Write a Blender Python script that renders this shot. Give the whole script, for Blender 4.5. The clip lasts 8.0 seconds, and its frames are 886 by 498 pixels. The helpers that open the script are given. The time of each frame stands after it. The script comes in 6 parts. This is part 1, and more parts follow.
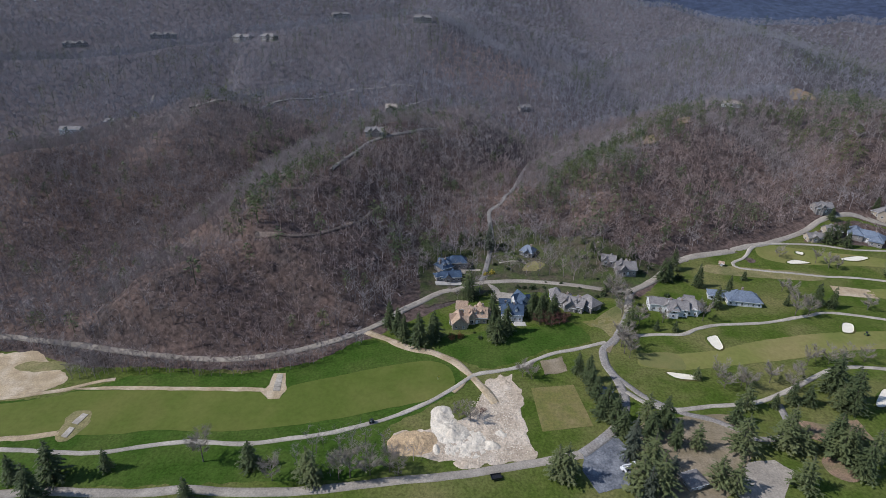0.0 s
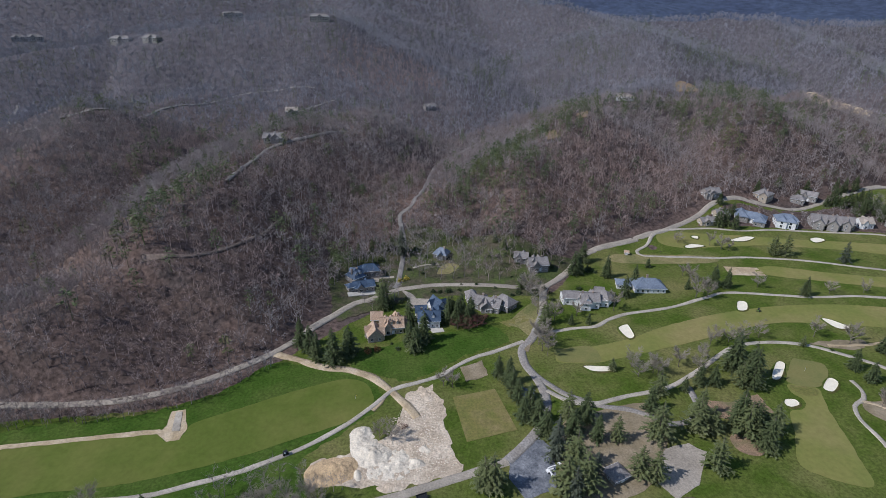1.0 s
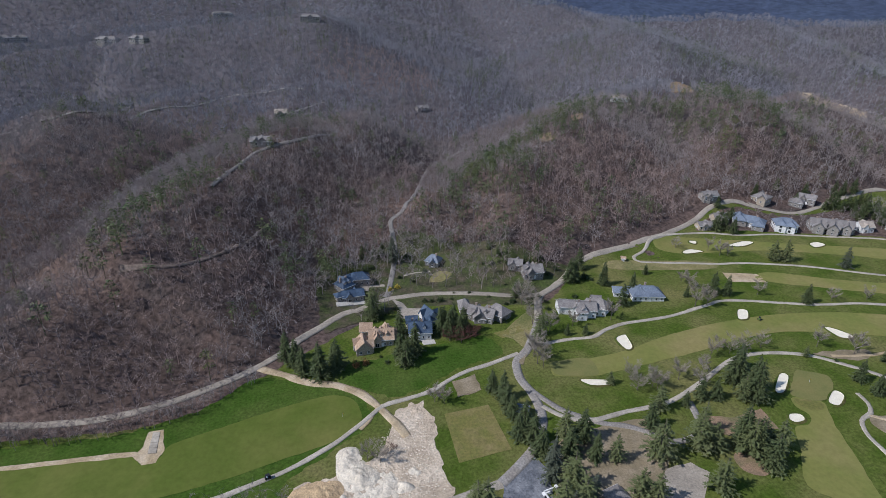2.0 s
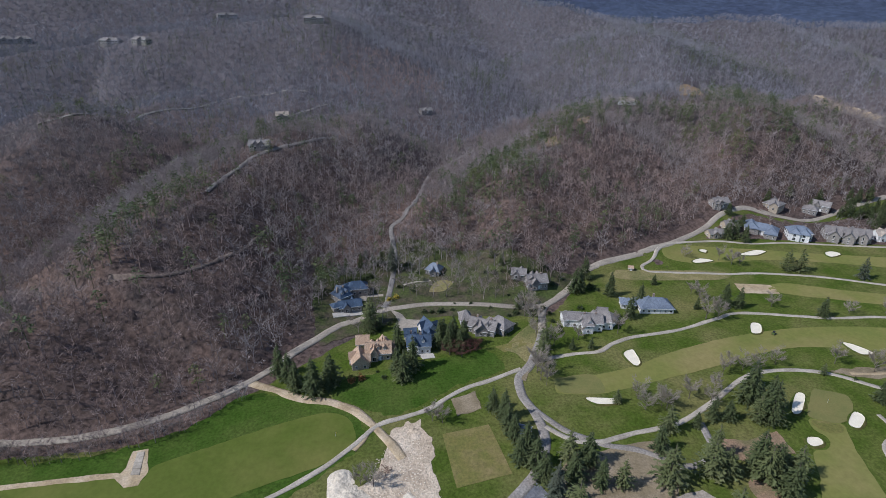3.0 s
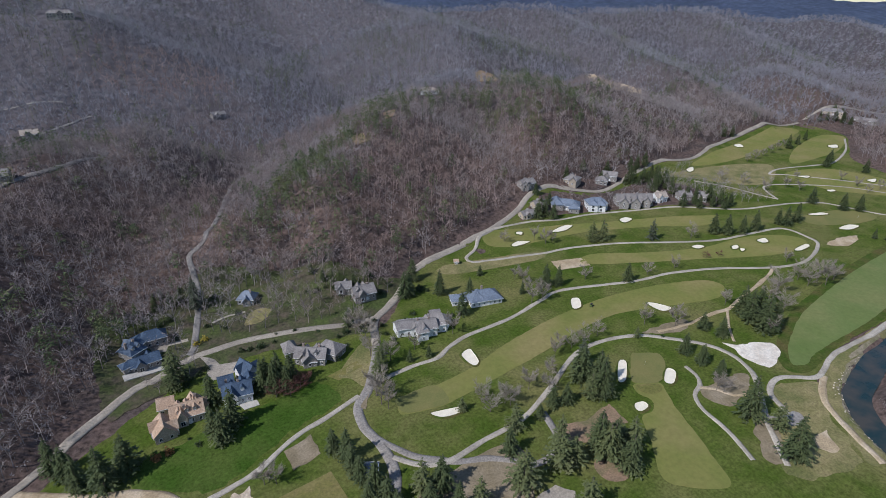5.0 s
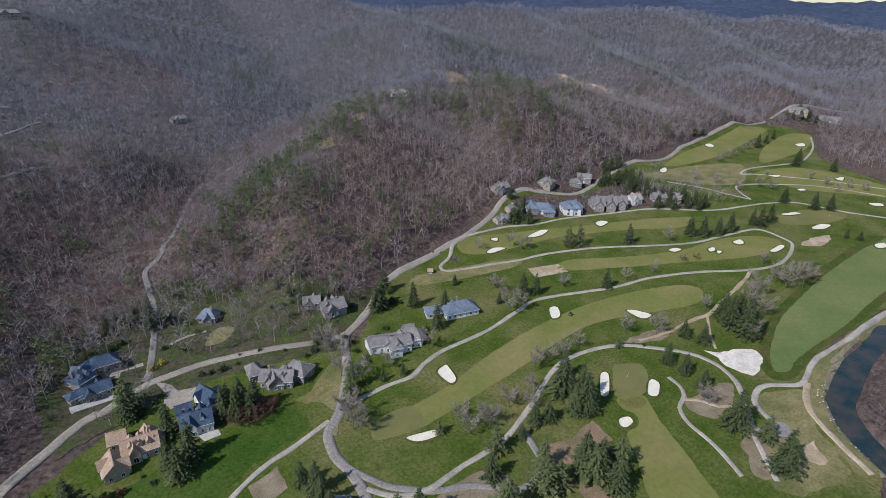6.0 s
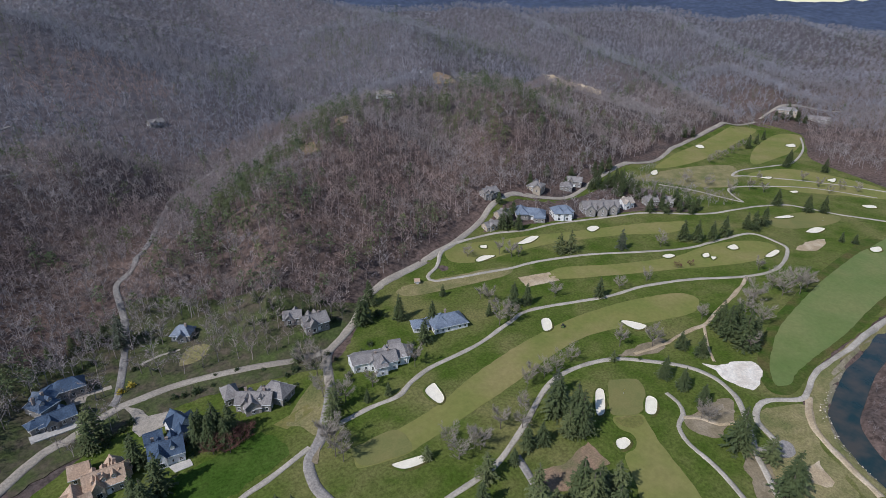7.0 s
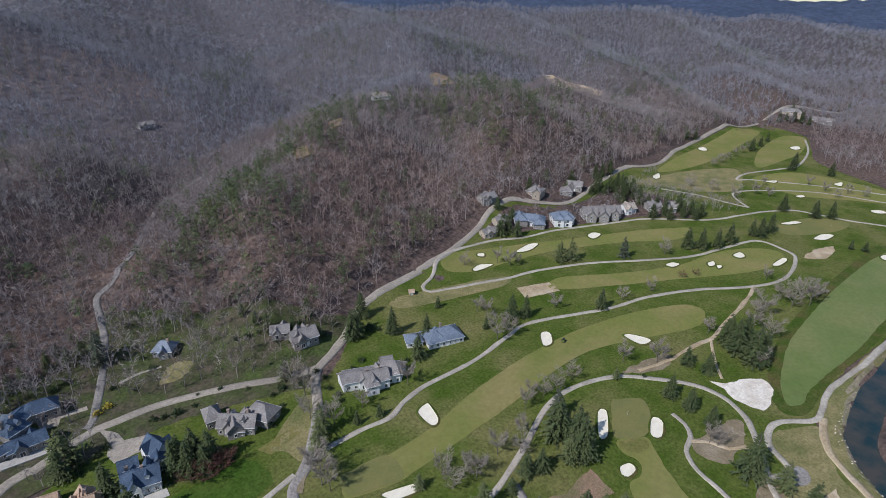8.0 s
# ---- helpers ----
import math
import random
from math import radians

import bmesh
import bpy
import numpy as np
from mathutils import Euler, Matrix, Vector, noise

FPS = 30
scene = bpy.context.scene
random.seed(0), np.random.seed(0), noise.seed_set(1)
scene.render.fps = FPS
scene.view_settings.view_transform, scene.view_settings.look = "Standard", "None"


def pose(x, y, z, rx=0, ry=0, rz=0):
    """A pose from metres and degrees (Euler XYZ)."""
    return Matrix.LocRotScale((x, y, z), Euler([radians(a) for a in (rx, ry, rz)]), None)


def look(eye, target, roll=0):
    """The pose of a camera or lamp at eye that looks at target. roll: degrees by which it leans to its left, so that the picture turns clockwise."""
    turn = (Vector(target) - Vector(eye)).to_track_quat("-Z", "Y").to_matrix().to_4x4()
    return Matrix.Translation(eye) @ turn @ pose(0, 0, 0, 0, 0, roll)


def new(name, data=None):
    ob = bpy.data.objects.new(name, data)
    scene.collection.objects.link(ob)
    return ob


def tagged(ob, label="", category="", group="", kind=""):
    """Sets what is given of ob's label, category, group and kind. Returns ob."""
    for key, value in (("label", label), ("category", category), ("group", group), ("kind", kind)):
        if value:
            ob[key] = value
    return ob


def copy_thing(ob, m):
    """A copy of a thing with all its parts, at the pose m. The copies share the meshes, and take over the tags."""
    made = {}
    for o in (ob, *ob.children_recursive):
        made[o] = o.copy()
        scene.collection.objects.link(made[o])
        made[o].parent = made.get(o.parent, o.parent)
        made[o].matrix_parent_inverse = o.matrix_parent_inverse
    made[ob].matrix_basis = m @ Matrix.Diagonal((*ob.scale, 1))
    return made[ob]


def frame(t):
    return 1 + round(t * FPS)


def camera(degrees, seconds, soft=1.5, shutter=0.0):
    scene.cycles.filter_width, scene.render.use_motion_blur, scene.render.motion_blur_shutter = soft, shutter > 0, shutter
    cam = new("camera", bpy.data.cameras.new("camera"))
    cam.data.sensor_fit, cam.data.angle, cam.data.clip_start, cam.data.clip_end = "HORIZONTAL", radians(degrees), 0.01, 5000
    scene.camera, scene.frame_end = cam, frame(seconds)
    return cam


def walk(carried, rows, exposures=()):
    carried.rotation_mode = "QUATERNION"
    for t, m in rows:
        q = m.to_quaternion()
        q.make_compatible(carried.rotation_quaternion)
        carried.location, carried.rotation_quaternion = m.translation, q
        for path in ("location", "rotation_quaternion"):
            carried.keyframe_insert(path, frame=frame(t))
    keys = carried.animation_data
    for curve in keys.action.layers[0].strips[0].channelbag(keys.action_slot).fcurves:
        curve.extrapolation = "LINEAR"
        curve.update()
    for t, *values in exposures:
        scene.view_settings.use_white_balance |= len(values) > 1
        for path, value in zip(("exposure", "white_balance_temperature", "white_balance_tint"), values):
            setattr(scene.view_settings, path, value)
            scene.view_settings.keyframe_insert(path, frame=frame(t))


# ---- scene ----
cam = camera(77.9, 8.0, soft=0.5)
PATH = [
    (0, (-4.105, -2.946, 173.983), (0.365, 120.613, 119.779), 1.15),
    (0.3, (-2.593, 0.318, 174.019), (3.280, 123.776, 119.719), 1.29),
    (0.5, (-1.752, 2.460, 174.007), (10.075, 125.547, 119.833), 1.11),
    (0.7, (-0.814, 4.793, 173.967), (18.405, 126.896, 119.685), 0.99),
    (1, (0.477, 8.061, 173.930), (25.061, 129.257, 119.781), 0.93),
    (1.2, (1.230, 10.371, 173.832), (27.074, 131.267, 119.597), 0.88),
    (2.3, (6.119, 22.499, 173.522), (31.898, 143.534, 119.568), 0.97),
    (2.5, (7.287, 24.800, 173.425), (32.748, 145.938, 119.552), 1.02),
    (3, (9.913, 30.386, 173.389), (34.367, 151.752, 119.560), 0.93),
    (3.5, (12.883, 35.924, 173.358), (36.377, 157.488, 119.551), 0.84),
    (4, (16.408, 41.093, 173.309), (45.654, 161.299, 119.271), 0.80),
    (4.3, (18.734, 44.718, 173.310), (59.744, 160.888, 118.103), 0.60),
    (4.5, (20.436, 47.003, 173.340), (71.684, 159.066, 118.202), 0.43),
    (4.7, (22.002, 49.446, 173.336), (80.476, 157.877, 118.121), 0.36),
    (5.8, (30.507, 62.337, 173.085), (96.679, 166.243, 117.859), 0.13),
    (6, (31.983, 65.086, 172.909), (100.166, 167.698, 117.711), 0.27),
    (6.5, (36.172, 70.760, 172.870), (105.655, 172.456, 117.599), 0.36),
    (7, (40.801, 76.120, 172.862), (111.164, 177.210, 117.593), 0.25),
    (7.5, (45.711, 81.279, 172.885), (116.301, 182.203, 117.599), 0.24),
    (8, (50.710, 86.268, 172.946), (121.121, 187.261, 117.559), 0.25),
]
walk(cam, [(t, look(eye, target, roll)) for t, eye, target, roll in PATH], [(0, 0.0, 6050, 12), (8, 0.0, 6050, 12)])

# ---- light ----
world = bpy.data.worlds.new("sky")
scene.world = world
world.use_nodes = True
SUN_ELEVATION, SUN_AZIMUTH = 44.0, -97.0
_n = world.node_tree.nodes
_sky = _n.new("ShaderNodeTexSky")
_sky.sky_type, _sky.sun_disc = "NISHITA", False
_sky.sun_elevation, _sky.sun_rotation = radians(SUN_ELEVATION), radians(SUN_AZIMUTH)
_sky.air_density, _sky.dust_density, _sky.ozone_density = 1.0, 0.3, 2.4
world.node_tree.links.new(_sky.outputs[0], _n["Background"].inputs[0])
_n["Background"].inputs[1].default_value = 0.105
_sun = bpy.data.lights.new("sun", "SUN")
_sun.energy, _sun.angle, _sun.color = 3.85, radians(0.6), (1.0, 0.97, 0.93)
_az, _el = radians(SUN_AZIMUTH), radians(SUN_ELEVATION)
SUN_FROM = Vector((math.sin(_az) * math.cos(_el), math.cos(_az) * math.cos(_el), math.sin(_el)))
new("sun", _sun).matrix_world = look(SUN_FROM * 900 + Vector((100, 200, 0)), (100, 200, 0))


# ---- land form ----
def lattice(ix, iy, seed):
    h = (ix.astype(np.int64) * 374761393 + iy.astype(np.int64) * 668265263 + seed * 974634541) & 0x7FFFFFFF
    h = ((h ^ (h >> 13)) * 1274126177) & 0x7FFFFFFF
    return ((h ^ (h >> 16)) & 0xFFFF) / 32767.5 - 1.0


def ripple(x, y, size, seed=0):
    """Smooth value noise, about -1 to 1, with bumps of that size in metres."""
    u, v = np.asarray(x, float) / size, np.asarray(y, float) / size
    iu, iv = np.floor(u), np.floor(v)
    fu, fv = u - iu, v - iv
    su, sv = fu * fu * (3 - 2 * fu), fv * fv * (3 - 2 * fv)
    a, b = lattice(iu, iv, seed), lattice(iu + 1, iv, seed)
    c, d = lattice(iu, iv + 1, seed), lattice(iu + 1, iv + 1, seed)
    return (a + (b - a) * su) * (1 - sv) + (c + (d - c) * su) * sv


def valley_floor(x, y):
    return 33.75 * np.tanh(np.asarray(y) / 675.0) + 17.8 * np.tanh(np.asarray(x) / 810.0)


# crest lines of the hills: slope of the flanks, then x, y, z along the crest
RIDGES = [
    (0.50, [(-202, 259, 8), (-161, 262, 36), (-116, 297, 36), (-108, 309, 54), (-87, 351, 61), (-71, 399, 69), (-38, 505, 77), (2, 578, 67)]),
    (0.41, [(1, 578, 63), (-46, 655, 71), (-34, 810, 102), (-11, 971, 148)]),
    (0.39, [(-466, 392, 35), (-348, 448, 58), (-320, 500, 59), (-271, 587, 64), (-174, 675, 77), (-109, 801, 78), (-54, 932, 135)]),
    (0.36, [(-837, 756, 81), (-601, 832, 103), (-522, 867, 108), (-407, 914, 114), (-316, 1001, 123), (-183, 954, 141), (-6, 968, 158), (91, 1073, 123), (256, 1080, 74)]),
    (0.28, [(47, 356, 17), (71, 400, 47), (122, 463, 46), (165, 480, 59), (233, 536, 75), (340, 608, 80), (450, 667, 81), (562, 943, 141), (621, 1323, 165)]),
    (0.52, [(87, 356, 19), (147, 370, 32), (216, 391, 36), (290, 424, 43), (354, 470, 43)]),
    (0.34, [(452, 668, 73), (537, 570, 78), (613, 508, 64), (701, 465, 29)]),
    (0.32, [(621, 1323, 165), (945, 1161, 159), (1323, 1026, 153), (1520, 925, 136), (1688, 864, 134), (2025, 756, 100)]),
    (0.31, [(945, 1161, 159), (864, 864, 111), (824, 636, 58)]),
    (0.29, [(1323, 1026, 153), (1161, 756, 101), (1080, 593, 68)]),
    (0.33, [(-2025, 1080, 202), (-1215, 1350, 236), (-567, 1512, 256), (0, 1755, 290), (405, 1823, 250)]),
    (0.33, [(405, 1823, 250), (621, 1323, 165)]),
    (0.26, [(-16, 966, 140), (77, 1284, 167), (0, 1755, 290)]),
    (0.26, [(811, 338, 30), (945, 304, 53), (1215, 243, 74), (1755, 202, 81)]),
    (0.30, [(-3510, -405, 216), (-1890, -1215, 202), (0, -1620, 202), (1620, -1485, 189), (3510, -945, 162)]),
    (0.54, [(118, 346, 33), (144, 392, 66), (185, 467, 76), (240, 513, 85)]),
    (0.53, [(301, 405, 38), (345, 452, 60), (410, 504, 90), (455, 666, 90)]),
    (0.48, [(439, 431, 33), (478, 475, 53), (544, 574, 82)]),
    (0.47, [(622, 448, 35), (689, 477, 58), (760, 561, 66), (864, 864, 111)]),
    (0.45, [(824, 426, 45), (894, 482, 67), (995, 603, 81)]),
    (0.44, [(-253, 480, 48), (-244, 524, 67), (-224, 585, 86), (-271, 640, 80)]),
    (0.45, [(33, 403, 33), (29, 502, 51), (26, 554, 72), (38, 652, 74)]),
]
LANE_FOOT = [(-270, 260), (-233, 258), (-213, 255), (-183, 249), (-150, 242), (-125, 236), (-104, 234), (-82, 238), (-61, 245), (-41, 255), (-27, 267)]   # the cut at the lane below the hill
RIVER = [(2430, 81), (1215, 54), (702, 81), (486, 128), (373, 143), (344, 140), (328, 139), (309, 135), (289, 130), (277, 120), (271, 111), (266, 99), (262, 85), (256, 27), (310, -108), (567, -540)]


def along(x, y, points):
    """Distance to a line of points in plan, and the height of the line at the nearest place."""
    best, height = np.full(np.shape(x), 1e9), np.zeros(np.shape(x))
    for p, q in zip(points, points[1:]):
        dx, dy = q[0] - p[0], q[1] - p[1]
        s = np.clip(((x - p[0]) * dx + (y - p[1]) * dy) / (dx * dx + dy * dy), 0, 1)
        d = np.hypot(x - p[0] - s * dx, y - p[1] - s * dy)
        near = d < best
        best = np.where(near, d, best)
        if len(p) > 2:
            height = np.where(near, p[2] + s * (q[2] - p[2]), height)
    return best, height


def hills(x, y):
    x, y = np.asarray(x, float), np.asarray(y, float)
    base = valley_floor(x, y)
    total = np.zeros(np.shape(x))
    for slope, crest in RIDGES:
        d, z = along(x, y, crest)
        h = z - slope * (np.sqrt(d * d + 182.0) - 13.5)
        h = h + (ripple(x, y, 128, 3) * 8.1 + ripple(x, y, 57, 5) * 4.3 + ripple(x, y, 27, 6) * 1.2) * np.clip((h - base) / 24, 0, 1)
        total = total + np.exp(np.clip((h - base) / 4.0, -40, 300))
    v = np.log1p(total) * 4.0
    k = np.clip((y - np.interp(x, [p[0] for p in LANE_FOOT], [p[1] for p in LANE_FOOT])) / 11.0, 0, 1)
    k = np.where(x > -25, np.clip(k + (x + 25) / 20, 0, 1), k)
    return v * v / (v + 2.0) * k * k * (3 - 2 * k)


def land(x, y):
    """Height of the ground."""
    x, y = np.asarray(x, float), np.asarray(y, float)
    z = valley_floor(x, y) + hills(x, y) + ripple(x, y, 51, 1) * 0.6 + ripple(x, y, 20, 2) * 0.15
    d, _ = along(x, y, RIVER)
    return z - 4.6 / (1 + np.exp(np.clip((d - 5.6) / 0.8, -30, 30)))


def grow(v, fine, coarse, reach):
    """Steps of a grid: fine inside v, then ever coarser out to reach."""
    low, high = v
    inner = list(np.arange(low, high + 0.01, fine))
    step, up, down = fine, [high], [low]
    while up[-1] < reach or down[-1] > -reach:
        step = min(step * 1.07, coarse)
        up.append(up[-1] + step)
        down.append(down[-1] - step)
    return np.array(down[:0:-1] + inner + up[1:])


# ---- materials ----
def material(name, rough=0.9, metal=0.0):
    m = bpy.data.materials.new(name)
    m.use_nodes = True
    b = m.node_tree.nodes["Principled BSDF"]
    b.inputs["Roughness"].default_value, b.inputs["Metallic"].default_value = rough, metal
    b.inputs["Specular IOR Level"].default_value = 0.25
    return m, m.node_tree, b


def node(tree, kind, **values):
    n = tree.nodes.new(kind)
    for k, v in values.items():
        n.inputs[k].default_value = v
    return n


def mixed(tree, fac, a, b, blend="MIX"):
    n = tree.nodes.new("ShaderNodeMix")
    n.data_type, n.blend_type = "RGBA", blend
    for socket, v in ((n.inputs[0], fac), (n.inputs[6], a), (n.inputs[7], b)):
        if isinstance(v, (int, float)):
            socket.default_value = v
        elif isinstance(v, tuple):
            socket.default_value = (*v, 1.0)
        else:
            tree.links.new(v, socket)
    return n.outputs[2]


def noise_of(tree, size, detail=3.0, rough=0.55, low=0.35, high=0.65, stretch=(1, 1, 1), turn=0.0):
    """Noise at a real size in metres, spread to 0..1 between low and high."""
    g = tree.nodes.new("ShaderNodeTexCoord")
    mp = node(tree, "ShaderNodeMapping", Scale=tuple(1.0 / (size * s) for s in stretch), Rotation=(0, 0, radians(turn)))
    tree.links.new(g.outputs["Object"], mp.inputs[0])
    n = node(tree, "ShaderNodeTexNoise", Scale=1.0, Detail=detail, Roughness=rough)
    tree.links.new(mp.outputs[0], n.inputs["Vector"])
    r = tree.nodes.new("ShaderNodeMapRange")
    r.inputs[1].default_value, r.inputs[2].default_value = low, high
    tree.links.new(n.outputs[0], r.inputs[0])
    return r.outputs[0]


def bump(tree, b, height, strength=0.5, distance=0.1):
    n = node(tree, "ShaderNodeBump", Strength=strength, Distance=distance)
    tree.links.new(height, n.inputs["Height"])
    tree.links.new(n.outputs[0], b.inputs["Normal"])


def surface(name, a, b, size, fine=None, fine_size=0.5, rough=0.9, relief=0.3, depth=0.1, third=None, third_size=30, specular=0.25, metal=0.0, grain=0.55):
    """Two colours in patches of one size, mottled by a third at another, with fine grain and relief."""
    m, t, s = material(name, rough, metal)
    s.inputs["Specular IOR Level"].default_value = specular
    c = mixed(t, noise_of(t, size), a, b)
    if third:
        c = mixed(t, noise_of(t, third_size, low=0.45, high=0.7), c, third)
    g = noise_of(t, fine_size, 4.0, 0.65, 0.3, 0.7)
    k = mixed(t, grain, c, mixed(t, g, (0.35, 0.35, 0.35), (1.65, 1.65, 1.65)), "MULTIPLY") if fine is None else mixed(t, g, c, fine)
    t.links.new(k, s.inputs["Base Color"])
    bump(t, s, g, relief, depth)
    return m


LITTER = surface("leaf_litter", (0.118, 0.082, 0.069), (0.08, 0.063, 0.057), 17, fine_size=2.3, third=(0.132, 0.092, 0.076), third_size=80, grain=0.95, depth=0.8, specular=0.06)


def hazed_slopes(m, first, last, grey):
    """Blend haze grey into the litter's colour, from the valley side slopes to the high ground behind them."""
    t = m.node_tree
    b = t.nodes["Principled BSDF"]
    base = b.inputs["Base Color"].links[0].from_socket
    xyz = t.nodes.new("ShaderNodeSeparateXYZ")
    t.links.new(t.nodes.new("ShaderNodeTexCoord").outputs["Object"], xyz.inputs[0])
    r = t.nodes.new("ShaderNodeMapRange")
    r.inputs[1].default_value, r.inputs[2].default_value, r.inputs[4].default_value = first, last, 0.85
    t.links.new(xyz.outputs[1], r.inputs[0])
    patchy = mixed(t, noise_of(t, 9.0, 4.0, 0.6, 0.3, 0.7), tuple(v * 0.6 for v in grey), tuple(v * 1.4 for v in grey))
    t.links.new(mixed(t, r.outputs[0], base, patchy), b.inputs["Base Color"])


# distance haze painted into the ground colour, stronger towards the north
hazed_slopes(LITTER, 440, 760, (0.1, 0.094, 0.104))
ROUGH = surface("rough_grass", (0.06, 0.092, 0.014), (0.098, 0.117, 0.028), 12, fine_size=1.2, third=(0.155, 0.146, 0.055), third_size=30, grain=0.6, depth=0.25, specular=0.04)
FAIRWAY = surface("fairway_grass", (0.16, 0.175, 0.048), (0.196, 0.188, 0.06), 19, fine_size=2.2, third=(0.24, 0.204, 0.084), third_size=34, relief=0.05, grain=0.18, specular=0.05)
FIELD = surface("practice_field_grass", (0.088, 0.118, 0.022), (0.118, 0.138, 0.032), 24, fine_size=2.2, third=(0.146, 0.148, 0.042), third_size=40, relief=0.05, grain=0.16, specular=0.05)
ROUGH_DARK = surface("first_cut_grass", (0.05, 0.084, 0.014), (0.082, 0.092, 0.026), 7, fine_size=1.2, third=(0.11, 0.09, 0.036), third_size=16, grain=0.45, depth=0.2, specular=0.04)
LUSH = surface("lush_rough_grass", (0.04, 0.078, 0.011), (0.056, 0.096, 0.016), 10, fine_size=1.2, third=(0.078, 0.105, 0.024), third_size=22, grain=0.55, depth=0.25, specular=0.04)
RIVERSIDE = surface("riverside_fairway_grass", (0.14, 0.178, 0.062), (0.172, 0.188, 0.072), 22, fine_size=2.2, third=(0.115, 0.16, 0.048), third_size=38, relief=0.05, grain=0.16, specular=0.05)
GREEN = surface("green_grass", (0.152, 0.156, 0.056), (0.178, 0.172, 0.063), 9, fine_size=0.8, third=(0.195, 0.175, 0.068), third_size=14, relief=0.03, specular=0.05, grain=0.14)
LAWN = surface("dormant_lawn", (0.165, 0.148, 0.045), (0.135, 0.135, 0.036), 5, fine_size=1.1, third=(0.205, 0.165, 0.07), third_size=9, relief=0.05, grain=0.4)
MEADOW = surface("dry_meadow", (0.19, 0.168, 0.068), (0.25, 0.208, 0.098), 6, fine_size=0.9, third=(0.125, 0.132, 0.044), third_size=14)
SAND = surface("bunker_sand", (0.8, 0.73, 0.59), (0.72, 0.65, 0.52), 3, fine_size=0.4, relief=0.1, depth=0.05, grain=0.15)
DIRT = surface("bare_dirt", (0.45, 0.345, 0.215), (0.34, 0.258, 0.16), 5, fine_size=0.7, third=(0.55, 0.445, 0.32), third_size=9, grain=0.4, relief=0.7, depth=0.2)
SITE = surface("pale_site_earth", (0.56, 0.45, 0.335), (0.43, 0.34, 0.25), 6, fine_size=1.1, third=(0.66, 0.55, 0.43), third_size=9, grain=0.42, relief=0.9, depth=0.35)
BANK = surface("sandy_river_bank", (0.33, 0.275, 0.19), (0.24, 0.2, 0.135), 4, fine_size=0.9, third=(0.19, 0.175, 0.09), third_size=8, grain=0.5, relief=0.6, depth=0.2)
PAVING = surface("pale_paving", (0.5, 0.465, 0.42), (0.42, 0.39, 0.35), 2, fine_size=0.5, grain=0.3, relief=0.2, depth=0.03)
HILL_ROAD = surface("worn_hill_road", (0.255, 0.235, 0.215), (0.2, 0.185, 0.17), 6, fine_size=1.0, third=(0.17, 0.15, 0.135), third_size=18, grain=0.5, relief=0.3)
TRAIL = surface("leafy_trail", (0.2, 0.155, 0.125), (0.15, 0.115, 0.095), 6, fine_size=1.2, grain=0.6, relief=0.4, depth=0.2)
WASTE = surface("mottled_waste_sand", (0.74, 0.67, 0.57), (0.6, 0.52, 0.43), 4, fine_size=1.0, third=(0.8, 0.74, 0.65), third_size=7, grain=0.35, relief=0.5, depth=0.15)
REDCLAY = surface("red_clay", (0.28, 0.185, 0.12), (0.22, 0.155, 0.1), 4, fine_size=0.6, third=(0.16, 0.14, 0.07), third_size=7, relief=0.5)
GRAVEL = surface("gravel_road", (0.375, 0.325, 0.265), (0.3, 0.262, 0.215), 5, fine_size=0.8, third=(0.25, 0.217, 0.178), third_size=19, grain=0.42, relief=0.3)
CONCRETE = surface("concrete_path", (0.46, 0.405, 0.335), (0.37, 0.328, 0.27), 5, fine_size=0.8, third=(0.3, 0.264, 0.215), third_size=13, grain=0.4, relief=0.15, depth=0.03)
ASPHALT = surface("asphalt", (0.225, 0.2, 0.178), (0.275, 0.245, 0.213), 5, fine_size=0.8, third=(0.28, 0.26, 0.24), third_size=8, relief=0.2, depth=0.03)
TARMAC = surface("sealed_tarmac", (0.1, 0.108, 0.125), (0.15, 0.155, 0.17), 3, fine_size=0.8, third=(0.24, 0.245, 0.26), third_size=5, relief=0.2, depth=0.03)
YARD = surface("patchy_garden_ground", (0.05, 0.06, 0.02), (0.09, 0.072, 0.05), 6, fine_size=1.4, third=(0.062, 0.082, 0.022), third_size=13, grain=0.7, depth=0.3)
DUFF = surface("tan_pine_straw", (0.24, 0.19, 0.12), (0.18, 0.145, 0.09), 5, fine_size=0.8, third=(0.29, 0.235, 0.165), third_size=9, grain=0.4)
ROCK = surface("pale_rock", (0.74, 0.655, 0.53), (0.6, 0.52, 0.415), 3.5, fine_size=0.9, relief=0.8, depth=0.3, grain=0.4)
CLAY = surface("ochre_soil", (0.58, 0.42, 0.25), (0.48, 0.34, 0.2), 2.5, fine_size=0.6, relief=0.8, depth=0.3)
# wooded ranges with the blue of far haze mixed into their base colour
HAZE_BLUE_RANGE = surface("haze_blue_woods", (0.045, 0.06, 0.1), (0.055, 0.072, 0.115), 160, fine_size=30, third=(0.04, 0.052, 0.09), third_size=420, relief=0.6, depth=6.0)


# ---- building blocks ----
def mesh_of(name, verts, faces, mat, smooth=False):
    me = bpy.data.meshes.new(name)
    me.from_pydata([tuple(map(float, v)) for v in verts], [], [tuple(int(i) for i in f) for f in faces])
    me.materials.append(mat)
    if smooth:
        me.polygons.foreach_set("use_smooth", [True] * len(me.polygons))
    me.update()
    return me


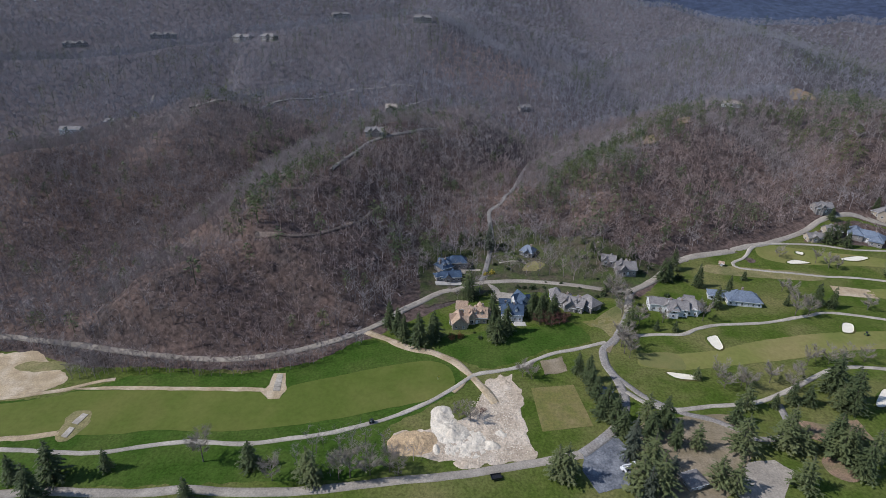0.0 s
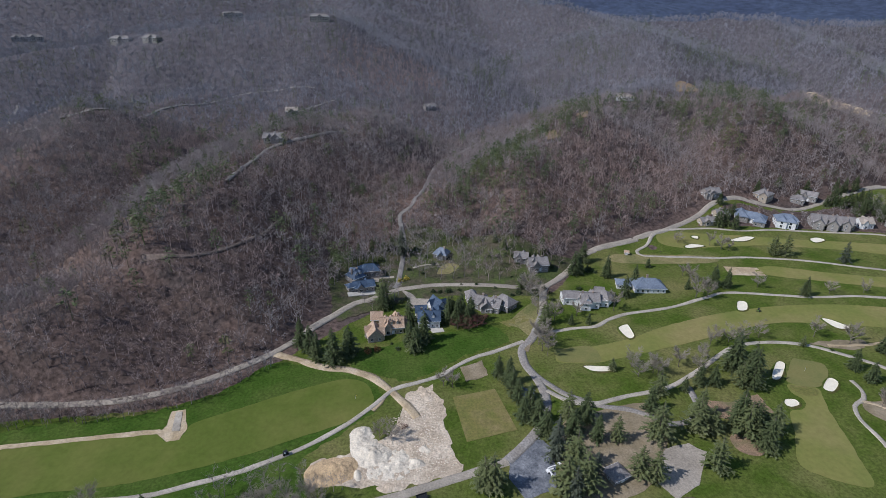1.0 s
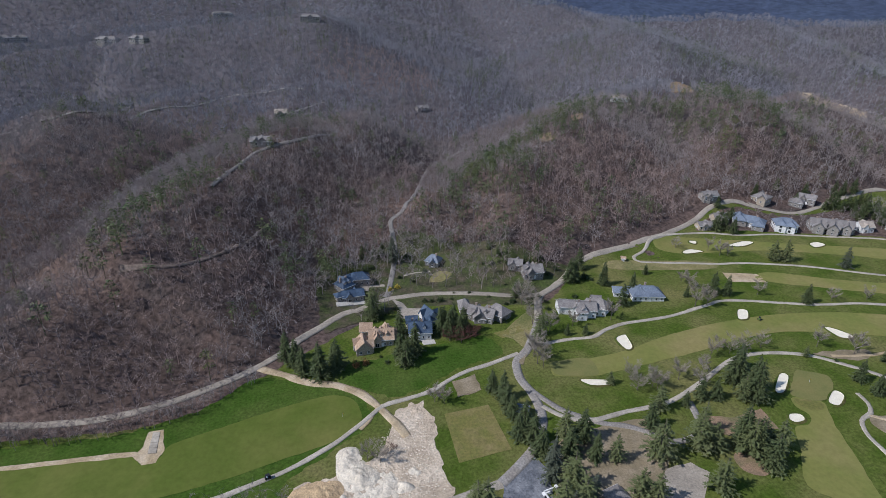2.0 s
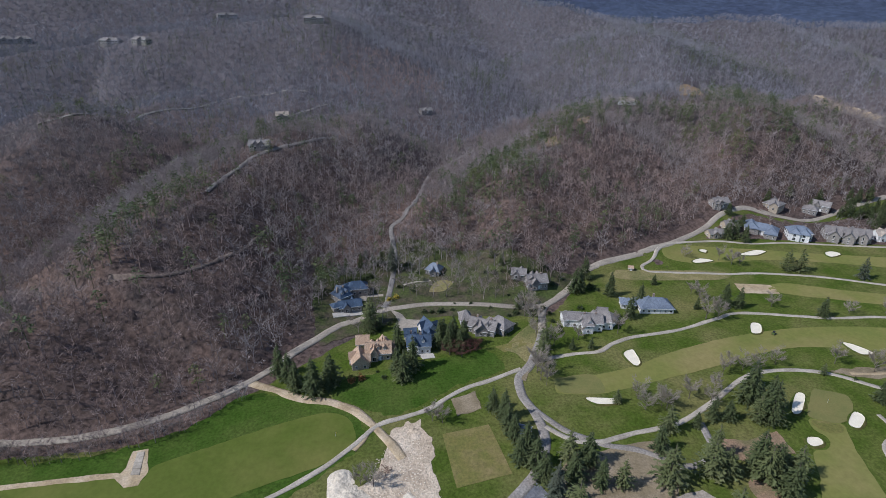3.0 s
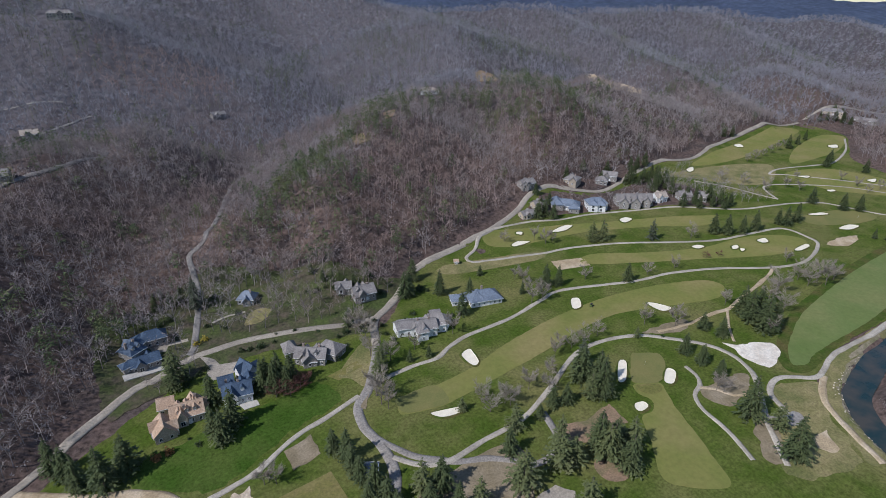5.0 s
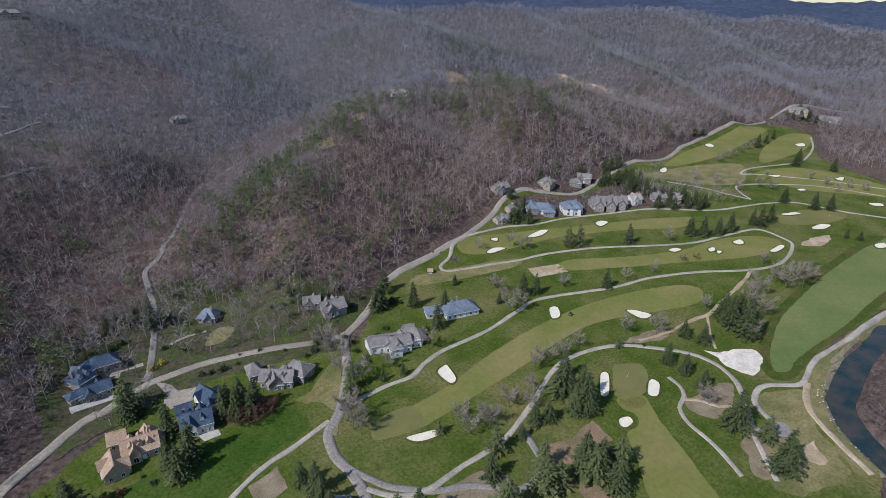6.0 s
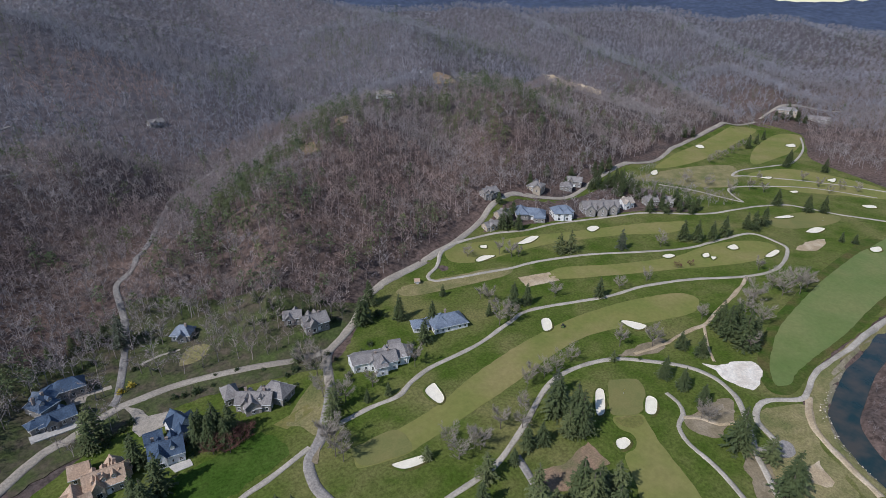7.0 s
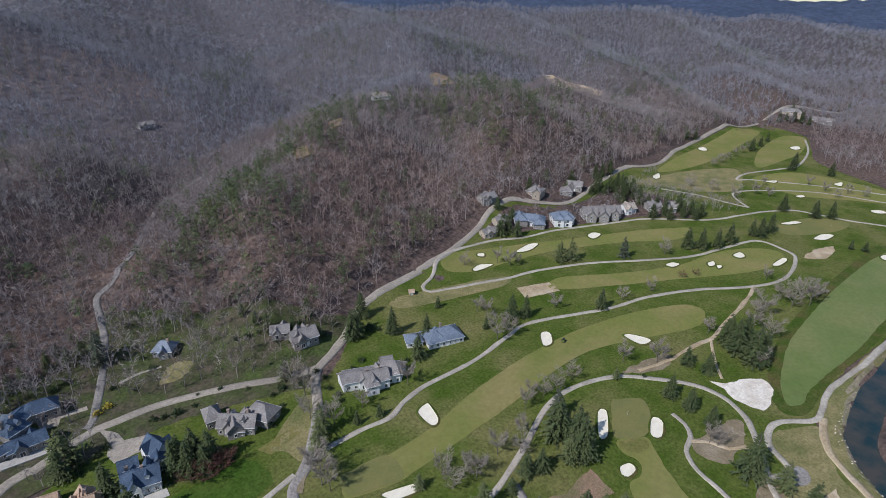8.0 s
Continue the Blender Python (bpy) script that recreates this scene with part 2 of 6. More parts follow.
def part(name, bm, mat, parent=None, label=""):
    me = bpy.data.meshes.new(name)
    bm.to_mesh(me)
    bm.free()
    me.materials.append(mat)
    ob = new(name, me)
    if parent:
        ob.parent = parent
    return tagged(ob, label)


def grid_mesh(name, xs, ys, height, mat):
    gx, gy = np.meshgrid(xs, ys)
    co = np.stack([gx, gy, height(gx, gy)], -1).reshape(-1, 3)
    nx, ny = len(xs), len(ys)
    i = (np.arange(ny - 1)[:, None] * nx + np.arange(nx - 1)).reshape(-1)
    quads = np.stack([i, i + 1, i + nx + 1, i + nx], -1)
    return bulk(name, co, quads, mat, True)


def bulk(name, co, faces, mat, smooth=False):
    """A mesh from numpy arrays: places and faces of one size."""
    me = bpy.data.meshes.new(name)
    n, k = faces.shape
    me.vertices.add(len(co))
    me.vertices.foreach_set("co", np.asarray(co, np.float32).ravel())
    me.loops.add(n * k)
    me.loops.foreach_set("vertex_index", faces.astype(np.int32).ravel())
    me.polygons.add(n)
    me.polygons.foreach_set("loop_start", np.arange(0, n * k, k, dtype=np.int32))
    if smooth:
        me.polygons.foreach_set("use_smooth", np.ones(n, bool))
    me.materials.append(mat)
    me.update(calc_edges=True)
    return new(name, me)


def spline(points, step, closed=False):
    """A smooth line through points in plan, in even steps."""
    p = [np.array(q, float) for q in points]
    n, out = len(p), []
    for i in range(n if closed else n - 1):
        if closed:
            a, b, c, d = p[i - 1], p[i], p[(i + 1) % n], p[(i + 2) % n]
        else:
            a, b, c, d = p[max(i - 1, 0)], p[i], p[i + 1], p[min(i + 2, n - 1)]
        k = max(2, int(np.linalg.norm(c - b) / step))
        for s in np.arange(k) / k:
            out.append(0.5 * (2 * b + (c - a) * s + (2 * a - 5 * b + 4 * c - d) * s * s + (3 * b - 3 * c + d - a) * s ** 3))
    if not closed:
        out.append(p[-1])
    return np.array(out)


TRACKS = []   # middle lines and half widths of all roads, to keep trees off them
PATCHES = []  # outlines of open patches


def ribbon(name, label, category, width, mat, points, lift=0.14, step=2.5, wander=0.25):
    """A road or path that follows the land, with thickness at its edges and slightly uneven sides."""
    width *= 0.95
    lift += 0.2
    c = spline(points, step)
    TRACKS.append((c, width / 2))
    d = np.gradient(c, axis=0)
    d /= np.linalg.norm(d, axis=1)[:, None] + 1e-9
    side = np.stack([-d[:, 1], d[:, 0]], 1)
    seed = len(TRACKS) * 7
    rows = []
    for k, (off, drop) in enumerate(((-0.5, -0.3), (-0.49, 0.0), (-0.17, 0.03), (0.17, 0.03), (0.49, 0.0), (0.5, -0.3))):
        w = width * off + np.sign(off) * wander * ripple(c[:, 0], c[:, 1], 6, seed + (k > 2)) * (abs(off) > 0.3)
        q = c + side * w[:, None]
        rows.append(np.column_stack([q, land(q[:, 0], q[:, 1]) + lift + drop]))
    co = np.stack(rows, 1).reshape(-1, 3)
    n, m = len(c), 6
    i = (np.arange(n - 1)[:, None] * m + np.arange(m - 1)).reshape(-1)
    ob = bulk(name, co, np.stack([i, i + m, i + m + 1, i + 1], -1)[:, ::-1], mat, True)
    return tagged(ob, label, category, kind="structure")


def inside(x, y, outline):
    """Which points lie inside an outline."""
    x, y = np.asarray(x, float), np.asarray(y, float)
    r = np.zeros(np.shape(x), bool)
    for p, q in zip(outline, np.roll(outline, -1, 0)):
        if p[1] != q[1]:
            r ^= ((p[1] > y) != (q[1] > y)) & (x < (q[0] - p[0]) * (y - p[1]) / (q[1] - p[1]) + p[0])
    return r


def filled(outline, step):
    """Points and triangles that fill an outline in plan."""
    from mathutils import geometry
    lo, hi = outline.min(0), outline.max(0)
    gx, gy = np.meshgrid(np.arange(lo[0], hi[0], step), np.arange(lo[1], hi[1], step))
    g = np.stack([gx.ravel(), gy.ravel()], 1)
    g = g[inside(g[:, 0], g[:, 1], outline)]
    if len(g):
        g = g[along(g[:, 0], g[:, 1], [tuple(p) for p in outline] + [tuple(outline[0])])[0] > step * 0.4]
    pts = [Vector(p) for p in outline] + [Vector(p) for p in g]
    n = len(outline)
    out = geometry.delaunay_2d_cdt(pts, [(i, (i + 1) % n) for i in range(n)], [], 1, 1e-4)
    return np.array([tuple(v) for v in out[0]]), np.array([f for f in out[2] if len(f) == 3])


def straight(points, step):
    """A straight-edged outline in even steps."""
    out = []
    for p, q in zip(points, points[1:] + points[:1]):
        p, q = np.array(p, float), np.array(q, float)
        k = max(1, int(np.linalg.norm(q - p) / step))
        out += [p + (q - p) * i / k for i in range(k)]
    return np.array(out)


def sheet(name, label, category, mat, points, lift=0.08, step=4.0, smooth=True, rim=0.25, keep=True, edge=1.5):
    """A patch of ground inside an outline, laid on the land, with a turned-down edge."""
    lift += 0.12 if name == "rough_turf" else 0.2
    o = spline(points, edge, True) if smooth else straight(points, edge)
    o = o + rim * np.stack([ripple(o[:, 0], o[:, 1], 3, 11), ripple(o[:, 0], o[:, 1], 3, 12)], 1)
    if keep:
        PATCHES.append(o)
    p, f = filled(o, step)
    z = land(p[:, 0], p[:, 1]) + lift
    co = np.column_stack([p, z])
    n = len(o)
    skirt = np.column_stack([o, land(o[:, 0], o[:, 1]) - 0.15])
    i = np.arange(n)
    b = len(co)
    top = np.column_stack([o, land(o[:, 0], o[:, 1]) + lift])
    co = np.vstack([co, skirt, top])
    j = (i + 1) % n
    walls = np.vstack([np.stack([b + i, b + j, b + n + j], 1), np.stack([b + i, b + n + j, b + n + i], 1)])
    return tagged(bulk(name, co, np.vstack([f, walls]), mat, False), label, category, kind="structure")


# ---- ground, roads, paths and turf ----
_xs, _ys = grow((-256, 567), 4.4, 70, 4700), grow((54, 553), 4.4, 70, 4700)
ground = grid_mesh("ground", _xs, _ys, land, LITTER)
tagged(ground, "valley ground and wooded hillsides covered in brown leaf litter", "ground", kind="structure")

sheet("rough_turf", "green rough grass of the golf course across the valley floor", "grass", ROUGH,
      [(-304.5, 236.8), (-224.2, 242.5), (-172.8, 227.8), (-144.7, 227.0), (-102.0, 224.0), (-82.4, 223.4), (-58.5, 229.3), (-37.5, 245.6), (33.0, 294.2), (51.1, 296.3), (81.6, 293.0), (118.7, 283.0), (140.2, 298.8), (161.7, 322.5), (175.6, 329.9), (194.4, 335.4), (220.8, 341.9), (243.9, 351.0), (275.7, 366.5), (298.1, 379.4), (327.2, 389.0), (351.4, 379.2), (375.9, 372.0), (429.7, 389.2), (482.6, 400.7), (523.4, 395.7), (578.9, 411.7), (640.9, 424.6), (710.0, 431.1), (770.9, 429.0), (772.4, 375.7), (723.0, 344.1), (667.8, 311.4), (639.2, 243.8), (608.1, 183.0), (512.2, 157.5), (375.3, 151.7), (333.7, 152.9), (287.4, 146.3), (270.3, 133.6), (258.4, 115.4), (252.2, 99.9), (189.2, 95.3), (106.6, 137.4), (-25.4, 76.3), (-121.2, 91.8), (-219.0, 127.4)], lift=0.06, step=4.0, rim=0.8, keep=False)

ribbon("road", "pale grey gravel lane along the foot of the wooded hill", "road", 4.3, GRAVEL,
       [(-311.5, 256.6), (-271.1, 258.0), (-233.2, 255.6), (-212.7, 251.8), (-182.3, 245.1), (-149.5, 237.5), (-125.2, 234.1), (-104.7, 232.2), (-82.5, 234.7), (-60.9, 242.5), (-41.3, 252.5), (-26.7, 264.1), (6.5, 293.4), (13.2, 295.7), (22.3, 301.4), (32.1, 306.0), (40.2, 307.2), (55.2, 308.3), (70.7, 306.0), (88.7, 301.0), (104.7, 295.1), (117.3, 292.9), (123.5, 293.1)], lift=0.24)
ribbon("road", "grey lane winding between the houses and the woods", "road", 4.6, GRAVEL,
       [(110.1, 258.4), (115.3, 274.0), (121.8, 290.4), (134.6, 299.8), (147.4, 310.5), (160.0, 324.3), (174.3, 331.5), (193.4, 336.8), (219.7, 343.4), (243.9, 352.9), (277.8, 369.1), (299.8, 381.5), (329.4, 391.5), (353.9, 381.8), (378.7, 374.6), (433.1, 392.2), (486.8, 404.0), (527.8, 398.9), (584.5, 415.4), (646.9, 428.5), (717.9, 435.6), (774.1, 434.3), (889.3, 429.2), (962.1, 402.5)])
ribbon("road", "grey asphalt lane curving past the practice green", "road", 4.6, ASPHALT,
       [(113.2, 267.9), (98.3, 243.5), (88.8, 233.8), (86.6, 222.4), (88.3, 211.5), (88.2, 197.6), (81.7, 183.8), (72.4, 174.3), (60.1, 165.6)])
ribbon("road", "narrow pale lane climbing the wooded hollow", "road", 3.6, HILL_ROAD,
       [(30.8, 309.0), (34.1, 313.8), (37.6, 327.3), (40.4, 341.8), (44.6, 367.7), (45.5, 394.5), (57.6, 404.3), (73.2, 444.8), (95.3, 519.9), (119.8, 551.2), (137.0, 563.4), (150.9, 571.4)], wander=0.5)
ribbon("road", "pale gravel road beside the conifers", "road", 4.2, GRAVEL,
       [(-204.8, 153.3), (-162.6, 152.6), (-151.0, 154.0), (-131.5, 152.6), (-110.3, 152.1), (-94.0, 153.4), (-78.5, 151.6), (-57.2, 150.9), (-36.2, 152.3), (-14.9, 154.4), (6.9, 156.0), (22.5, 158.4), (41.0, 161.8), (60.1, 165.6)])
ribbon("dirt_track", "tan dirt track crossing the golf course", "track", 4.4, DIRT,
       [(-36.0, 254.5), (-22.5, 246.3), (-13.2, 239.4), (4.3, 231.9), (13.2, 224.3), (19.7, 213.8), (24.5, 205.0), (28.5, 196.0)], lift=0.2, wander=0.6)
sheet("gravel_island", "brown gravel island in the lane junction", "gravel", DUFF, [(92.5, 238.6), (97.5, 241.0), (94.2, 236.0), (90.8, 231.0), (89.6, 234.5)], lift=0.16, rim=0.3)
ribbon("dirt_track", "short worn track round the end of the practice fairway", "track", 2.0, DIRT, [(20.5, 216.5), (16.5, 213.0), (13.5, 208.0), (9.5, 203.5)], lift=0.18, wander=0.3)
ribbon("cart_path", "narrow concrete cart path round the practice ground", "path", 2.4, CONCRETE,
       [(91.8, 240.1), (74.9, 234.7), (59.3, 230.7), (43.4, 221.7), (31.8, 218.6), (20.4, 215.8), (9.0, 205.9), (-1.6, 197.7), (-16.6, 189.4), (-28.6, 184.7), (-44.9, 179.9), (-63.3, 177.0), (-79.2, 175.3), (-103.1, 177.0), (-120.6, 174.7), (-135.3, 172.1), (-153.6, 172.4), (-178.0, 174.9), (-213.4, 176.6)], lift=0.22)
ribbon("cart_path", "pale concrete cart path winding beside the fairway", "path", 2.4, CONCRETE,
       [(100.4, 243.0), (107.1, 245.1), (122.5, 246.4), (135.4, 245.8), (145.1, 250.5), (157.4, 253.9), (173.7, 254.9), (191.9, 256.8), (214.7, 262.3), (228.9, 265.1), (252.7, 259.3), (279.2, 250.5), (307.6, 245.6), (336.9, 235.6), (368.8, 218.9), (395.9, 212.4), (427.7, 221.3), (435.7, 231.7), (433.8, 250.2), (401.8, 256.5), (372.1, 262.6), (339.6, 278.0), (308.9, 293.8), (274.8, 304.8), (250.1, 308.4), (218.3, 317.1), (205.5, 320.7), (204.4, 327.5), (216.4, 334.6), (226.2, 344.2), (242.7, 351.3), (276.9, 352.0), (301.2, 344.2), (326.5, 341.8), (353.9, 334.2), (381.4, 325.5), (403.5, 316.7), (437.9, 291.4), (468.9, 282.1), (489.4, 277.4)], lift=0.2)
ribbon("cart_path", "pale cart path looping round the near green", "path", 2.6, CONCRETE,
       [(89.9, 201.4), (97.8, 192.6), (109.3, 189.0), (122.9, 190.9), (145.2, 192.7), (160.3, 197.9), (175.1, 204.5), (193.1, 213.4), (207.9, 216.2), (224.3, 214.3), (237.8, 209.2), (249.4, 199.2), (260.6, 186.3), (263.5, 174.4), (260.6, 163.8), (255.6, 157.5), (246.6, 149.2), (235.8, 140.3), (230.5, 134.6), (219.6, 121.7)], lift=0.24)
ribbon("cart_path", "pale path along the river bank", "path", 2.8, CONCRETE,
       [(419.0, 147.7), (370.5, 149.9), (342.6, 149.2), (310.1, 150.3), (293.2, 146.6), (282.7, 145.4), (269.4, 152.9), (259.9, 152.7), (252.7, 148.6), (249.8, 142.1), (246.2, 137.2), (239.5, 139.1), (235.2, 143.2)], lift=0.2)
ribbon("dirt_track", "sandy dirt track following the river", "track", 3.3, DIRT,
       [(287.6, 144.2), (271.9, 135.9), (264.9, 127.3), (259.2, 115.7), (254.0, 103.7)], wander=0.5)
ribbon("cart_path", "grey cart path curving beside the near fairway", "path", 2.2, CONCRETE,
       [(236.1, 181.1), (234.9, 174.4), (230.4, 168.9), (222.2, 165.5), (217.3, 157.3), (216.7, 150.1), (214.8, 141.4), (210.5, 130.1)])
ribbon("dirt_track", "worn dirt track between two fairways", "track", 2.2, DIRT,
       [(369.0, 217.2), (340.9, 210.2), (317.3, 206.3), (300.4, 202.4), (288.0, 204.0), (265.2, 204.3), (247.8, 207.4)], wander=0.5)
ribbon("dirt_track", "faint dirt track to the white sand patch", "track", 1.4, DIRT,
       [(298.5, 201.9), (284.6, 191.2), (275.0, 181.8)], wander=0.3)
ribbon("cart_path", "pale cart path round the distant fairways", "path", 2.4, CONCRETE,
       [(628.1, 218.6), (621.7, 237.6), (608.8, 262.3), (581.6, 297.6), (560.1, 322.4), (548.2, 329.7), (572.3, 334.5), (613.1, 323.4), (640.8, 319.5), (701.2, 337.2), (753.9, 364.0)])
ribbon("cart_path", "pale cart path between distant greens", "path", 2.4, CONCRETE,
       [(489.4, 277.4), (514.8, 265.7), (522.9, 252.3), (530.4, 231.2), (543.2, 210.3), (556.6, 189.1)])
ribbon("cart_path", "thin cart path beside the distant pond grass", "path", 2.2, CONCRETE,
       [(467.2, 352.3), (480.1, 328.1), (486.2, 301.4), (490.9, 287.3)])
ribbon("cart_path", "thin cart path beside the bunkers", "path", 2.2, CONCRETE,
       [(490.9, 287.3), (501.4, 304.2), (513.6, 312.1), (535.9, 304.3), (577.9, 272.1), (599.6, 229.9)])

ribbon("road", "grey asphalt drive curving under the pines", "road", 3.2, ASPHALT, [(156.5, 191.8), (154.5, 183.3), (151.3, 175.2), (142.8, 171.1), (135.0, 171.5), (130.0, 176.8), (121.5, 183.0), (111.5, 186.8), (103.0, 192.9), (96.8, 198.8), (91.0, 208.5), (86.0, 220.8)])
ribbon("hill_track", "pale lane on the far wooded slope", "track", 2.8, HILL_ROAD, [(-489.9, 632.6), (-460.6, 647.0), (-431.3, 652.4), (-387.9, 647.3), (-345.0, 618.0), (-315.9, 594.0), (-280.0, 589.0), (-245.9, 583.9), (-224.7, 580.0), (-200.4, 600.0), (-180.9, 644.8), (-144.2, 677.9), (-112.5, 735.0), (-59.5, 741.5), (-19.2, 742.3)], lift=0.4, wander=0.6)
ribbon("hill_track", "pale lane turning up the far wooded slope", "track", 3.4, HILL_ROAD, [(-316.0, 594.5), (-335.0, 640.0), (-355.0, 690.0), (-362.3, 740.9), (-365.1, 756.2)], lift=0.4, wander=0.6)
ribbon("hill_track", "pale lane along the wooded spur", "track", 3.1, HILL_ROAD, [(-72.0, 386.8), (-68.1, 401.0), (-62.6, 425.2), (-54.5, 456.0), (-43.1, 470.5), (-22.3, 488.9), (-4.3, 510.0), (11.5, 546.0)], lift=0.4, wander=0.6)
ribbon("hill_track", "pale drive above the house on the spur", "track", 2.5, HILL_ROAD, [(-38.0, 662.0), (-30.9, 670.7), (-12.4, 688.2), (3.8, 701.0)], lift=0.4, wander=0.6)
ribbon("hill_track", "faint cut track across the wooded slope", "track", 1.9, TRAIL, [(-104.2, 299.8), (-89.9, 297.5), (-73.7, 305.6), (-54.8, 326.7), (-44.6, 343.4), (-36.0, 368.0)], lift=0.4, wander=0.6)

sheet("lush_turf", "deep green rough grass round the practice fairway", "grass", LUSH, [(-235.0, 156.0), (-160.0, 155.0), (-90.0, 156.0), (-22.0, 158.0), (-20.0, 181.0), (5.0, 199.0), (14.0, 213.0), (7.0, 229.0), (-12.0, 237.0), (-36.0, 246.0), (-58.0, 230.0), (-82.0, 222.0), (-100.0, 221.0), (-140.0, 221.0), (-160.0, 213.5), (-178.0, 206.0), (-235.0, 196.0)], lift=0.02, rim=1.2, keep=False)
sheet("lush_turf", "deep green lawn below the houses", "grass", LUSH, [(2.0, 238.0), (15.0, 228.0), (27.0, 221.0), (44.0, 226.5), (60.0, 235.0), (82.0, 240.0), (84.0, 250.0), (78.0, 258.0), (62.0, 256.0), (40.0, 254.0), (20.0, 250.0), (4.0, 250.0)], lift=0.02, rim=1.2, keep=False)
sheet("fairway", "wide mown practice fairway of pale olive grass", "fairway", FIELD,
      [(-255.3, 197.7), (-196.6, 202.2), (-174.0, 206.7), (-162.9, 209.8), (-123.4, 209.1), (-83.6, 207.9), (-76.4, 202.3), (-69.6, 204.3), (-67.3, 210.1), (-50.7, 215.9), (-24.0, 223.7), (-4.3, 227.5), (7.0, 223.6), (10.5, 214.0), (8.5, 205.9), (-1.6, 199.2), (-21.9, 193.8), (-46.1, 187.5), (-69.7, 184.0), (-93.3, 182.4), (-120.1, 183.9), (-135.8, 181.9), (-159.2, 181.8), (-181.6, 180.2), (-235.5, 175.9)])
sheet("fairway", "long mown fairway of pale olive grass", "fairway", FAIRWAY,
      [(104.1, 226.5), (107.1, 229.0), (123.3, 229.2), (145.7, 231.5), (171.0, 238.3), (198.2, 243.3), (222.6, 245.7), (243.5, 246.6), (270.9, 243.6), (296.5, 237.4), (316.8, 229.7), (320.9, 220.1), (307.2, 213.1), (287.7, 216.8), (262.1, 225.3), (242.4, 230.3), (222.3, 230.1), (201.2, 227.2), (173.9, 222.4), (148.2, 219.3), (125.7, 216.5), (118.7, 216.7), (110.2, 218.1), (102.9, 220.4)])
sheet("fairway", "narrow mown fairway leading to a green", "fairway", FAIRWAY,
      [(204.2, 184.3), (215.2, 179.4), (213.0, 173.4), (208.2, 164.3), (203.9, 152.7), (199.2, 140.9), (191.4, 126.9), (173.4, 140.1), (181.0, 153.3), (183.9, 156.9), (191.1, 167.9), (197.5, 168.0), (202.0, 171.0), (202.7, 174.8), (201.0, 178.9)])
sheet("fairway_apron", "tan worn apron in front of the green", "apron", LAWN, [(204.2, 183.4), (214.4, 179.0), (213.2, 175.8), (209.0, 174.4), (204.5, 176.4), (202.6, 179.9)], lift=0.13, rim=0.5)
sheet("putting_green", "smooth rounded putting green", "green", GREEN,
      [(220.2, 200.6), (223.7, 200.1), (232.4, 195.0), (230.5, 189.1), (224.3, 183.6), (215.3, 179.7), (205.1, 185.3), (210.6, 192.1)], lift=0.16)
sheet("putting_green", "square-ended putting green of tan dormant grass", "green", GREEN, [(104.6, 229.6), (110.0, 230.4), (124.5, 229.4), (124.8, 217.4), (114.0, 218.0), (104.6, 220.6)], lift=0.15)
sheet("fairway", "mown fairway above the river", "fairway", RIVERSIDE,
      [(288.5, 161.2), (300.2, 167.6), (327.1, 177.5), (360.8, 183.7), (405.6, 189.2), (462.5, 193.2), (489.1, 192.4), (559.0, 189.8), (489.8, 163.0), (399.8, 159.3), (353.2, 155.8), (321.8, 156.0), (299.9, 155.2), (290.0, 153.0), (283.0, 155.5)])
sheet("fairway_collar", "darker mown collar round the riverside fairway", "rough", ROUGH_DARK,
      [(276.5, 154.0), (281.0, 162.0), (296.0, 171.5), (324.0, 182.0), (360.0, 188.5), (405.0, 194.2), (462.0, 198.5), (500.0, 198.4), (500.0, 160.5), (399.8, 154.8), (353.2, 152.4), (321.8, 152.8), (300.0, 150.5), (284.0, 149.0)], lift=0.04)
sheet("fairway", "mown fairway below the far houses", "fairway", FAIRWAY,
      [(226.7, 341.0), (237.4, 350.1), (262.0, 345.8), (294.6, 337.0), (322.5, 326.8), (366.2, 313.1), (399.1, 298.7), (413.4, 288.7), (389.6, 282.9), (352.8, 302.2), (303.3, 318.5), (267.2, 323.0), (244.9, 324.1), (228.6, 331.5)])
sheet("fairway", "mown fairway with scattered bunkers", "fairway", FAIRWAY,
      [(280.5, 290.9), (316.6, 273.1), (355.4, 259.6), (388.0, 256.3), (418.6, 246.0), (429.6, 232.5), (416.0, 223.9), (390.4, 227.1), (367.3, 236.0), (339.5, 248.8), (304.8, 263.5), (267.9, 283.2)])
sheet("fairway", "distant mown fairway beside the woods", "fairway", FAIRWAY,
      [(513.1, 388.2), (622.8, 413.1), (730.5, 428.4), (742.8, 410.7), (663.7, 391.2), (582.8, 375.4), (526.7, 376.0)])
sheet("fairway", "distant mown fairway", "fairway", FAIRWAY,
      [(610.3, 346.8), (667.0, 370.9), (741.2, 386.5), (761.8, 367.6), (694.9, 341.2), (645.4, 336.5), (604.7, 335.4)])
sheet("fairway", "distant narrow fairway among bunkers", "fairway", FAIRWAY,
      [(565.5, 324.3), (611.8, 312.2), (629.1, 279.9), (631.2, 240.9), (609.3, 220.4), (579.9, 250.8), (555.9, 276.0), (553.2, 303.4)])
sheet("putting_green", "distant putting green", "green", GREEN,
      [(470.2, 255.8), (509.5, 250.5), (525.4, 229.3), (501.2, 226.4), (464.6, 241.8)])
sheet("tee_lawn", "square tan practice tee", "lawn", LAWN, [(46.3, 205.9), (66.8, 207.6), (69.0, 180.9), (46.5, 178.4)], smooth=False, rim=0)
sheet("tee_lawn", "small square tan lawn below the houses", "lawn", LAWN, [(84.3, 259.9), (103.1, 264.0), (105.0, 259.7), (88.0, 254.4)], smooth=False, rim=0)
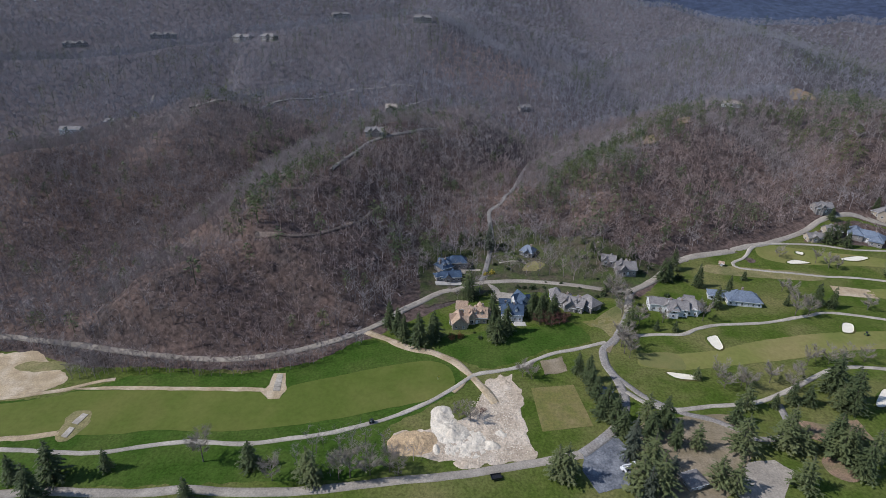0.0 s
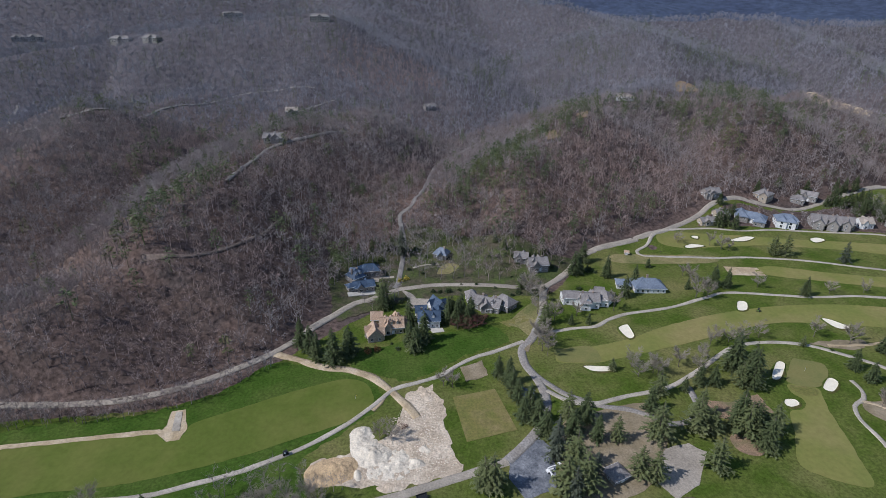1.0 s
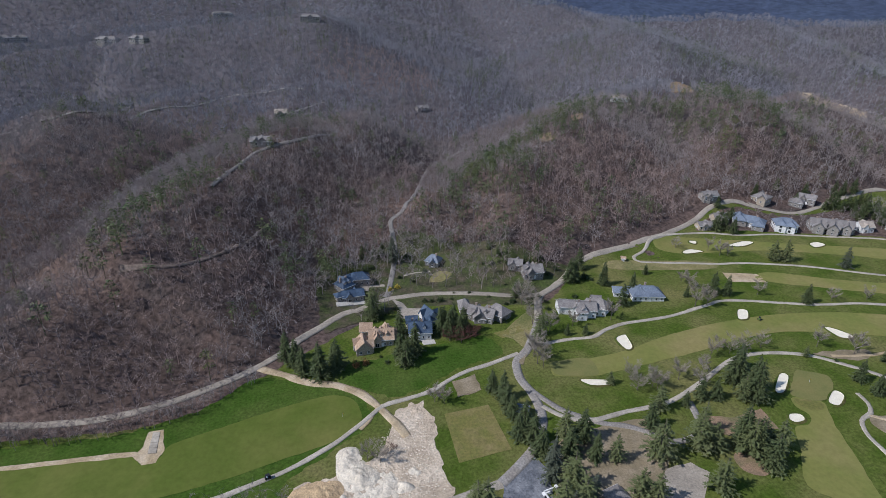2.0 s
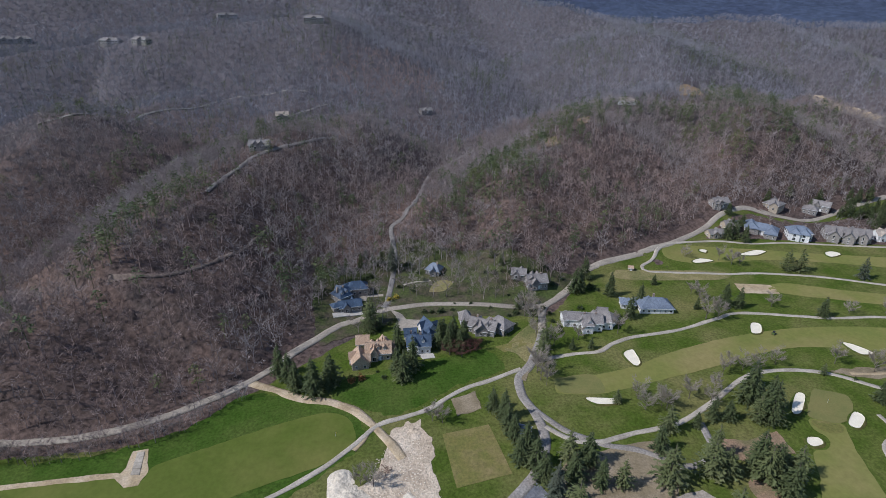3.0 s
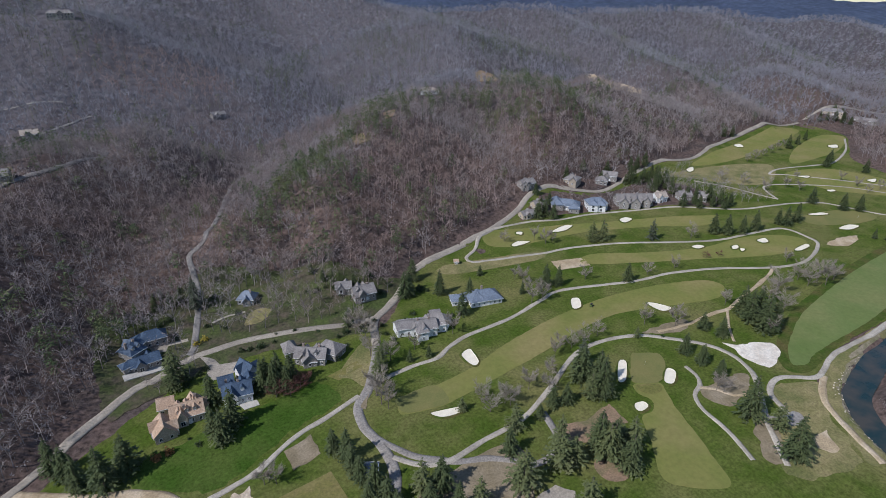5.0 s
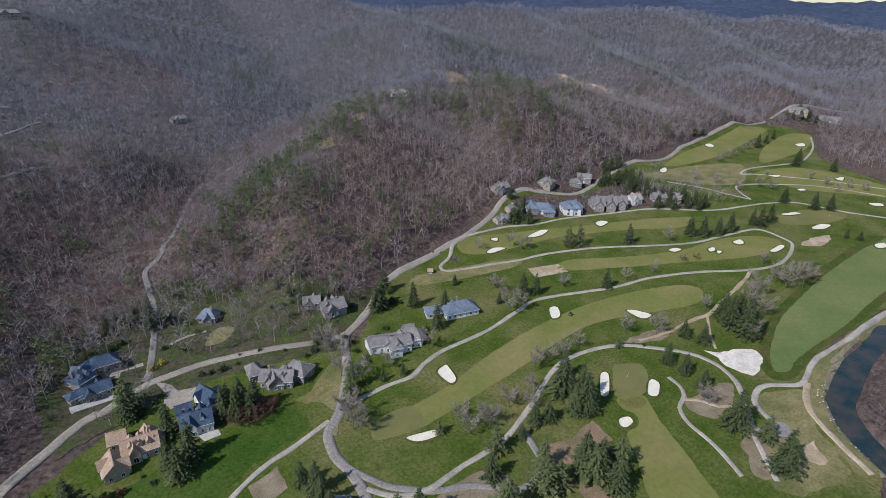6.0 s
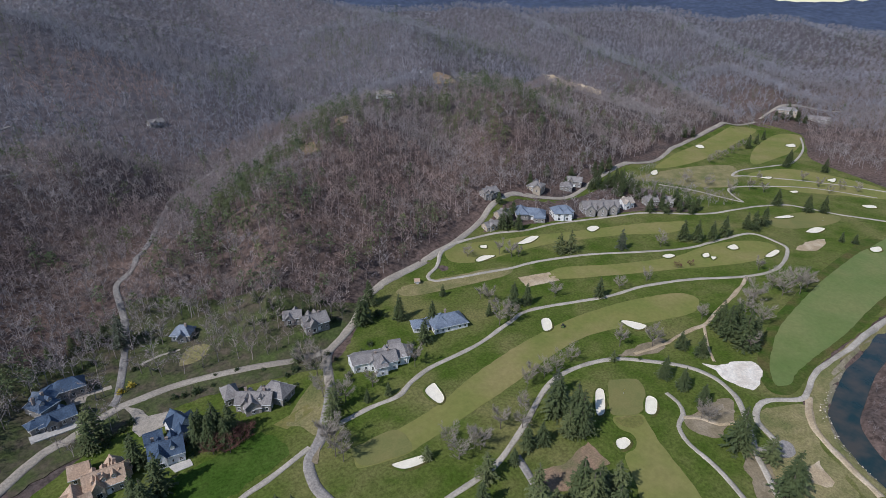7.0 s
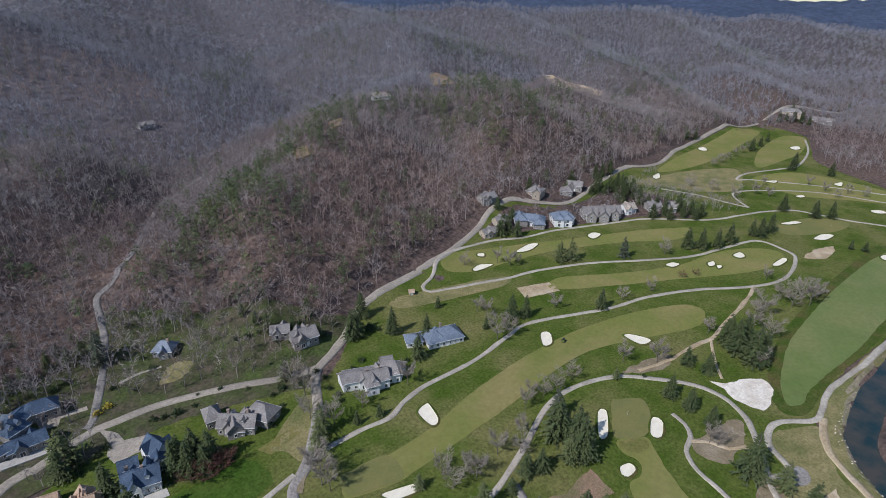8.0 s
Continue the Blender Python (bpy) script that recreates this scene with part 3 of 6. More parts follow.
sheet("meadow", "patch of dry yellow grass", "grass", MEADOW, [(89.5, 258.8), (112.6, 278.1), (109.2, 257.9), (97.8, 244.8), (93.0, 252.9)])
sheet("meadow", "dry yellow grass beside the lane", "grass", MEADOW, [(179.7, 323.2), (198.9, 323.8), (252.3, 311.1), (247.1, 302.3), (218.5, 306.3), (185.2, 314.0)])
sheet("dirt_patch", "bare tan soil beside the cart path", "soil", DIRT, [(250.6, 296.2), (272.2, 289.9), (268.9, 279.5), (247.0, 284.9)], smooth=False, rim=0.5)
sheet("dirt_patch", "brown and white graded soil at the field edge", "soil", DIRT, [(-276.4, 236.4), (-222.1, 239.6), (-205.7, 240.7), (-188.8, 229.2), (-175.6, 217.4), (-185.5, 208.6), (-198.6, 205.2), (-241.0, 195.4)], lift=0.1, rim=1.2)
sheet("meadow", "strip of dry grass on the graded soil", "grass", MEADOW, [(-206.5, 228.0), (-201.8, 232.3), (-183.8, 231.7), (-181.9, 226.4), (-195.4, 224.3)], lift=0.16, rim=0.8)
ribbon("dirt_track", "pale dirt track round the graded soil", "track", 2.6, DIRT, [(-220.6, 200.8), (-198.9, 205.6), (-185.2, 208.2), (-171.5, 211.3), (-163.0, 214.9), (-152.6, 217.9)], lift=0.12, wander=0.6)
sheet("dirt_patch", "pale churned earth of a building site", "soil", SITE,
      [(24.3, 212.8), (38.4, 216.3), (41.6, 201.3), (38.1, 187.0), (41.8, 166.2), (34.2, 161.4), (13.8, 160.2), (-1.8, 164.9), (-18.0, 170.7), (-16.1, 179.0), (-1.7, 180.9), (13.1, 185.7), (21.6, 198.0)], lift=0.1, smooth=False, rim=1.8)
sheet("dirt_patch", "small square of bare brown soil", "soil", DUFF, [(54.1, 225.9), (66.2, 229.1), (66.5, 217.7), (54.8, 215.1)], lift=0.1, smooth=False, rim=0.5)
sheet("dirt_patch", "reddish bare clay beside the conifers", "soil", REDCLAY, [(157.3, 182.6), (170.1, 178.4), (184.9, 181.2), (183.8, 168.9), (166.4, 171.9), (161.4, 169.0), (152.3, 175.3)], lift=0.1, smooth=False, rim=0.5)
sheet("sand_patch", "large patch of white sand beside the path", "sand", WASTE,
      [(268.7, 184.4), (273.7, 179.5), (281.0, 177.0), (288.9, 172.8), (290.6, 168.5), (284.4, 163.3), (272.9, 159.5), (269.1, 163.7), (266.4, 171.4), (269.2, 177.9)], lift=0.12, rim=0.8)
sheet("sand_patch", "patch of tan waste sand by the far green", "sand", DIRT, [(436.3, 219.6), (454.4, 221.2), (469.9, 216.3), (454.7, 211.3), (441.4, 212.7)], lift=0.12, rim=1.0)
sheet("parking_area", "dark sealed parking area with pale scuffs", "parking", TARMAC, [(62.0, 168.5), (76.2, 176.4), (80.1, 166.4), (74.6, 150.0), (61.6, 146.5), (58.0, 157.1)], lift=0.1, smooth=False, rim=0.5)


def bunker(points, label="white sand bunker with a raised turf lip"):
    """A sand hollow with a raised turf lip."""
    o = spline(points, 0.9, True)
    mid = o.mean(0)
    thing = new("sand_bunker")
    thing.location = (*mid, float(land(*mid)))
    tagged(thing, label, "bunker", "sand bunkers")
    PATCHES.append(o)
    rings = []
    for grow_by, lift in ((1.2, 0.1), (0.55, 0.6), (0.12, 0.76), (-0.1, 0.56), (-0.35, 0.42)):
        d = o - mid
        r = np.linalg.norm(d, axis=1)[:, None]
        q = mid + d * (1 + grow_by / r)
        rings.append(np.column_stack([q - mid, land(q[:, 0], q[:, 1]) + lift - thing.location.z]))
    n = len(o)
    i, j = np.arange(n), (np.arange(n) + 1) % n
    lip = np.vstack([np.stack([k * n + i, k * n + j, k * n + n + j, k * n + n + i], 1) for k in range(3)])
    a = bulk("turf_lip", np.vstack(rings[:4]), lip, ROUGH_DARK, True)
    a.parent = thing
    p, f = filled(rings[4][:, :2] + mid, 1.5)
    e = along(p[:, 0], p[:, 1], [tuple(v) for v in o] + [tuple(o[0])])[0]
    co = np.column_stack([p - mid, land(p[:, 0], p[:, 1]) + 0.42 - thing.location.z - 0.04 * np.clip(e, 0, 1.5)])
    m = len(co)
    up = np.vstack([rings[4], rings[3]])
    co = np.vstack([co, up])
    wall = np.vstack([np.stack([m + i, m + j, m + n + j], 1), np.stack([m + i, m + n + j, m + n + i], 1)])
    b = bulk("sand", co, np.vstack([f, wall]), SAND, False)
    b.parent = thing


bunker([(146.5, 241.5), (152.4, 244.0), (152.9, 241.2), (151.3, 233.3), (147.3, 232.3)])
bunker([(229.6, 254.3), (234.0, 252.6), (229.0, 245.5), (223.7, 246.1)])
bunker([(264.5, 229.4), (268.8, 227.1), (272.7, 219.3), (266.9, 218.7), (264.5, 222.0)])
bunker([(114.0, 214.6), (119.4, 213.9), (127.6, 211.7), (128.0, 209.4), (124.5, 208.8), (117.2, 210.3)], "long crescent bunker of white sand with a turf lip")
bunker([(210.5, 199.6), (213.8, 198.2), (208.8, 192.8), (202.2, 187.8), (199.6, 189.6)])
bunker([(225.1, 183.8), (228.1, 183.7), (227.8, 180.0), (220.4, 175.5), (217.8, 178.4)])
bunker([(194.5, 175.0), (198.9, 173.9), (198.3, 170.8), (193.3, 170.2), (192.1, 172.3)], "small round bunker of white sand")
bunker([(241.9, 327.7), (249.4, 329.8), (256.2, 325.6), (249.7, 324.4), (241.7, 324.5)])
bunker([(256.6, 341.8), (260.7, 340.4), (257.8, 336.8), (255.0, 339.3)], "small round bunker of white sand")
bunker([(281.6, 331.6), (295.1, 334.6), (301.3, 331.7), (291.6, 328.0), (283.1, 328.8)])
bunker([(341.0, 322.6), (348.2, 323.7), (350.5, 318.9), (340.2, 316.6)])
bunker([(348.8, 264.1), (355.1, 263.6), (356.7, 259.7), (349.7, 259.8)])
bunker([(373.4, 250.4), (378.5, 249.6), (375.1, 246.4), (370.4, 247.0)], "small round bunker of white sand")
bunker([(375.3, 245.4), (377.6, 242.9), (372.4, 242.0)], "small round bunker of white sand")
bunker([(397.1, 247.0), (405.1, 246.5), (402.1, 241.7), (396.7, 242.5)])
bunker([(406.0, 225.5), (421.9, 226.8), (421.2, 223.6), (407.9, 222.5)])
bunker([(472.0, 229.7), (485.5, 230.0), (490.0, 224.4), (476.8, 224.4)])
bunker([(479.7, 256.4), (492.9, 253.2), (494.6, 248.6), (482.4, 252.3)])
bunker([(612.0, 409.6), (621.4, 408.8), (615.0, 400.2), (607.8, 402.2)], "distant bunker of white sand")
bunker([(489.8, 377.5), (501.6, 379.9), (493.0, 372.0), (485.1, 371.1)], "distant bunker of white sand")
bunker([(702.7, 356.6), (715.2, 354.1), (705.4, 347.2), (697.2, 349.8)], "distant bunker of white sand")
bunker([(612.0, 275.1), (623.7, 272.9), (611.5, 268.9)], "distant bunker of white sand")
bunker([(565.2, 313.7), (576.4, 308.1), (568.4, 306.1)], "distant bunker of white sand")
bunker([(568.3, 229.9), (576.0, 224.8), (572.2, 220.4), (565.3, 224.9)], "distant bunker of white sand")
bunker([(550.9, 279.2), (557.3, 276.7), (554.7, 273.7), (549.3, 275.7)], "distant bunker of white sand")
bunker([(481.3, 191.9), (489.4, 189.2), (483.5, 185.6), (477.0, 188.1)], "distant bunker of white sand")

sheet("meadow", "dry olive grass beside the river", "grass", MEADOW, [(260.5, 151.2), (279.2, 143.8), (278.1, 139.0), (268.7, 134.6), (259.2, 125.0), (252.7, 115.1), (230.5, 129.7), (244.4, 134.7), (246.5, 139.4), (250.6, 146.6)], lift=0.1)
sheet("meadow", "dry tan grass between track and river", "grass", MEADOW, [(384.3, 148.0), (349.2, 147.8), (325.5, 148.5), (305.5, 142.9), (289.7, 136.9), (272.8, 127.2), (273.3, 121.0), (261.4, 109.7), (264.3, 104.4), (249.5, 105.7), (257.7, 118.3), (268.9, 131.4), (280.1, 140.9), (293.4, 146.2), (322.8, 150.4), (357.5, 151.2)], lift=0.02, step=2.0, rim=0.7)
sheet("meadow", "dry olive grass on the river bank", "grass", MEADOW, [(409.4, 144.2), (369.0, 149.3), (340.4, 148.3), (308.5, 149.2), (290.1, 144.6), (294.8, 141.6), (310.7, 143.6), (351.8, 144.2), (395.5, 139.1)], lift=0.04)
sheet("dirt_patch", "tan bare soil under a leafless tree", "soil", DUFF, [(226.8, 165.6), (240.6, 167.1), (256.5, 163.5), (248.6, 156.3), (232.2, 153.0), (225.6, 158.9)], lift=0.1, rim=1.2)
sheet("dirt_patch", "tan trampled strip beside the cart path", "soil", DUFF, [(231.7, 143.4), (241.0, 142.5), (233.0, 132.8), (222.2, 122.3), (215.3, 126.8), (223.0, 136.2)], lift=0.1, rim=1.2)
sheet("dirt_patch", "tan worn ground beside the track", "soil", DUFF, [(240.3, 211.0), (255.3, 210.8), (269.8, 207.9), (267.3, 202.8), (253.9, 203.0)], lift=0.1, rim=1.2)
sheet("dirt_patch", "pale scraped soil in the dry grass", "soil", DIRT, [(242.3, 123.7), (252.5, 125.0), (248.8, 120.1), (244.1, 116.6), (239.8, 120.6)], lift=0.12, rim=1.2)
sheet("parking_area", "small grey paved turning place", "parking", ASPHALT, [(244.7, 137.7), (251.2, 137.6), (252.1, 134.2), (248.6, 131.4), (243.7, 131.7), (241.2, 134.6)], lift=0.14, rim=0.3)
ribbon("dirt_track", "short dirt track under the leafless tree", "track", 2.4, DIRT, [(228.4, 167.7), (234.3, 163.1), (237.7, 157.0), (244.8, 153.7)], wander=0.5)
sheet("meadow", "dry olive grass round the distant pond", "grass", MEADOW, [(458.0, 375.0), (520.8, 372.0), (576.2, 347.9), (526.7, 315.5), (490.9, 329.7), (473.5, 356.8)], lift=0.1)
sheet("meadow", "wide dry tan grass inside the river bend", "grass", MEADOW, [(263.1, 150.5), (278.3, 141.5), (267.7, 132.9), (257.0, 123.2), (250.8, 113.4), (246.2, 107.8), (221.1, 113.9), (216.8, 122.1), (226.1, 131.0), (235.8, 135.3), (243.7, 134.0), (252.3, 143.0)], lift=0.06, rim=1.0)
sheet("river_bank", "bare sandy river bank strewn with stones", "bank", BANK, [(402.0, 147.4), (379.8, 147.4), (348.5, 147.6), (319.0, 146.8), (297.7, 144.2), (283.0, 143.4), (270.6, 135.0), (259.0, 124.0), (255.0, 115.0), (251.0, 104.0), (264.5, 100.0), (269.4, 110.0), (273.0, 118.5), (280.0, 126.4), (290.5, 133.4), (309.0, 138.2), (328.0, 141.2), (344.0, 142.2), (373.0, 144.4), (402.0, 139.0)], lift=-0.06, step=1.6)
sheet("dirt_patch", "bare soil round the stone pad", "soil", DIRT, [(-80.3, 207.0), (-77.3, 211.8), (-77.5, 220.2), (-71.9, 220.0), (-69.0, 208.2), (-70.4, 202.1), (-75.4, 201.5)], lift=0.11, smooth=False, rim=0.5)
sheet("dirt_track", "sandy strip along the fairway edge", "track", DIRT, [(-168.9, 211.2), (-151.2, 212.6), (-116.4, 211.3), (-84.2, 209.9), (-78.6, 208.6), (-79.5, 207.0), (-115.4, 208.8), (-150.0, 210.2)], lift=0.12)
sheet("fairway_cut", "worn brown cut at the fairway edge", "soil", MEADOW, [(-159.0, 179.9), (-160.2, 185.0), (-160.8, 191.8), (-158.4, 196.3), (-152.9, 196.1), (-149.7, 189.4), (-150.8, 183.5), (-153.0, 178.5)], lift=0.12, rim=0.9)
ribbon("dirt_track", "tan dirt track at the fairway edge", "track", 3.2, DIRT, [(-203.3, 178.3), (-181.8, 180.5), (-168.4, 181.5), (-159.0, 183.0)], lift=0.1, wander=0.7)
sheet("court", "pale gravel forecourt between the pines", "court", GRAVEL, [(113.0, 146.2), (125.2, 159.1), (136.1, 160.1), (140.6, 154.4), (128.2, 140.8), (116.3, 136.4)], lift=0.1, smooth=False, rim=0.5)
sheet("court", "grey gravel drive court reaching the lane", "court", GRAVEL, [(34.8, 305.6), (39.6, 302.2), (41.6, 299.2), (43.1, 294.5), (51.0, 292.4), (51.6, 287.4), (47.0, 284.3), (37.9, 283.7), (36.3, 289.1), (37.6, 296.5)], lift=0.12, smooth=False, rim=0.4)
sheet("patio", "pale paved patio below the blue-roofed house", "patio", PAVING, [(44.6, 261.0), (52.0, 260.2), (52.4, 256.4), (46.0, 256.6)], lift=0.2, smooth=False, rim=0.1)
sheet("patio", "pale paved terrace below the stone mansion", "patio", PAVING, [(2.4, 303.2), (11.0, 304.8), (19.0, 306.0), (19.5, 302.6), (11.6, 301.2), (3.0, 299.6)], lift=0.5, smooth=False, rim=0.1)
ribbon("drive", "gravel drive from the lane to the mansion court", "drive", 3.0, GRAVEL, [(32.6, 322.0), (28.2, 321.9), (24.3, 321.9), (20.6, 321.5)], wander=0.3)
ribbon("garden_path", "narrow pale path to the slate-roofed house", "path", 1.3, CONCRETE, [(46.0, 331.0), (48.4, 332.0), (54.9, 333.5), (60.5, 333.2), (63.5, 333.4)], wander=0.2)
sheet("garden_lawn", "dull green lawn beside the climbing lane", "lawn", ROUGH, [(19.4, 351.9), (26.0, 352.4), (36.3, 348.1), (36.7, 342.8), (32.2, 335.3), (25.8, 337.2), (20.1, 347.0)], lift=0.02, rim=0.8, keep=False)
sheet("court", "pale gravel entrance court", "court", GRAVEL, [(14.0, 325.2), (19.8, 327.7), (23.5, 323.6), (22.2, 317.0), (16.5, 316.8)], lift=0.1, smooth=False, rim=0.5)
sheet("mulch_bed", "brown pine straw bed under the conifers", "mulch", REDCLAY, [(155.3, 159.6), (165.2, 162.2), (166.2, 152.3), (160.1, 148.5), (154.1, 152.7)], lift=0.1)
sheet("mulch_bed", "brown bare ground under the pines", "mulch", DUFF, [(87.8, 178.6), (107.4, 184.6), (130.6, 185.7), (136.1, 177.0), (127.9, 161.8), (109.6, 143.8), (88.7, 139.6), (75.2, 142.5)], lift=0.09)


sheet("garden_ground", "patchy brown and green ground round the houses", "ground", YARD, [(-7.1, 348.2), (10.9, 347.1), (40.9, 372.7), (57.2, 377.2), (89.5, 358.8), (119.4, 342.2), (149.4, 324.5), (162.2, 323.3), (147.4, 310.5), (134.6, 299.8), (121.8, 290.4), (116.4, 282.7), (99.3, 287.0), (80.9, 290.6), (65.6, 293.2), (51.0, 292.7), (32.7, 291.7), (18.0, 285.2), (3.3, 281.4), (-5.8, 282.2)], lift=0.05, keep=False, rim=1.0)
sheet("garden_ground", "brown leaf-strewn ground round the far houses", "ground", LITTER, [(272.0, 356.5), (300.0, 353.0), (326.0, 346.5), (352.0, 339.5), (380.0, 330.0), (404.0, 321.5), (438.0, 298.0), (452.0, 330.0), (438.0, 378.0), (412.0, 374.0), (378.0, 369.5), (352.0, 376.0), (328.0, 384.5), (300.0, 375.0), (282.0, 364.0)], lift=0.02, keep=False, rim=1.0)
sheet("tee_lawn", "small yellow-green lawn below the slate-roofed house", "lawn", MEADOW, [(60.5, 322.0), (66.0, 330.5), (73.5, 331.5), (76.0, 326.5), (68.0, 320.5)], lift=0.1, rim=0.8)
sheet("garden_ground", "brown leaf-strewn ground between far houses and lane", "ground", LITTER, [(277.8, 369.1), (299.8, 381.5), (329.4, 391.5), (353.9, 381.8), (378.7, 374.6), (433.1, 392.2), (486.8, 404.0), (503.7, 424.4), (459.8, 422.2), (412.0, 406.2), (375.5, 404.1), (342.5, 410.2), (296.8, 390.1), (275.0, 375.5)], lift=0.05, keep=False, rim=1.0)


def range_of(name, label, points, slope, seed):
    """A far mountain range, wholly beyond the valley, coloured haze blue."""
    p = np.array(points, float)
    xs = np.arange(p[:, 0].min() - 1300, p[:, 0].max() + 1300, 60.0)
    ys = np.arange(p[:, 1].min() - 1500, p[:, 1].max() + 900, 60.0)

    def height(x, y):
        d, z = along(x, y, points)
        return z - slope * d + ripple(x, y, 330, seed) * 28 + ripple(x, y, 140, seed + 1) * 12 + ripple(x, y, 60, seed + 2) * 4
    return tagged(grid_mesh(name, xs, ys, height, HAZE_BLUE_RANGE), label, "mountains", kind="structure")


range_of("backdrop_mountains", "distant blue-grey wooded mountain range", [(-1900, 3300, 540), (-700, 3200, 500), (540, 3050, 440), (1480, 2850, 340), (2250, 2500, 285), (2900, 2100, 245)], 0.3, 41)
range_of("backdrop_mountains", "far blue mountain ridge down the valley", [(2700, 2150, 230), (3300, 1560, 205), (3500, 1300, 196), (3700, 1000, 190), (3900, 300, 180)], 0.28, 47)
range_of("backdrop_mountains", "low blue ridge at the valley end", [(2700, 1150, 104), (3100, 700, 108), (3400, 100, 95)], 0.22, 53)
sheet("dirt_patch", "bare reddish clearing high on the hill", "soil", REDCLAY, [(456.8, 705.3), (472.1, 707.2), (485.8, 697.0), (424.8, 605.3), (413.0, 627.9)], lift=0.4, smooth=False, rim=1.5)
sheet("dirt_patch", "small bare tan clearing beside the hill crest", "soil", DIRT, [(498.4, 700.2), (537.0, 711.2), (536.4, 701.1), (505.0, 680.0)], lift=0.4, smooth=False, rim=1.5)
sheet("dirt_patch", "pale logged clearing high on the hill", "soil", DIRT, [(733.0, 775.8), (745.2, 766.4), (734.5, 721.8), (730.0, 688.3), (723.2, 640.7), (713.5, 632.4), (717.6, 673.7), (712.0, 705.0), (708.8, 742.6)], lift=0.4, smooth=False, rim=1.5)
sheet("dirt_patch", "small bare outcrop on the wooded hill", "soil", REDCLAY, [(232.0, 511.1), (243.9, 511.9), (240.2, 501.8), (226.5, 495.0)], lift=0.4, smooth=False, rim=1.0)
sheet("dirt_patch", "small bare outcrop among the pines", "soil", REDCLAY, [(190.1, 487.8), (197.9, 478.6), (195.7, 463.2), (184.6, 463.1)], lift=0.4, smooth=False, rim=1.0)


# ---- houses ----
ROOF_BLUE = surface("blue_slate_roof", (0.055, 0.085, 0.135), (0.04, 0.062, 0.1), 2.2, fine_size=0.5, third=(0.09, 0.13, 0.19), third_size=5, rough=0.55, relief=0.3, depth=0.05)
ROOF_TAN = surface("tan_shingle_roof", (0.42, 0.295, 0.205), (0.34, 0.235, 0.165), 2.0, fine_size=0.5, third=(0.5, 0.37, 0.27), third_size=4, relief=0.3, depth=0.05)
ROOF_GREY = surface("grey_shingle_roof", (0.205, 0.187, 0.178), (0.275, 0.252, 0.238), 2.0, fine_size=0.5, third=(0.155, 0.142, 0.136), third_size=4, relief=0.3, depth=0.05)
ROOF_SLATE = surface("slate_grey_roof", (0.15, 0.18, 0.23), (0.2, 0.23, 0.28), 2.4, fine_size=0.5, third=(0.11, 0.135, 0.175), third_size=5, rough=0.5, relief=0.3, depth=0.05)
ROOF_PALE = surface("pale_shake_roof", (0.4, 0.34, 0.28), (0.33, 0.28, 0.24), 2.0, fine_size=0.5, relief=0.3, depth=0.05)
WALL_WHITE = surface("white_clapboard", (0.72, 0.71, 0.69), (0.62, 0.61, 0.6), 2.5, fine_size=0.3, relief=0.1, depth=0.02)
WALL_STONE = surface("grey_stone_wall", (0.3, 0.275, 0.25), (0.22, 0.2, 0.185), 1.2, fine_size=0.4, relief=0.6, depth=0.06)
WALL_TAN = surface("tan_stucco_wall", (0.42, 0.35, 0.27), (0.36, 0.3, 0.235), 2.0, fine_size=0.4, relief=0.2, depth=0.03)
BRICK = surface("chimney_stone", (0.3, 0.22, 0.18), (0.36, 0.3, 0.26), 0.7, fine_size=0.25, relief=0.6, depth=0.05)
TRIM = surface("white_trim", (0.75, 0.74, 0.72), (0.68, 0.67, 0.66), 1.0, fine_size=0.2, relief=0.05, depth=0.01)
GLASS, _t, _b = material("dark_window_glass", 0.06)
_b.inputs["Base Color"].default_value = (0.02, 0.024, 0.03, 1)
_b.inputs["Specular IOR Level"].default_value = 0.6
STEEL, _t, _b = material("dark_painted_steel", 0.45, 0.6)
_b.inputs["Base Color"].default_value = (0.05, 0.05, 0.055, 1)

PAINT_GREEN = surface("green_machine_paint", (0.1, 0.16, 0.05), (0.13, 0.18, 0.06), 0.8, fine_size=0.3, rough=0.4, relief=0.05)
CLEARINGS = []  # x, y, radius kept free of forest trees
BOX_FACES = [(0, 3, 2, 1), (4, 5, 6, 7), (0, 1, 5, 4), (1, 2, 6, 5), (2, 3, 7, 6), (3, 0, 4, 7)]


def box(cx, cy, cz, lx, ly, lz):
    """Corners of a block about a middle."""
    return [(cx + sx * lx / 2, cy + sy * ly / 2, cz + sz * lz / 2) for sz in (-1, 1) for sx, sy in ((-1, -1), (1, -1), (1, 1), (-1, 1))]


def blocks(name, list_of_boxes, mat):
    """One mesh out of several blocks."""
    v, f = [], []
    for b in list_of_boxes:
        f += [tuple(i + len(v) for i in q) for q in BOX_FACES]
        v += box(*b)
    return mesh_of(name, v, f, mat)


def window_meshes(w, h):
    t = 0.12
    frame_mesh = blocks("window", [(-w / 2, 0, 0, t, 0.14, h), (w / 2, 0, 0, t, 0.14, h), (0, 0, h / 2, w + t, 0.14, t), (0, 0.02, -h / 2, w + 2 * t, 0.2, t), (0, 0, 0, 0.07, 0.1, h)], TRIM)
    return frame_mesh, blocks("pane", [(0, -0.01, 0, w, 0.05, h)], GLASS)


WINDOW_SMALL, WINDOW_TALL = window_meshes(1.1, 1.5), window_meshes(1.7, 2.1)
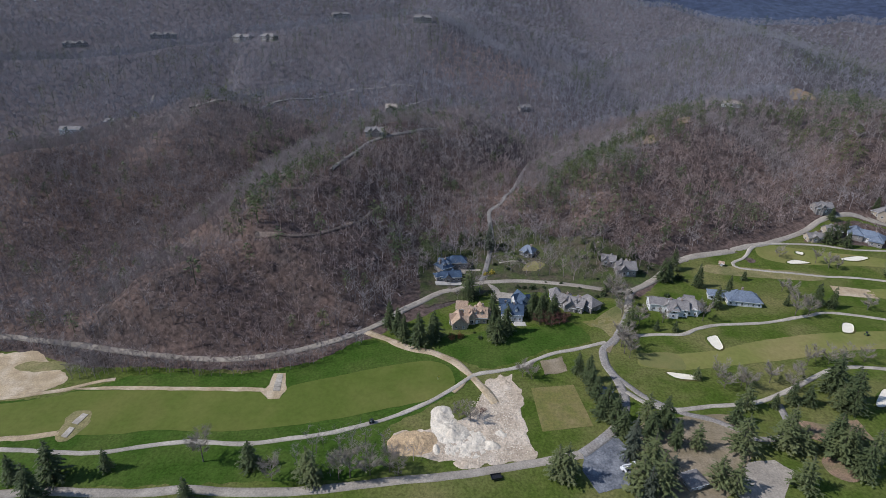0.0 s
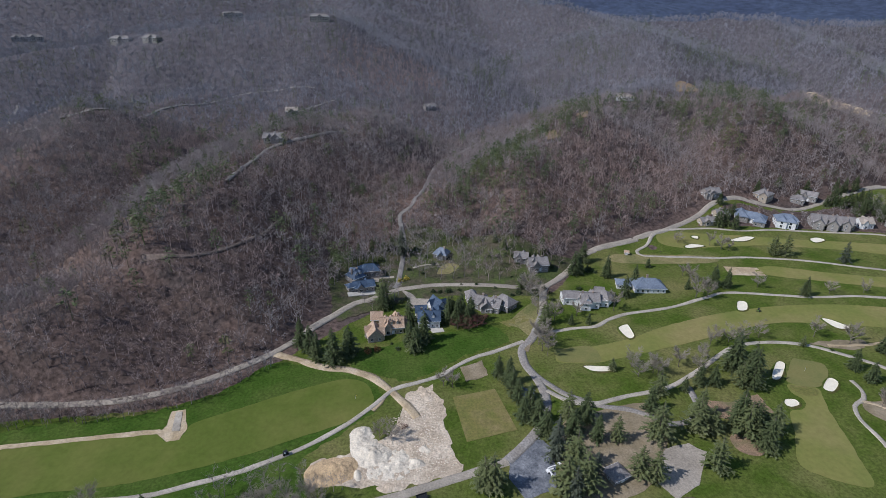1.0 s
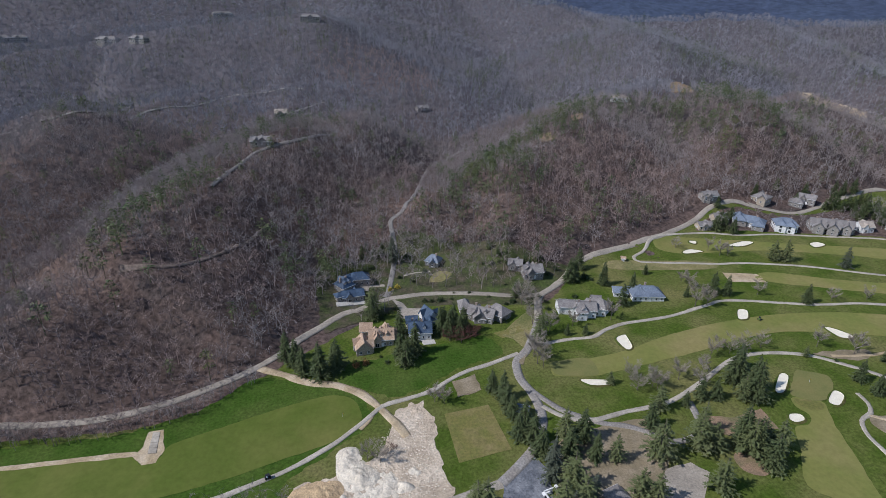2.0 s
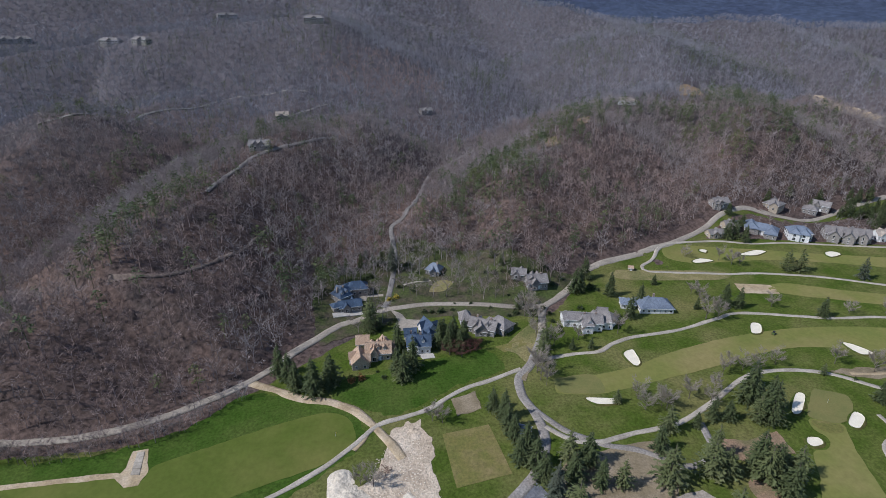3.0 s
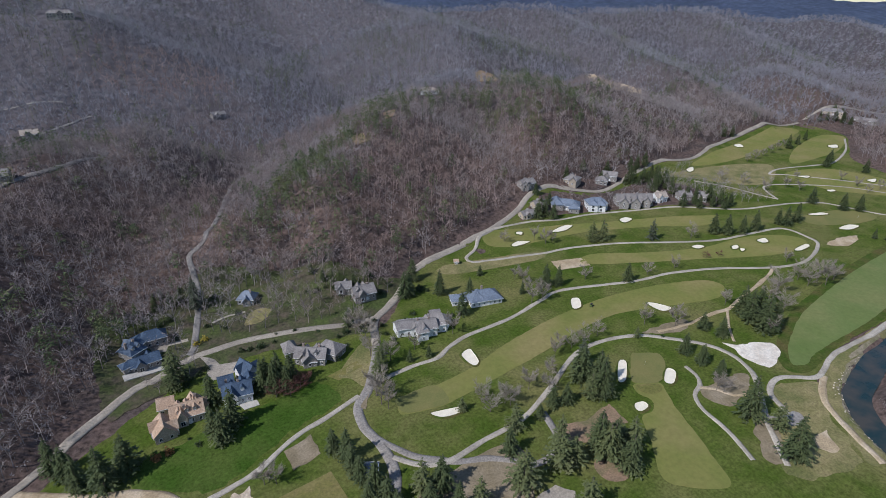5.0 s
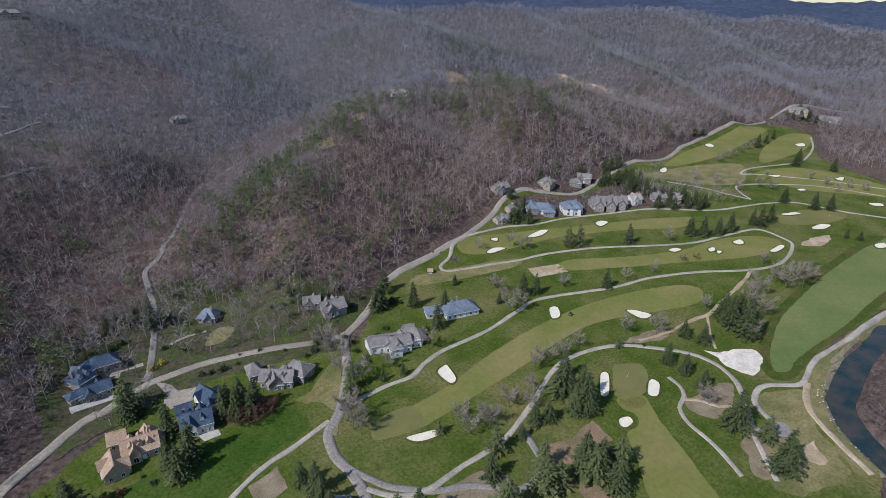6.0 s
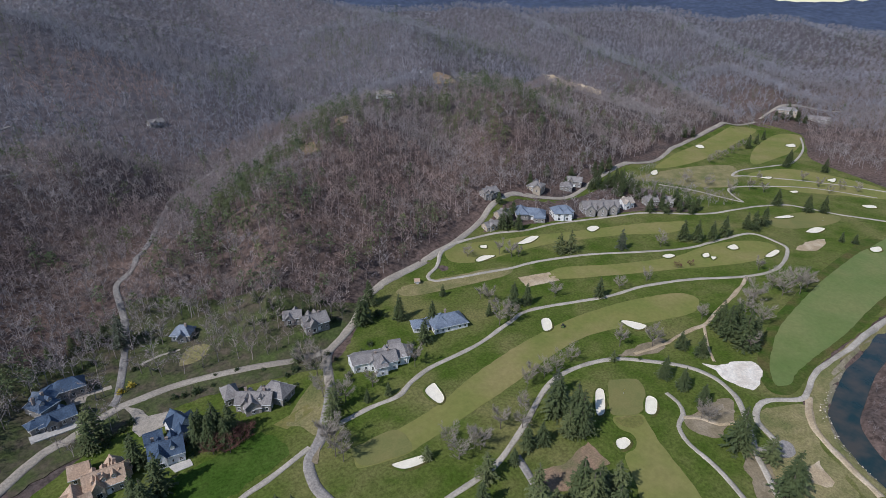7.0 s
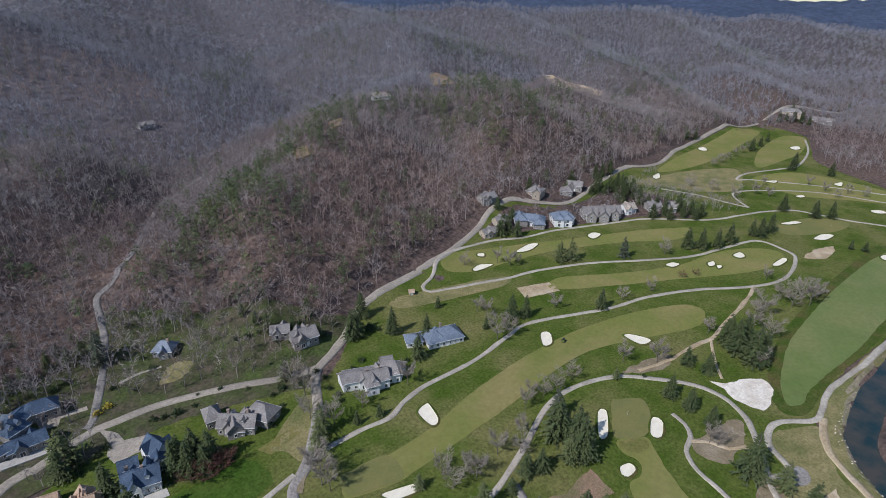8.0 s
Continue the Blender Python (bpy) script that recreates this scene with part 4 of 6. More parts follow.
DOOR_MESH = blocks("door", [(0, 0, 0, 1.1, 0.12, 2.1), (-0.62, 0.02, 0.05, 0.14, 0.16, 2.2), (0.62, 0.02, 0.05, 0.14, 0.16, 2.2), (0, 0.02, 1.15, 1.4, 0.16, 0.16)], TRIM)


def child(name, mesh, parent, m=None):
    ob = new(name, mesh)
    ob.parent = parent
    if m is not None:
        ob.matrix_basis = m
    return ob


def wing(house, a, b, width, eave, top, hip, wall_mat, roof_mat, windows=True, tall=False, base=None):
    """One roofed block of a house. a, b: the ends of its ridge in plan; heights over the ground."""
    o = house.location
    a, b = np.array(a, float), np.array(b, float)
    mid, d = (a + b) / 2, b - a
    ridge = float(np.hypot(*d))
    yaw = math.atan2(d[1], d[0])
    length = ridge + (0.5 if hip else 0)
    ground_z = float(land(*mid)) if base is None else base
    low = min(float(land(mid[0] + sx * length / 2, mid[1] + sy * length / 2)) for sx in (-.7, .7) for sy in (-.7, .7)) - 1.2
    place = Matrix.Translation((mid[0] - o.x, mid[1] - o.y, ground_z - o.z)) @ Matrix.Rotation(yaw, 4, "Z")
    L, W, low = length / 2, width / 2, min(low - ground_z, -0.5)
    v = box(0, 0, (eave + low) / 2, length, width, eave - low)
    f = list(BOX_FACES)
    if not hip:
        f[1] = (4, 5, 9, 8)
        v += [(-L, 0, top - 0.2), (L, 0, top - 0.2)]
        f = [f[0], f[2], f[4], (1, 2, 6, 9, 5), (3, 0, 4, 8, 7), (4, 5, 9, 8), (7, 8, 9, 6)]
    wall = child("wall", mesh_of("wall", v, f, wall_mat), house, place)
    e = 0.55
    x, y, x2 = L + e, W + e, (L - width * 0.42) if hip else L + e
    x2 = max(x2, 0.4)
    fall = (top - eave) / W * e
    z = eave - fall
    v = [(-x, -y, z), (x, -y, z), (x, y, z), (-x, y, z), (-x, -y, z + 0.22), (x, -y, z + 0.22), (x, y, z + 0.22), (-x, y, z + 0.22), (-x2, 0, top + 0.22), (x2, 0, top + 0.22), (-x2, 0, top), (x2, 0, top)]
    f = [(0, 1, 5, 4), (2, 3, 7, 6), (4, 5, 9, 8), (6, 7, 8, 9)]
    if hip:
        f += [(1, 2, 6, 5), (3, 0, 4, 7), (5, 6, 9), (7, 4, 8), (0, 3, 2, 1)]
    else:
        f += [(1, 11, 9, 5), (11, 2, 6, 9), (10, 0, 4, 8), (3, 10, 8, 7), (0, 10, 11, 1), (10, 3, 2, 11)]
    roof = child("roof", mesh_of("roof", v, f, roof_mat), house, place)
    for side in (-1, 1):
        child("fascia", blocks("fascia", [(0, side * (y + 0.04), z + 0.1, 2 * x, 0.07, 0.26)], TRIM), roof)
    child("ridge_cap", blocks("ridge_cap", [(0, 0, top + 0.24, 2 * x2, 0.35, 0.12)], roof_mat), roof)
    if windows and length > 8.5 and not hip:
        for side in (-1, 1):
            gx, gw, gz = side * L * 0.35, 1.9, eave + (top - eave) * 0.8
            v = [(gx - gw, side * (W - 0.5), -0.5), (gx + gw, side * (W - 0.5), -0.5), (gx + gw, side * (W + 0.9), -0.5), (gx - gw, side * (W + 0.9), -0.5)]
            v += [(p[0], p[1], eave - 0.1) for p in v] + [(gx, side * (W - 0.5), gz), (gx, side * (W + 0.9), gz)]
            bay = child("bay", mesh_of("bay", v, [(2, 3, 7, 9, 6), (0, 3, 7, 4), (1, 2, 6, 5), (4, 7, 9, 8), (5, 6, 9, 8), (0, 1, 5, 8, 4)], wall_mat), house, place)
            t, y0, y1 = 0.18, side * (W * 0.05), side * (W + 1.3)
            s = [(gx - gw - 0.35, eave - 0.35), (gx, gz + 0.12), (gx + gw + 0.35, eave - 0.35)]
            v = [(q[0], y, q[1] + k * t) for y in (y0, y1) for k in (0, 1) for q in s]
            child("bay_roof", mesh_of("bay_roof", v, [(3, 4, 10, 9), (4, 5, 11, 10), (0, 6, 7, 1), (1, 7, 8, 2), (6, 9, 10, 7), (7, 10, 11, 8), (0, 3, 9, 6), (2, 8, 11, 5), (0, 1, 4, 3), (1, 2, 5, 4)], roof_mat), bay)
            m = Matrix.Translation((gx, side * (W + 0.94), 1.5)) @ Matrix.Rotation(0 if side > 0 else math.pi, 4, "Z")
            child("pane", WINDOW_TALL[1], child("window", WINDOW_TALL[0], bay, m))
    if windows:
        frame_mesh, pane_mesh = WINDOW_TALL if tall else WINDOW_SMALL
        n = max(1, int(length / 2.9))
        for level in range(2 if eave > 4.6 else 1):
            for side in (-1, 1):
                for k in range(n):
                    m = Matrix.Translation(((k + 0.5) / n * length - L, side * (W + 0.03), 1.6 + 2.8 * level)) @ Matrix.Rotation(0 if side > 0 else math.pi, 4, "Z")
                    child("pane", pane_mesh, child("window", frame_mesh, wall, m))
            for side in (-1, 1):
                for k in range(max(1, int(width / 3.6))):
                    m = Matrix.Translation((side * (L + 0.03), (k + 0.5) / max(1, int(width / 3.6)) * width - W, 1.6 + 2.8 * level)) @ Matrix.Rotation(-side * math.pi / 2, 4, "Z")
                    child("pane", pane_mesh, child("window", frame_mesh, wall, m))
    return wall, roof, place, (L, W)


def house(label, wall_mat, roof_mat, wings, chimneys=((0.3, 0),), dormers=0, group="houses of the valley", clear=3.0, windows=True, door=True):
    """wings: ridge ends, width, eave height, ridge height, hipped or not. The first is the main one."""
    pts = np.array([p for w in wings for p in w[:2]])
    mid = pts.mean(0)
    h = new("house")
    h.location = (*mid, float(land(*mid)))
    bpy.context.view_layer.update()
    tagged(h, label, "house", group)
    for k, (a, b, width, eave, top, hip) in enumerate(wings):
        wall, roof, place, (L, W) = wing(h, a, b, width, eave, top + 0.031 * k, hip, wall_mat, roof_mat, windows, tall=(eave > 5.5))
        m = np.add(a, b) / 2
        CLEARINGS.append((m[0], m[1], L * 0.8 + clear))
        if k == 0:
            for s, side in chimneys:
                child("chimney", blocks("chimney", [(0, 0, 0, 1.0, 0.7, 3.0), (0, 0, 1.5, 1.2, 0.9, 0.18), (-0.22, 0, 1.7, 0.26, 0.26, 0.35), (0.22, 0, 1.7, 0.26, 0.26, 0.35)], BRICK), h,
                      place @ Matrix.Translation((s * L * 1.4, side * W * 0.4, top - 0.6)))
            if door:
                child("door", DOOR_MESH, wall, Matrix.Translation((0.11 * L, -W - 0.05, 1.05)) @ Matrix.Rotation(math.pi, 4, "Z"))
            for j, side in [(j, side) for j in range(dormers) for side in (-1, 1)]:
                x = ((j + 0.5) / dormers - 0.5) * L * 1.5
                z = (eave + top) / 2
                turn = Matrix.Rotation(0 if side < 0 else math.pi, 4, "Z")
                v = [(-0.8, -1.1, -1), (0.8, -1.1, -1), (0.8, 1.4, -1), (-0.8, 1.4, -1), (-0.8, -1.1, 0.6), (0.8, -1.1, 0.6), (0.8, 1.4, 0.6), (-0.8, 1.4, 0.6), (0, -1.1, 1.3), (0, 1.4, 1.3)]
                dm = child("dormer", mesh_of("dormer", v, [(0, 1, 5, 8, 4), (1, 2, 6, 5), (3, 0, 4, 7), (2, 3, 7, 9, 6), (4, 8, 9, 7), (5, 6, 9, 8)], wall_mat), roof, Matrix.Translation((x, side * W * 0.5, z)) @ turn)
                child("dormer_roof", mesh_of("dormer_roof", [(-1, -1.3, 0.5), (0, -1.3, 1.38), (1, -1.3, 0.5), (-1, 1.5, 0.5), (0, 1.5, 1.38), (1, 1.5, 0.5), (-1, -1.3, 0.65), (0, -1.3, 1.55), (1, -1.3, 0.65), (-1, 1.5, 0.65), (0, 1.5, 1.55), (1, 1.5, 0.65)],
                      [(0, 1, 7, 6), (1, 2, 8, 7), (6, 7, 10, 9), (7, 8, 11, 10), (0, 6, 9, 3), (2, 5, 11, 8), (3, 9, 10, 4), (4, 10, 11, 5), (0, 3, 4, 1), (1, 4, 5, 2)], roof_mat), roof, Matrix.Translation((x, side * W * 0.5, z)) @ turn)
                child("window", WINDOW_SMALL[0], roof, Matrix.Translation((x, side * (W * 0.5 + 1.13), z - 0.1)) @ turn @ Matrix.Rotation(math.pi, 4, "Z") @ Matrix.Scale(0.75, 4))
    return h


house("large blue-slate-roofed stone mansion round a gravel court", WALL_STONE, ROOF_BLUE, [
    ((5.1, 314.3), (11.3, 318.5), 9, 5.2, 8.8, True), ((5.2, 316.0), (11.7, 325.6), 8, 4.2, 6.2, False), ((11.1, 325.7), (23.2, 326.0), 8, 4.5, 7.5, True), ((6.1, 307.7), (18.5, 309.4), 7, 3.6, 6.0, False), ((2.8, 306.3), (6.6, 307.8), 5, 3.2, 4.4, True)], chimneys=((0.2, 0), (-0.5, 0)), dormers=2)
house("tan-shingled rambling house with gabled wings", WALL_TAN, ROOF_TAN, [
    ((18.5, 264.9), (30.9, 264.2), 9, 4.2, 8.0, False), ((14.8, 263.9), (15.3, 254.6), 8, 3.8, 7.4, False), ((14.5, 274.2), (20.6, 273.5), 7, 3.6, 6.4, False), ((27.6, 271.6), (29.6, 263.0), 6, 3.8, 6.8, False)], chimneys=((-0.1, -1.5), (0.45, 1.5)), dormers=3)
house("blue-slate-roofed white house with a gabled coach wing", WALL_WHITE, ROOF_BLUE, [
    ((39.8, 267.1), (51.4, 265.4), 9.5, 4.6, 8.4, False), ((50.9, 282.8), (54.4, 274.4), 7, 4.4, 8.2, False), ((39.5, 276.3), (45.5, 275.9), 6.5, 3.6, 6.2, False), ((52.5, 276.2), (51.8, 269.6), 6, 3.6, 6.4, False)], chimneys=((0.1, 0), (-0.5, 1)), dormers=2)
house("small grey-green roofed house at the edge of the woods", WALL_STONE, ROOF_SLATE, [
    ((63.7, 344.8), (71.0, 340.1), 8, 3.5, 6.8, True), ((67.0, 343.9), (65.5, 337.3), 4, 3.2, 5.4, False)])
house("grey-shingled house with many gables and a white sunroom", WALL_STONE, ROOF_GREY, [
    ((76.2, 279.4), (88.3, 271.2), 8, 4.2, 7.4, False), ((71.7, 285.4), (77.1, 285.2), 9, 4.4, 7.9, True), ((81.0, 278.9), (79.5, 270.1), 6, 4.2, 6.9, False), ((88.5, 279.7), (94.9, 270.7), 9, 4.2, 7.8, True), ((86.0, 278.1), (84.8, 271.6), 5, 4.0, 6.5, False),
    ((78.4, 273.7), (83.3, 271.2), 4, 3.0, 3.6, True)], chimneys=((-0.4, 1), (0.35, 1)), dormers=2)
house("white clapboard house with grey shingle roofs and a glazed bay", WALL_WHITE, ROOF_GREY, [
    ((135.8, 268.6), (145.7, 266.4), 9, 5.0, 8.2, False), ((128.5, 274.5), (152.3, 266.7), 9, 4.6, 6.4, False), ((126.7, 274.4), (134.6, 273.3), 8.5, 4.6, 6.8, False), ((134.5, 265.3), (139.4, 264.2), 7, 5.0, 5.9, True), ((146.2, 273.4), (153.1, 265.4), 8.5, 5.0, 8.0, True), ((147.1, 274.3), (152.0, 272.7), 6, 4.6, 7.5, False)], chimneys=((0.25, 0), (-0.6, 0)))
house("long low house with a slate-grey roof and glazed porch", WALL_WHITE, ROOF_SLATE, [
    ((176.0, 280.9), (193.7, 277.1), 12, 3.4, 7.2, True), ((183.8, 284.9), (179.3, 275.1), 8, 3.4, 6.8, True), ((167.7, 285.8), (174.7, 283.3), 8, 3.0, 5.0, True)], chimneys=((0.0, 1.2),))
house("grey stone house half hidden among the trees", WALL_STONE, ROOF_GREY, [
    ((118.6, 312.2), (130.9, 312.1), 9, 4.2, 7.8, False), ((112.2, 321.5), (120.3, 318.4), 7, 3.2, 5.6, False), ((123.6, 316.8), (121.0, 309.3), 6, 4.0, 7.2, False)])
house("stone house at the foot of the woods", WALL_STONE, ROOF_GREY, [((297.0, 390.9), (309.9, 391.2), 9, 4.0, 7.0, False), ((303.6, 394.3), (298.7, 386.6), 6, 4.0, 6.5, False)])
house("grey hip-roofed house beside the lane", WALL_TAN, ROOF_GREY, [((353.1, 397.8), (358.4, 387.5), 12, 4.4, 7.4, True), ((361.8, 399.4), (350.1, 386.3), 6, 4.2, 6.9, False)])
house("grey-walled house on the wooded slope", WALL_STONE, ROOF_GREY, [((396.2, 396.7), (404.4, 386.3), 10, 5.0, 7.8, False), ((383.3, 390.9), (389.4, 383.5), 9, 4.2, 6.8, True)])
house("pale gabled house beside the lane bend", WALL_TAN, ROOF_GREY, [((291.4, 366.3), (301.5, 365.0), 9, 4.2, 7.2, False), ((274.1, 359.5), (287.5, 358.9), 7, 3.4, 5.6, False)])
house("long house with a pale blue-grey roof", WALL_STONE, ROOF_SLATE, [
    ((312.8, 367.5), (327.3, 352.7), 13, 3.6, 7.2, True), ((318.6, 371.4), (309.9, 358.4), 9, 3.6, 6.8, True), ((328.5, 361.4), (318.3, 348.8), 8, 3.6, 6.5, True)])
house("tall white house with verandas and a blue-grey roof", WALL_WHITE, ROOF_SLATE, [
    ((335.5, 352.8), (348.9, 346.1), 11, 5.8, 9.2, True), ((342.9, 354.0), (334.2, 344.2), 7, 5.8, 8.6, True), ((348.3, 350.8), (339.5, 341.1), 7, 5.8, 8.5, True)])
house("long grey stone house with many gables", WALL_STONE, ROOF_GREY, [
    ((362.3, 347.8), (388.1, 333.9), 11, 5.0, 9.0, False), ((371.8, 347.5), (360.5, 336.7), 7, 5.0, 8.4, False), ((380.9, 343.2), (368.2, 331.6), 7, 5.0, 8.4, False), ((389.2, 339.2), (378.1, 329.4), 6, 5.0, 8.0, False)], chimneys=((-0.5, 0), (0.0, 0), (0.5, 0)))
house("house with a pale shake roof", WALL_WHITE, ROOF_PALE, [((394.3, 335.9), (404.3, 333.9), 9, 4.6, 7.8, False)])
house("grey roofed house among conifers", WALL_STONE, ROOF_GREY, [((415.9, 329.5), (425.3, 325.0), 9, 4.4, 7.4, False)])
house("grey roofed cottage among conifers", WALL_STONE, ROOF_GREY, [((430.2, 322.0), (433.6, 313.8), 9, 4.4, 7.4, False)])
house("grey-roofed house far down the valley", WALL_TAN, ROOF_GREY, [((819.9, 427.4), (831.1, 408.1), 10, 5.0, 8.0, True)], clear=8)
house("grey house far down the valley", WALL_STONE, ROOF_GREY, [((854.3, 401.5), (857.7, 376.4), 10, 4.6, 7.6, False)], clear=8)
house("white house high on the wooded hill", WALL_WHITE, ROOF_PALE, [((318.6, 598.4), (331.0, 594.8), 7.5, 4.2, 6.8, False), ((331.0, 600.0), (335.0, 592.0), 6, 3.8, 5.6, True)], clear=5)
for _a, _b in (((-639.0, 1039.0), (-619.4, 1043.7)), ((-617.2, 1045.0), (-602.9, 1044.0)), ((-504.8, 1081.9), (-486.0, 1086.0)), ((-484.0, 1086.0), (-463.1, 1091.5)), ((-317.7, 971.3), (-288.0, 958.0)), ((-257.9, 921.4), (-236.0, 908.9)), ((-203.7, 1275.0), (-169.8, 1292.4)), ((-23.5, 932.2), (4.5, 930.7))):
    house("large house on the far wooded ridge", WALL_STONE, ROOF_GREY, [(_a, _b, 11, 6.0, 9.5, True), (np.add(_a, _b) / 2 + (0, -7), np.add(_a, _b) / 2 + (0, 4), 8, 6.0, 9.2, False)], clear=11, group="houses on the far ridge")
house("pale house beside the hillside road", WALL_WHITE, ROOF_GREY, [((-436.6, 662.9), (-412.7, 663.6), 10, 4.6, 7.6, False)], clear=9)
house("grey house beside the hillside road", WALL_STONE, ROOF_GREY, [((-384.0, 668.0), (-362.0, 662.0), 10, 4.6, 7.6, False)], clear=9)
house("lone grey house on the wooded spur", WALL_STONE, ROOF_PALE, [((-50.5, 649.2), (-37.6, 650.2), 10, 5.5, 8.8, False), ((-46.5, 656.0), (-44.1, 643.0), 7, 5.0, 8.0, False)], clear=10)
house("low grey-roofed house beside the spur lane", WALL_STONE, ROOF_GREY, [((-56.0, 478.0), (-40.6, 476.5), 9, 3.6, 6.6, False), ((-48.0, 484.0), (-47.0, 472.0), 7, 3.4, 6.2, False)], clear=5)
house("small grey-roofed house hidden in the wooded hollow", WALL_STONE, ROOF_GREY, [((112.0, 688.4), (126.0, 693.2), 8, 3.6, 6.2, False)], clear=0)
house("small white cottage with a dark roof among the conifers", WALL_WHITE, ROOF_SLATE, [((76.1, 201.2), (81.9, 197.9), 5, 2.8, 4.6, False)], chimneys=(), clear=2)
house("open shelter with a grey hipped roof among pines", WALL_STONE, ROOF_GREY, [((95.4, 149.3), (102.2, 151.2), 6.5, 2.6, 4.4, True)], chimneys=(), clear=2)
house("small brown shelter beside the lane", WALL_TAN, ROOF_TAN, [((193.7, 325.2), (196.0, 324.1), 3, 2.0, 2.9, False)], chimneys=(), clear=2, windows=False)


# ---- woods ----
def twig(a, b, w, spin):
    """One thin tapered blade from a to b, as three corners."""
    a, b = np.array(a), np.array(b)
    d = b - a
    s = np.cross(d, [math.cos(spin), math.sin(spin), 0.4])
    s = s / (np.linalg.norm(s) + 1e-9) * w / 2
    return [a - s, a + s, b]


def stem(a, b, ra, rb, sides=3):
    """A tapered tube without ends, as triangles."""
    a, b = np.array(a, float), np.array(b, float)
    d = (b - a) / np.linalg.norm(b - a)
    u = np.cross(d, [0.3, 0.9, 0.1])
    u /= np.linalg.norm(u)
    v = np.cross(d, u)
    out = []
    for k in range(sides):
        p, q = 2 * math.pi * k / sides, 2 * math.pi * (k + 1) / sides
        e, f = math.cos(p) * u + math.sin(p) * v, math.cos(q) * u + math.sin(q) * v
        out += [a + ra * e, a + ra * f, b + rb * f, a + ra * e, b + rb * f, b + rb * e]
    return out


def bare_tree(rng, limbs, twigs, width):
    """Corners of a leafless tree one unit high: trunk, rising limbs, and a rounded crown of fine twigs."""
    lean = np.array((rng.uniform(-.04, .04), rng.uniform(-.04, .04), 0))
    out = stem((0, 0, -0.05), np.array((0, 0, 0.62)) + lean, 0.013, 0.005)
    for k in range(limbs):
        h = rng.uniform(0.24, 0.62)
        az = k * 2.4 + rng.uniform(-.5, .5)
        reach = rng.uniform(0.14, 0.34)
        a = np.array((0, 0, h)) + lean * h
        b = a + np.array((math.cos(az) * reach, math.sin(az) * reach, rng.uniform(0.18, 0.38)))
        b[2] = min(b[2], 0.95)
        out += twig(a, b, max(width, 0.01), rng.uniform(0, 6.28))
        for _ in range(max(1, twigs // limbs)):
            p = a + (b - a) * rng.uniform(0.3, 1.0)
            t = az + rng.uniform(-2.2, 2.2)
            r = rng.uniform(0.05, 0.17)
            q = p + np.array((math.cos(t) * r, math.sin(t) * r, rng.uniform(-0.02, 0.15)))
            out += twig(p, q, width * rng.uniform(0.7, 1.2), rng.uniform(0, 6.28))
    return np.array(out)


def tuft_tree(rng, blades, width):
    """Corners of a far leafless tree one unit high: a slight stem and a rounded crown of twig sprays."""
    out = twig((0, 0, -0.05), (0.01, 0, 0.55), 0.03, rng.uniform(0, 6.28))
    for k in range(blades):
        az = k * 2.4 + rng.uniform(-.5, .5)
        h, r = rng.uniform(0.3, 0.75), rng.uniform(0.08, 0.3)
        a = np.array((math.cos(az) * r * .4, math.sin(az) * r * .4, h))
        t = az + rng.uniform(-1.2, 1.2)
        e = rng.uniform(0.12, 0.26)
        b = a + np.array((math.cos(t) * e, math.sin(t) * e, rng.uniform(-0.02, 0.24)))
        b[2] = min(b[2], 1.0)
        out += twig(a, b, width * rng.uniform(.7, 1.3), rng.uniform(0, 6.28))
    return np.array(out)


def pine_tree(rng, clumps, width=0.2):
    """Corners of a hillside pine one unit high: a bare stem below an uneven egg of needle sprays."""
    out = stem((0, 0, -0.05), (0, 0, 0.9), 0.014, 0.004)
    foot = rng.uniform(0.25, 0.45)
    for k in range(clumps):
        h = foot + (1.0 - foot) * rng.random() ** 0.9
        s = (h - foot) / (1.02 - foot)
        r = width * (math.sin(math.pi * (0.2 + 0.8 * s)) ** 0.8) * rng.uniform(0.35, 1.1) + 0.02
        az = rng.uniform(0, 6.283)
        c = np.array((math.cos(az) * r, math.sin(az) * r, h))
        e = rng.uniform(0.03, 0.068)
        for _ in range(2):
            p = [c + e * np.array((rng.uniform(-1, 1), rng.uniform(-1, 1), rng.uniform(-.6, .6))) for _ in range(3)]
            out += p
    return np.array(out)


def planted(name, label, templates, x, y, size, mat, seed, sink=0.2):
    """All trees of one wood as one mesh."""
    rng = np.random.default_rng(seed)
    z = land(x, y) - sink
    pick = rng.integers(0, len(templates), len(x))
    parts = []
    for k, t in enumerate(templates):
        s = np.nonzero(pick == k)[0]
        a = rng.uniform(0, 6.283, len(s))
        w = size[s] * rng.uniform(0.85, 1.2, len(s))
        c, d = (np.cos(a) * w)[:, None], (np.sin(a) * w)[:, None]
        px = t[None, :, 0] * c - t[None, :, 1] * d + x[s][:, None]
        py = t[None, :, 0] * d + t[None, :, 1] * c + y[s][:, None]
        pz = t[None, :, 2] * size[s][:, None] + z[s][:, None]
        parts.append(np.stack([px, py, pz], -1).reshape(-1, 3))
    co = np.concatenate(parts)
    ob = bulk(name, co, np.arange(len(co)).reshape(-1, 3), mat)
    return tagged(ob, label, "woodland", kind="stuff")


